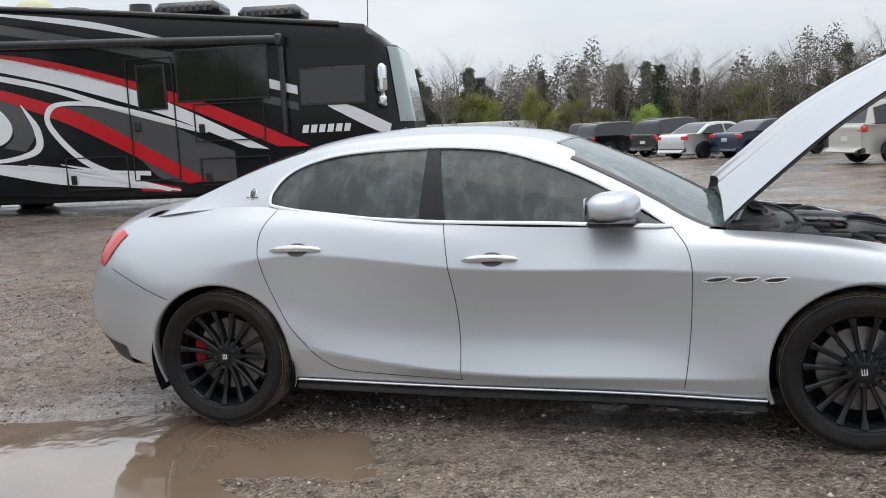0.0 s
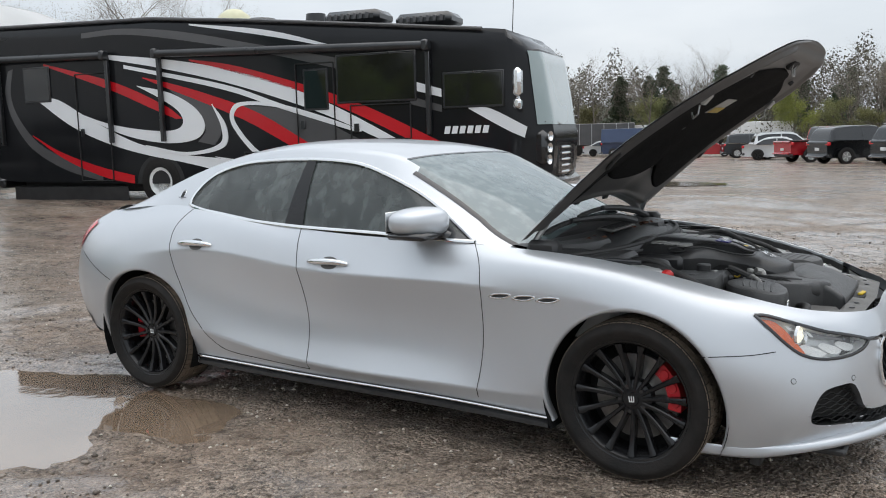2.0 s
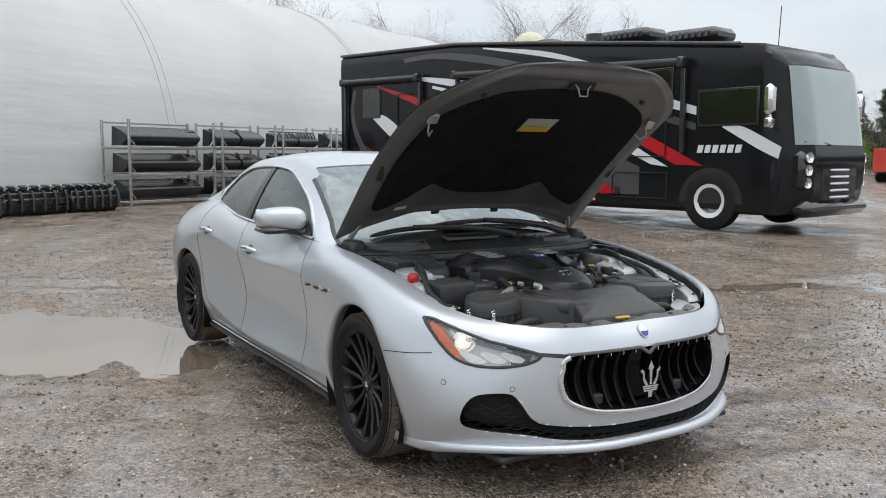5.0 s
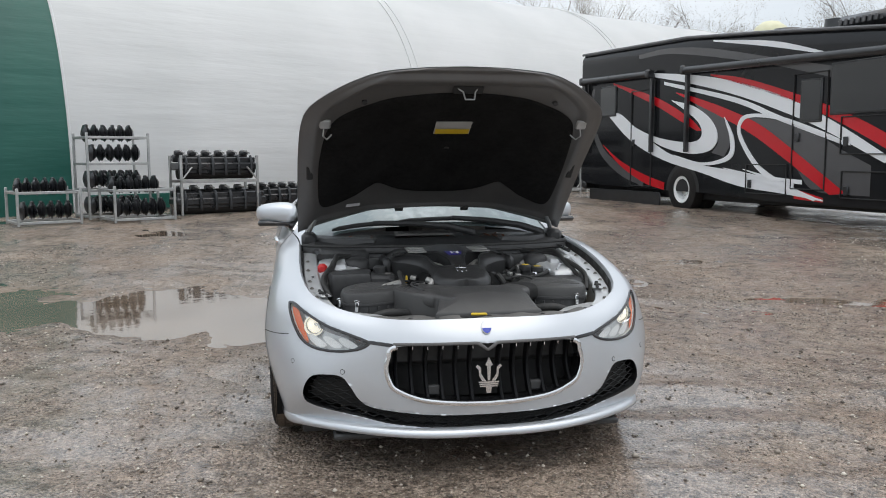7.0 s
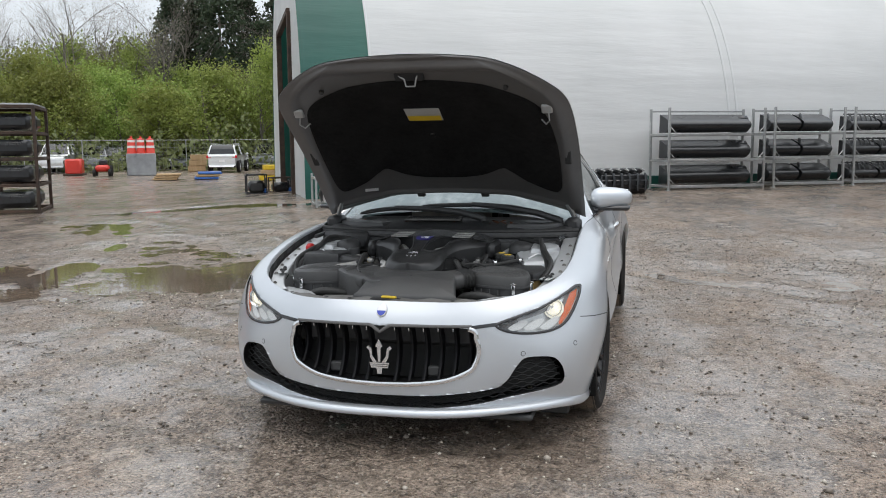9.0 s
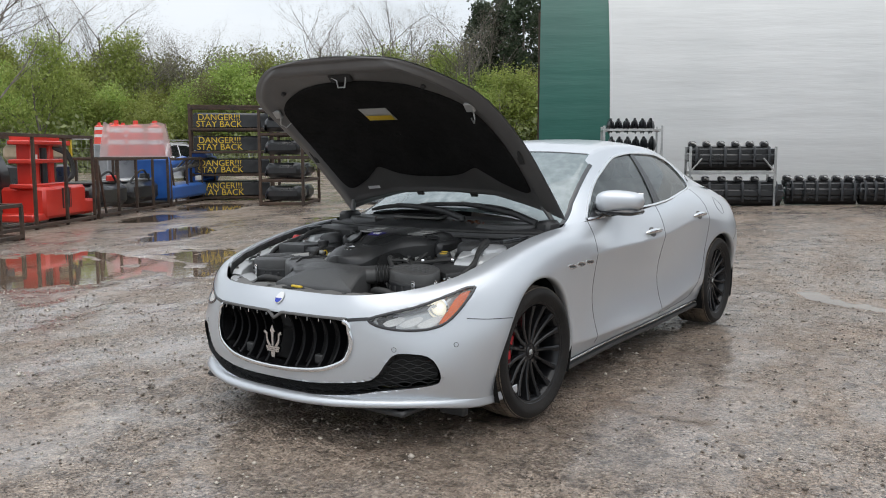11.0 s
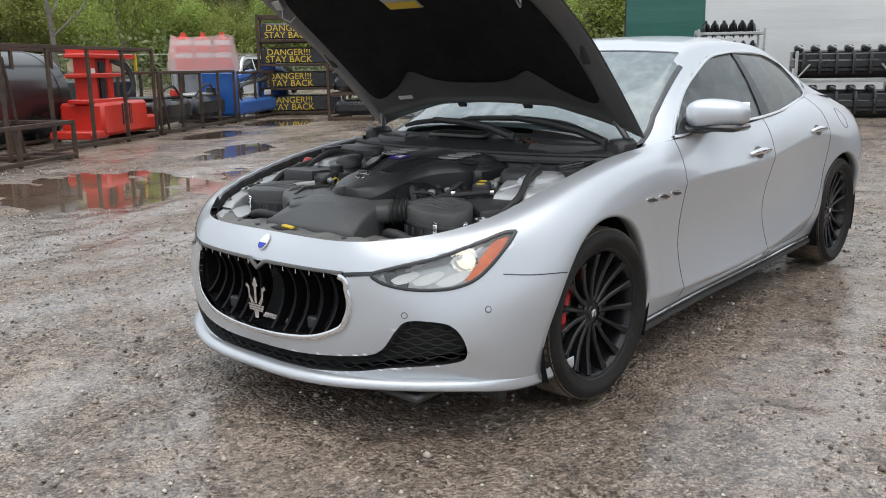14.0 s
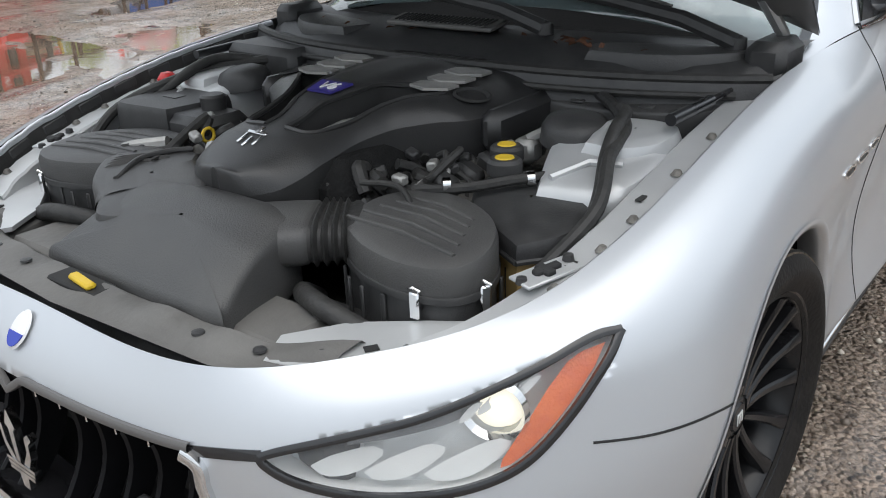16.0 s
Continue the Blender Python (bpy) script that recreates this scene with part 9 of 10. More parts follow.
PAINTS = {"black": car_paint("black_car_paint", (.012, .013, .015)), "white": car_paint("white_car_paint", (.70, .71, .71)), "blue": car_paint("dark_blue_car_paint", (.012, .028, .07)),
          "red": car_paint("red_car_paint", (.42, .012, .02)), "grey": car_paint("grey_car_paint", (.22, .23, .24)), "beige": car_paint("pale_beige_car_paint", (.60, .58, .52)), "navy": car_paint("navy_van_paint", (.02, .04, .10)), "dark": car_paint("dark_grey_car_paint", (.05, .055, .06))}
# side outlines: x forward and z, for the body up to the belt and for the cabin
FORMS = {
    "sedan": (4.75, 1.84, [(-2.36, .45), (-2.38, .75), (-2.25, .98), (-1.6, 1.02), (.75, .95), (1.5, .88), (2.15, .76), (2.36, .60), (2.36, .35), (2.1, .22), (-2.1, .24)], [(-1.75, 1.0), (-1.05, 1.38), (-.5, 1.45), (.1, 1.44), (.45, 1.34), (1.05, .94)], 1.42, .33),
    "suv": (4.75, 1.92, [(-2.36, .50), (-2.37, .85), (-2.32, 1.10), (-1.6, 1.13), (.9, 1.08), (1.6, 1.04), (2.25, .92), (2.37, .70), (2.36, .42), (2.1, .30), (-2.15, .32)], [(-2.28, 1.10), (-2.05, 1.62), (-1.6, 1.74), (-.2, 1.76), (.3, 1.68), (1.05, 1.07)], 1.44, .37),
    "van": (5.9, 2.05, [(-2.95, .45), (-2.95, 1.0), (-2.95, 1.30), (0, 1.32), (1.9, 1.30), (2.5, 1.12), (2.9, .98), (2.95, .60), (2.9, .35), (2.6, .28), (-2.7, .30)], [(-2.93, 1.28), (-2.9, 2.35), (-2.6, 2.5), (.9, 2.5), (1.5, 2.35), (2.2, 1.28)], 1.85, .36),
    "pickup": (5.8, 2.0, [(-2.88, .60), (-2.9, 1.0), (-2.86, 1.16), (-1.0, 1.18), (1.0, 1.16), (1.8, 1.14), (2.7, 1.08), (2.9, .85), (2.88, .50), (2.5, .38), (-2.6, .42)], [(-.95, 1.16), (-.85, 1.78), (-.5, 1.90), (.5, 1.90), (.8, 1.84), (1.4, 1.15)], 1.78, .40),
}


def parked(form, paint, x, y, heading, label, dz=0.0):
    ln, wd, body, cab, axle, wr = FORMS[form]
    t = thing("parked_car" if form != "van" else "parked_van", pose(x, y, float(lie(x, y)) + dz, 0, 0, heading), label, "car" if form != "van" else "van", "parked vehicles")
    h = wd / 2
    ring = dense(body + body[:1], 70)[:-1]
    cx, cz = 0, .6
    rows = []
    for y2, k in ((-h * .80, .955), (-h * .95, .985), (-h, 1.0), (-h * .97, 1.0), (0, 1.0), (h * .97, 1.0), (h, 1.0), (h * .95, .985), (h * .80, .955)):
        bow = lambda px: 1 - .16 * max(0, (abs(px) - ln * .36) / (ln * .14)) ** 2
        rows.append([(cx + (px - cx) * (k if abs(y2) > h * .9 else 1), y2 * bow(px), cz + (pz - cz) * k) for px, pz in ring])
    s = Shape().grid(rows, True)
    o = len(s.v)
    n = len(ring)
    s.f.append(list(range(n)))
    s.f.append(list(range(o - n, o)))
    b = part("body", s, PAINTS[paint], t)
    top = max(p[1] for p in cab)
    low = min(p[1] for p in cab)

    def cabin(grow, z_in):
        c2 = dense(cab, 34)
        rr = []
        for y2 in (-1, -.97, 0, .97, 1):
            rr.append([(px, y2 * (h * (.93 - .20 * ((pz - low) / (top - low)))) + math.copysign(grow, y2) * (abs(y2) > .5), pz - (0.012 if abs(y2) == 1 else 0)) for px, pz in c2])
        q = Shape().grid(rr)
        q.f.append(list(range(len(c2))))
        q.f.append(list(range(len(q.v) - len(c2), len(q.v))))
        return q
    part("cabin", cabin(0, 0), PAINTS[paint], t)
    # side glass
    for sg in (-1, 1):
        xs = [p[0] for p in cab]
        x0, x1 = xs[0] + (.25 if form != "van" else 3.6), xs[-1] - .14
        rows = []
        for px in np.linspace(x0, x1, 18):
            zt = float(np.interp(px, [p[0] for p in cab], [p[1] for p in cab])) - .085
            zb = low + .04 + (.0 if form != "van" else .15)
            if zt - zb < .05:
                continue
            rows.append([(px, sg * (h * (.93 - .20 * ((z - low) / (top - low))) + .008), z) for z in np.linspace(zb, zt, 4)])
        if len(rows) > 2:
            gl = part("side_glass", Shape().grid(rows), MAT["dark_glass"], t)
            part("pillar", Shape().tube([(np.mean((x0, x1)), sg * (h * .93 + .012), low + .03), (np.mean((x0, x1)) - .02, sg * (h * .75 + .014), top - .09)], .028, 5), PAINTS[paint], gl)
    c3 = dense(cab, 60)
    fr = [p for p in c3 if p[0] > (cab[-2][0] + cab[-3][0]) / 2 and p[1] > low + .05]
    rr = [p for p in c3 if p[0] < cab[1][0] + .25 and p[1] > low + .06]
    for nm, pts in (("windscreen", fr), ("rear_glass", rr)):
        if len(pts) > 2 and not (form == "van" and nm == "rear_glass"):
            part(nm, Shape().grid([[(px + (.006 if nm == "windscreen" else -.006), yy * h * (.84 - .2 * ((pz - low) / (top - low))), pz + .006) for yy in (-1, -.5, 0, .5, 1)] for px, pz in pts]), MAT["dark_glass"], t)
    if form == "pickup":
        part("bed", Shape().box((-1.9, 0, 1.15), (1.75, wd * .8, .10), .02), MAT["seam"], t)
    if form == "suv":
        for sg in (-1, 1):
            part("roof_rail", Shape().tube([(-1.9, sg * h * .70, top + .01), (-.2, sg * h * .70, top + .04), (.2, sg * h * .70, top - .02)], .02, 6), MAT["steel"], t)
            part("side_chrome", Shape().tube([(-2.1, sg * (h * .93 + .01), low + .02), (.95, sg * (h * .93 + .01), low + .01)], .014, 5), MAT["chrome"], t)
    for ax in (-axle, axle):
        for sg in (-1, 1):
            m = pose(ax, sg * (h - .10), wr, -90 * sg, 0, 0)
            w = part("wheel", Shape().lathe([(wr * .62, -.10), (wr * .95, -.10), (wr, -.06), (wr, .06), (wr * .95, .105), (wr * .66, .11), (wr * .62, .07)], 26, m), MAT["tyre"], t)
            r = part("rim", Shape().lathe([(0, .06), (wr * .16, .065), (wr * .2, .04), (wr * .62, .05), (wr * .64, .09)], 22, m), MAT["seam"] if paint in ("white", "blue") and form == "sedan" else MAT["steel"], w)
            for k in range(5):
                a = 2 * math.pi * k / 5
                part("spoke", Shape().box((wr * .38, 0, .072), (wr * .5, .05, .03), .008, m @ pose(0, 0, 0, 0, 0, math.degrees(a))), MAT["rim"] if paint in ("white", "blue") and form == "sedan" else MAT["silver"], r)
            part("arch", Shape().grid([[(ax + (wr + d) * math.cos(a), sg * (h + yy), wr + (wr + d) * math.sin(a)) for d, yy in ((.02, .002), (.055, .006), (.06, -.03))] for a in np.linspace(-.1, math.pi + .1, 20)]), MAT["seam"], t)
            part("arch_shade", Shape().grid([[(ax + q * math.cos(a), sg * (h + .001), wr + q * math.sin(a)) for q in (wr * .9, wr + .03)] for a in np.linspace(-.1, math.pi + .1, 20)]), MAT["seam"], t)
    zt = body[2][1]
    for sg in (-1, 1):
        part("tail_lamp", Shape().box((-ln / 2 + .06, sg * h * .80, zt - .12), (.14, .32, .16), .03), MAT["tail_red"], t)
        part("headlamp", Shape().box((ln / 2 - .16, sg * h * .76, zt - .28), (.22, .34, .14), .04), MAT["silver"], t)
        part("mirror", Shape().box((cab[-1][0] - .30, sg * (h + .08), low + .08), (.12, .18, .12), .04), PAINTS[paint], t)
    part("plate_panel", Shape().box((-ln / 2 - .005, 0, .72), (.01, .34, .14), .004), MAT["white"], t)
    part("lower_trim", Shape().box((-ln / 2 + .08, 0, .40), (.16, wd * .84, .16), .04), MAT["plastic"], t)
    return t


parked("suv", "black", -1.6, 41.4, 40, "black sport utility car parked on the gravel")
parked("suv", "black", 1.4, 38.2, 42, "black sport utility car with a chrome side line")
parked("sedan", "white", 2.7, 32.6, 40, "silver white saloon with dark wheels")
parked("sedan", "blue", 4.8, 31.6, 36, "dark blue saloon parked on the gravel")
parked("suv", "beige", 7.7, 21.9, 20, "pale beige sport utility car")
parked("pickup", "red", -3.6, 46.6, 40, "red pickup truck parked beside black cars")
parked("sedan", "white", -7.3, 53.4, 8, "white saloon parked broadside")
parked("suv", "dark", -10.7, 62.3, 20, "dark damaged hatchback without its bumper")
parked("sedan", "red", -15.6, 67.3, 14, "bright red hatchback parked on the gravel")
parked("suv", "red", -13.4, 73.7, 16, "dark red sport utility car")
parked("suv", "grey", -19.2, 69.0, 14, "grey estate car parked beside a van")
parked("van", "navy", -22.9, 71.0, 14, "dark blue panel van")
parked("sedan", "white", -26.0, 72.6, 20, "white saloon parked far off")
parked("suv", "white", -7.4, 56.0, 20, "white car parked far across the yard")
# beyond the fence
parked("pickup", "white", -43.3, -37.4, 25, "white pickup truck beyond the wire fence")
parked("suv", "grey", -46.4, -37.0, 30, "grey sport utility car beyond the wire fence")
parked("suv", "dark", -50.1, -38.1, 30, "dark sport utility car beyond the wire fence")
parked("sedan", "grey", -51.7, -33.4, 30, "grey saloon beyond the wire fence")
parked("suv", "white", -43.6, -25.2, -162, "white sport utility car seen from behind")
parked("suv", "grey", -53.0, -27.0, 20, "blue grey car beyond the wire fence")
parked("suv", "dark", -55.0, -31.0, 30, "dark sport utility car beyond the wire fence")
parked("suv", "white", -17.4, -27.6, 30, "white car behind the crates")
parked("suv", "grey", -9.5, -31.0, 20, "grey car behind the crates")
parked("suv", "grey", -6.0, -29.0, 15, "pale grey car behind the crates")
parked("sedan", "dark", -24.0, -33.5, 30, "dark car behind the crates")


def box_trailer(x, y, heading, ln, label, mt):
    t = thing("box_trailer", pose(x, y, float(lie(x, y)), 0, 0, heading), label, "trailer", "far trailers")
    part("box_body", Shape().box((0, 0, 2.05), (ln, 2.5, 2.1), .06), mt, t)
    part("chassis", Shape().box((0, 0, .95), (ln * .95, 1.0, .18), .02), MAT["rust"], t)
    for ax in (-ln * .38, -ln * .28, ln * .36):
        for sg in (-1, 1):
            part("wheel", Shape().lathe([(.0, -.1), (.25, -.11), (.5, -.1), (.5, .1), (.25, .11), (0, .1)], 20, pose(ax, sg * 1.05, .5, 90, 0, 0)), MAT["tyre"], t)
    for k in range(6):
        part("side_rib", Shape().box((-ln / 2 + ln * (k + .5) / 6, -1.255, 2.05), (.05, .02, 2.0), .004), MAT["steel"], t)


box_trailer(-34.0, 114.5, 14, 13, "long white box trailer", MAT["white"])
box_trailer(-22.0, 113.0, 14, 11, "pale camper trailer with grey panels", MAT["white"])
box_trailer(-28.4, 76.0, 22, 7, "black camper trailer with grey panels", MAT["rv_grey"])
box_trailer(-39.6, 74.5, 70, 6, "rusty red shipping container on wheels", MAT["red"])
_t = thing("road_tractor", pose(-32.3, 84.2, -.8, 0, 0, 0), "white road tractor parked far across the yard", "truck")
part("cab", Shape().box((0, 0, 1.9), (2.2, 2.4, 2.2), .25), MAT["white"], _t)
part("engine_hood", Shape().box((1.7, 0, 1.3), (1.4, 2.0, 1.1), .25), MAT["white"], _t)
part("windscreen", Shape().box((1.12, 0, 2.35), (.06, 2.0, .8), .02), MAT["dark_glass"], _t)
for _x in (-1.4, -.4, 1.8):
    for _y in (-1.0, 1.0):
        part("wheel", Shape().lathe([(.0, -.1), (.25, -.11), (.5, -.1), (.5, .1), (.25, .11), (0, .1)], 20, pose(_x, _y, .5, 90, 0, 0)), MAT["tyre"], _t)
_t = thing("motor_boat", pose(-43.3, 90.4, -.75, 0, 0, 15), "white motor boat on stands", "boat")
_rows = []
for _u in np.linspace(0, 1, 12):
    _x = -3.5 + 7 * _u
    _w = 1.25 * (1 - max(0, (_u - .45) / .55) ** 2.2)
    _rows.append([(_x, -_w, 2.0 + .35 * _u), (_x, -_w * .85, 1.2), (_x, 0, .8 + .5 * max(0, _u - .6)), (_x, _w * .85, 1.2), (_x, _w, 2.0 + .35 * _u), (_x, 0, 2.05 + .38 * _u)])
part("hull", Shape().grid(_rows, True), MAT["white"], _t)
part("boat_screen", Shape().box((.2, 0, 2.6), (1.6, 1.7, .6), .2), MAT["dark_glass"], _t)
part("boat_deck", Shape().box((-.6, 0, 2.35), (2.6, 1.9, .25), .1), MAT["white"], _t)
for _x in (-2, 1.5):
    part("stand", Shape().box((_x, 0, .4), (.2, 1.6, .9), .03), MAT["rust"], _t)
_t = thing("motor_boat", pose(-6.0, -34, .6, 0, 0, 20), "white motor boat behind the crates", "boat")
part("hull", Shape().grid(_rows, True), MAT["white"], _t)
part("boat_rail", Shape().tube([(-1, -.9, 2.3), (0, -.9, 3.0), (1.6, -.7, 2.9), (2.2, 0, 2.8)], .05, 6), MAT["white"], _t)

# chain-link fence
MAT["wire"] = glass("fence_wire_haze", (.25, .26, .25), .6, .16)


def fence(x0, y0, x1, y1):
    ln = math.hypot(x1 - x0, y1 - y0)
    a = math.degrees(math.atan2(y1 - y0, x1 - x0))
    t = tagged(thing("wire_fence", pose(x0, y0, float(lie(x0, y0)), 0, 0, a)), "grey chain-link fence with steel posts", "fence", "wire fences")
    n = int(ln / 3.0)
    for k in range(n + 1):
        part("fence_post", Shape().tube([(k * ln / n, 0, 0), (k * ln / n, 0, 2.15)], .035, 6), MAT["steel"], t)
    part("top_rail", Shape().tube([(0, 0, 2.1), (ln, 0, 2.1)], .022, 5), MAT["steel"], t)
    s = Shape()
    for k in range(int(ln / .28)):
        x = k * .28
        s.box((x, 0, 1.05), (.008, .004, 2.1))
    for z in np.arange(.1, 2.1, .25):
        s.box((ln / 2, 0, z), (ln, .004, .008))
    part("fence_mesh", s, MAT["steel"], t, smooth=False)


fence(-58, -17, -47.5, -30.5)
fence(-47.5, -30.5, -36.0, -38.5)
fence(-36.0, -38.5, 4, -44)
fence(-75, 112, -45, 108)


# ---- trees ----
def leaf_mat(name, c1, c2):
    m, n, l, p = nodes_of(name)
    g = n.new("ShaderNodeNewGeometry")
    r = n.new("ShaderNodeValToRGB")
    r.color_ramp.elements[0].color, r.color_ramp.elements[1].color = (*c1, 1), (*c2, 1)
    l.new(g.outputs["Random Per Island"], r.inputs["Fac"])
    oi = n.new("ShaderNodeObjectInfo")
    hs = n.new("ShaderNodeHueSaturation")
    mr = n.new("ShaderNodeMapRange")
    mr.inputs["To Min"].default_value, mr.inputs["To Max"].default_value = 0.7, 1.35
    mh = n.new("ShaderNodeMapRange")
    mh.inputs["To Min"].default_value, mh.inputs["To Max"].default_value = 0.475, 0.52
    l.new(oi.outputs["Random"], mr.inputs["Value"])
    l.new(oi.outputs["Random"], mh.inputs["Value"])
    l.new(mr.outputs["Result"], hs.inputs["Value"])
    l.new(mh.outputs["Result"], hs.inputs["Hue"])
    l.new(r.outputs["Color"], hs.inputs["Color"])
    l.new(hs.outputs["Color"], p.inputs["Base Color"])
    p.inputs["Roughness"].default_value = 0.6
    tr = n.new("ShaderNodeBsdfTranslucent")
    l.new(hs.outputs["Color"], tr.inputs["Color"])
    mx = n.new("ShaderNodeMixShader")
    mx.inputs[0].default_value = 0.42
    l.new(p.outputs[0], mx.inputs[1])
    l.new(tr.outputs[0], mx.inputs[2])
    l.new(mx.outputs[0], n["Material Output"].inputs["Surface"])
    return m


MAT["leaf_light"] = leaf_mat("spring_leaves", (.19, .25, .05), (.36, .42, .115))
MAT["leaf_bud"] = leaf_mat("budding_leaves", (.15, .16, .06), (.28, .285, .13))
MAT["leaf_twig"] = leaf_mat("grey_brown_twigs", (.20, .18, .145), (.34, .31, .25))
MAT["leaf_dark"] = leaf_mat("pine_needles", (.034, .055, .030), (.075, .105, .055))
MAT["bark"] = mat("grey_bark", (.11, .095, .08), (.22, .195, .17), .9, scale=6, bump=.5)


def leaves(centres, spread, size, rng):
    """Small leaf quads scattered round many centres."""
    n = len(centres)
    p = centres + rng.normal(0, 1, (n, 3)) * spread
    a, b = rng.normal(0, 1, (n, 3)), rng.normal(0, 1, (n, 3))
    a /= np.linalg.norm(a, axis=1, keepdims=True)
    b -= a * (a * b).sum(1, keepdims=True)
    b /= np.linalg.norm(b, axis=1, keepdims=True)
    k = size * (.6 + .8 * rng.random((n, 1)))
    v = np.stack([p - a * k, p + b * k * .6, p + a * k, p - b * k * .6], 1).reshape(-1, 3)
    s = Shape()
    s.v = [tuple(q) for q in v]
    s.f = [[4 * i, 4 * i + 1, 4 * i + 2, 4 * i + 3] for i in range(n)]
    return s


def limbs(rng, height, levels, trunk_r, spread, first, count):
    """A branching skeleton: the tubes, and the points of the twigs."""
    s, tips = Shape(), []

    def grow(p, d, length, r, lv):
        n = 5 if lv == 0 else 3
        pts = [p]
        for k in range(n):
            d = (d + Vector(rng.normal(0, .13 if lv else .05, 3)) + Vector((0, 0, .10 if lv else .02))).normalized()
            pts.append(pts[-1] + d * (length / n))
        rs = [r * (1 - .62 * k / n) for k in range(n + 1)]
        s.tube(pts, rs, 6 if lv == 0 else (4 if lv == 1 else 3), cap=False)
        if lv >= levels:
            tips.extend(pts[1:])
            return
        for k in range(count[lv]):
            t = first + (1 - first) * (k + rng.random()) / count[lv] if lv == 0 else .3 + .7 * rng.random()
            i = min(int(t * n), n - 1)
            q = pts[i].lerp(pts[i + 1], t * n - i)
            a = rng.random() * 2 * math.pi
            side = Vector((math.cos(a), math.sin(a), 0))
            up = .55 + .5 * rng.random()
            nd = (d * up + side * spread * (.7 + .5 * rng.random())).normalized()
            grow(q, nd, length * (.42 + .22 * rng.random()) * (1 - .35 * (t - first) if lv == 0 else 1), rs[i] * .5, lv + 1)
        tips.append(pts[-1])
    grow(Vector((0, 0, -.1)), Vector((0, 0, 1)), height * .8, trunk_r, 0)
    return s, np.array([tuple(t) for t in tips])


def make_tree(kind, seed, height):
    rng = np.random.default_rng(seed)
    if kind == "pine":
        t = thing("pine_tree", pose(0, 0, 0), "tall dark green pine tree", "tree", "pine trees")
        tr = Shape().tube([(0, 0, -.2), (.06, .03, height * .5), (.0, .05, height)], [.22, .14, .02], 7)
        cen = []
        for k in range(15):
            z = height * (.28 + .70 * (k + .6 * rng.random()) / 15)
            rad = ((height - z) * .30 + .5) * (.55 + .7 * rng.random())
            nb = int(rng.integers(3, 6))
            for j in range(nb):
                a = 2 * math.pi * (j + rng.random()) / nb
                L = rad * (.55 + .75 * rng.random())
                tip = np.array([L * math.cos(a), L * math.sin(a), z + .10 * L * (rng.random() - .2)])
                tr.tube([(0, 0, z - .1), tuple(tip)], [.04, .012], 3, cap=False)
                for q in np.linspace(.30, 1, 10):
                    cen.append(np.array([0, 0, z]) * (1 - q) + tip * q + np.array([0, 0, .08]))
        part("trunk", tr, MAT["bark"], t)
        tagged(part("crown", leaves(np.repeat(np.array(cen), 10, axis=0), .24, .15, rng), MAT["leaf_dark"], t, fix=False, smooth=False), kind="stuff")
    elif kind == "bare":
        t = thing("bare_tree", pose(0, 0, 0), "tall bare tree with grey branches and first buds", "tree", "bare trees")
        s, tips = limbs(rng, height, 3, .17, .75, .35, (9, 5, 4))
        part("trunk", s, MAT["bark"], t)
        pick = tips[rng.integers(0, len(tips), 4500)]
        tagged(part("twig_growth", leaves(pick, .34, .032, rng), MAT["leaf_twig"], t, fix=False, smooth=False), kind="stuff")
    else:
        t = thing("leafy_tree", pose(0, 0, 0), "young leafy tree in fresh light green", "tree", "leafy trees")
        s, tips = limbs(rng, height, 2, .10, 1.0, .10, (12, 6))
        part("trunk", s, MAT["bark"], t)
        pick = tips[rng.integers(0, len(tips), 8000)]
        tagged(part("crown", leaves(pick, .36, .085, rng), MAT["leaf_light"] if kind == "leafy" else MAT["leaf_bud"], t, fix=False, smooth=False), kind="stuff")
    return t


TREES = {k: [make_tree(k, 10 * i + len(k), h) for i, h in enumerate(hs)] for k, hs in (("pine", (13.0, 11.5, 14.5)), ("bare", (12.5, 11.0, 13.5)), ("leafy", (6.2, 7.4, 5.2)), ("budding", (7.5, 6.3)))}
_first = {id(t): True for ts in TREES.values() for t in ts}
_rt = random.Random(12)


def plant(kind, x, y, k=1.0):
    src = _rt.choice(TREES[kind])
    m = pose(x, y, float(lie(x, y)) - .1, 0, 0, 360 * _rt.random()) @ Matrix.Diagonal((k * (.9 + .25 * _rt.random()), k * (.9 + .25 * _rt.random()), k * (.85 + .3 * _rt.random()), 1))
    if _first.pop(id(src), None):
        src.matrix_basis = m
    else:
        c = copy_thing(src, m)
        c.matrix_basis = m


def polar(az, d, eye=(4.5, 1.5)):
    return eye[0] + d * math.cos(radians(az)), eye[1] + d * math.sin(radians(az))


# thicket on the side of the machine row
for _k in range(62):
    _az = -108 - 54 * (_k + _rt.random()) / 62
    plant("leafy" if _rt.random() < .8 else "budding", *polar(_az, 64 + 12 * _rt.random()), .92 + .30 * _rt.random())
for _k in range(34):
    plant("leafy", *polar(-108 - 54 * (_k + _rt.random()) / 34, 78 + 8 * _rt.random()), 1.20 + .28 * _rt.random())
for _k in range(58):
    plant("bare", *polar(-106 - 56 * (_k + _rt.random()) / 58, 76 + 16 * _rt.random()), .80 + .26 * _rt.random())
for _k in range(36):
    plant("budding", *polar(-106 - 56 * (_k + _rt.random()) / 36, 84 + 10 * _rt.random()), 1.35 + .35 * _rt.random())
for _az, _d, _s in ((-149.5, 84, 1.25), (-151, 80, 1.15), (-152.5, 86, 1.3), (-153.8, 82, 1.2), (-155.2, 84, 1.3), (-148.2, 88, 1.1)):
    plant("pine", *polar(_az, _d), _s)
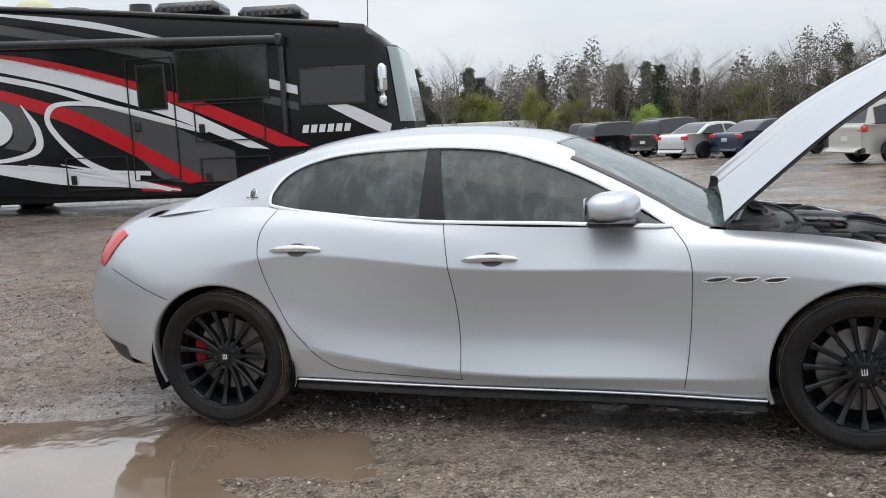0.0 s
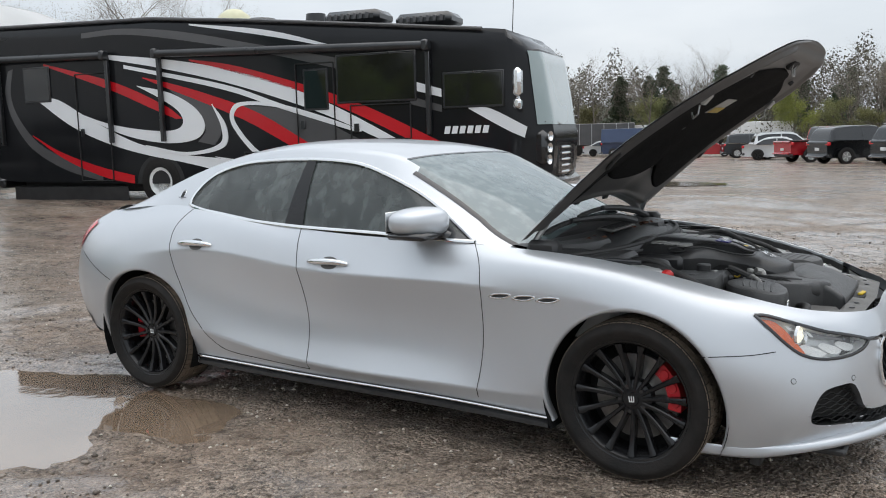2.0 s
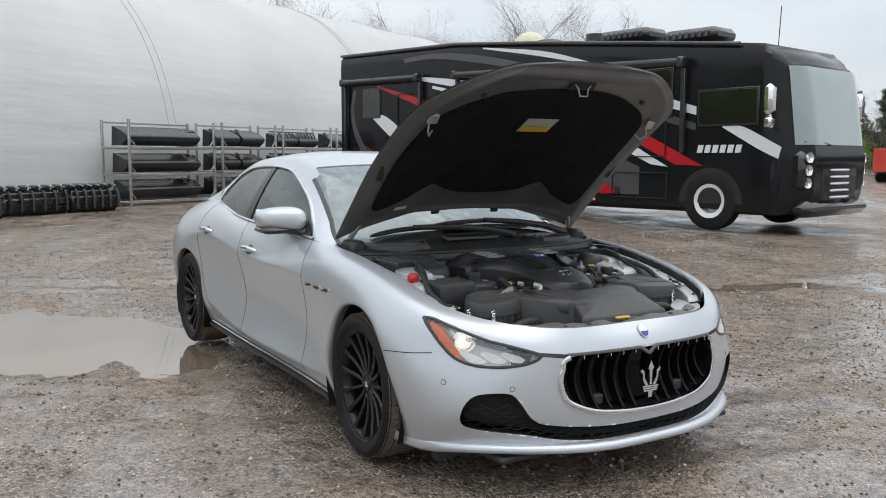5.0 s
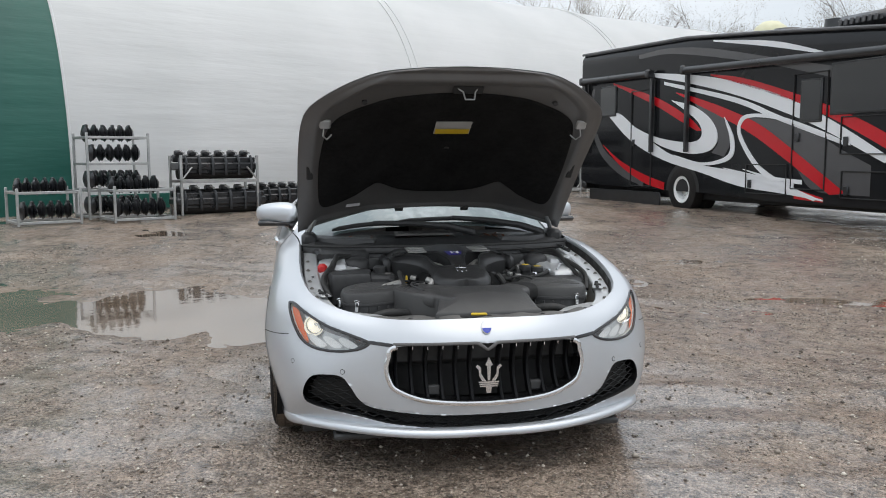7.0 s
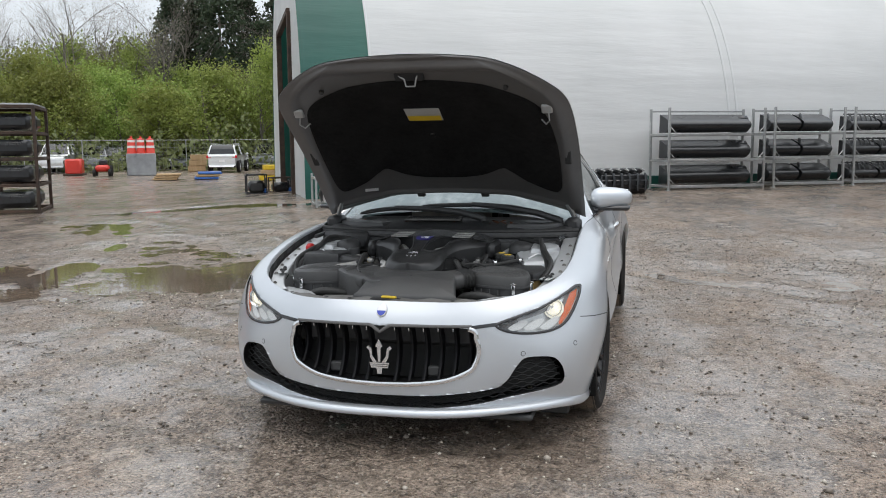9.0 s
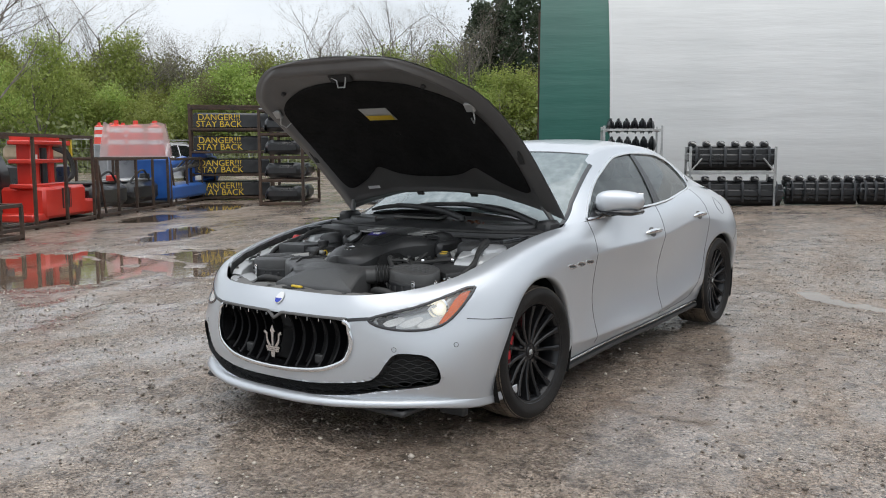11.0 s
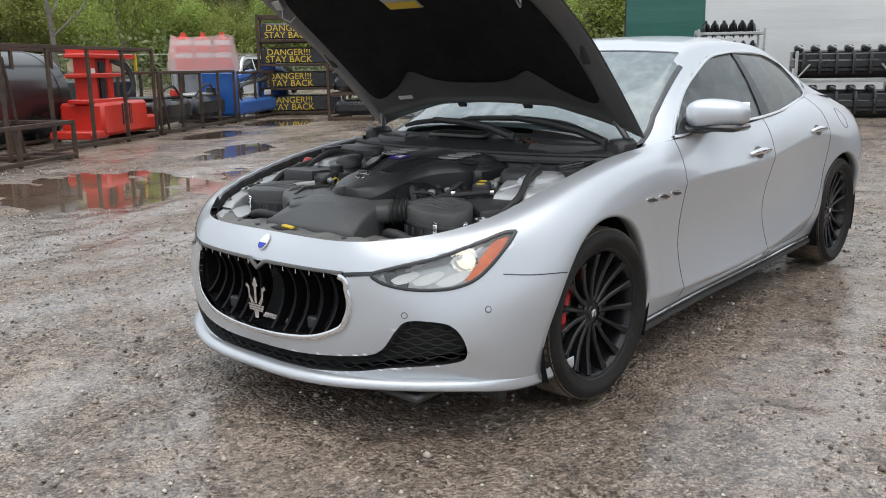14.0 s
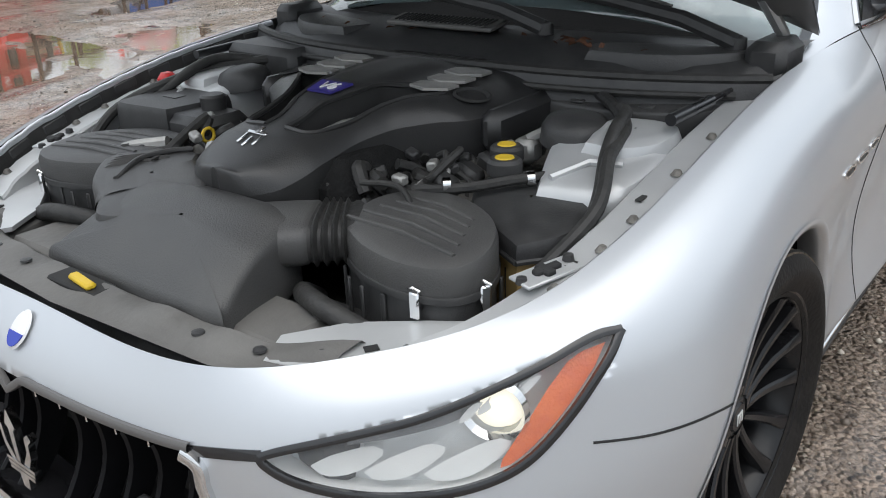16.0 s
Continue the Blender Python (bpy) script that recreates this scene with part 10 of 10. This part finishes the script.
plant("bare", *polar(-116.5, 40), .85)
# behind the hall and the motorhome
for _k in range(13):
    plant("bare", *polar(139 + 28 * (_k + _rt.random()) / 13, 78 + 10 * _rt.random()), 1.05 + .2 * _rt.random())
# woods across the yard: tall pines, bare trunks, olive young growth
for _k in range(70):
    _az = 58 + 68 * (_k + _rt.random()) / 70
    _p = .70 if _az > 103 else (.34 if _az < 80 else .22)
    plant("pine" if _rt.random() < _p else "bare", *polar(_az, 116 + 26 * _rt.random()), .66 + .20 * _rt.random())
for _k in range(64):
    plant("bare" if _rt.random() < .75 else "pine", *polar(58 + 68 * (_k + _rt.random()) / 64, 128 + 26 * _rt.random()), .74 + .2 * _rt.random())
for _k in range(50):
    plant("bare", *polar(58 + 68 * (_k + _rt.random()) / 50, 114 + 10 * _rt.random()), .72 + .2 * _rt.random())
for _k in range(26):
    plant(_rt.choice(("budding", "budding", "leafy")), *polar(58 + 68 * (_k + _rt.random()) / 26, 112 + 14 * _rt.random()), .7 + .4 * _rt.random())


def undergrowth(areas, material, label, seed):
    """Low brush along the woods' edges, too thick to count."""
    rng = np.random.default_rng(seed)
    c = []
    for az0, az1, d0, d1, n, h in areas:
        az = np.radians(az0 + (az1 - az0) * rng.random(n))
        d = d0 + (d1 - d0) * rng.random(n) ** 1.5
        z = h * rng.random(n) ** (1.0 if h > 8 else 1.6) * (.75 + .25 * np.sin(az * 57) * np.sin(az * 131 + 1) + .25 * np.sin(az * 23))
        c.append(np.stack([4.5 + d * np.cos(az), 1.5 + d * np.sin(az), z], 1))
    s = leaves(np.concatenate(c), .3, .17, rng)
    tagged(part("brush", s, material, fix=False, smooth=False), label, "undergrowth", kind="stuff")


MAT["brush"] = leaf_mat("green_brush", (.13, .155, .06), (.27, .29, .13))
MAT["far_brush"] = leaf_mat("brown_grey_brush", (.085, .082, .058), (.17, .16, .115))
undergrowth(((54, 130, 126, 165, 150000, 12.0), (54, 130, 112, 124, 14000, 2.6), (136, 170, 84, 100, 2500, 4.0)), MAT["far_brush"], "brown grey brush and stems in the far woods", 77)
undergrowth(((-166, -102, 60, 92, 34000, 3.4),), MAT["brush"], "low green brush along the thicket", 78)


def far_woods():
    """A rolling dark ridge of distant woods that closes the horizon."""
    s = Shape()
    rows = []
    rr = random.Random(5)
    for k in range(361):
        a = radians(k)
        h = 7 + 2 * math.sin(k * .31) + 2 * math.sin(k * 1.7) + 1.5 * rr.random()
        rows.append([(4 + 240 * math.cos(a), 240 * math.sin(a), -1), (4 + 246 * math.cos(a), 246 * math.sin(a), h * .6), (4 + 252 * math.cos(a), 252 * math.sin(a), h)])
    tagged(part("backdrop", s.grid(rows), mat("distant_woods", (.05, .06, .045), (.11, .12, .09), .95, scale=.6, bump=.8, bscale=2), smooth=False), "distant hazy woods round the yard", "woods", kind="structure")


far_woods()
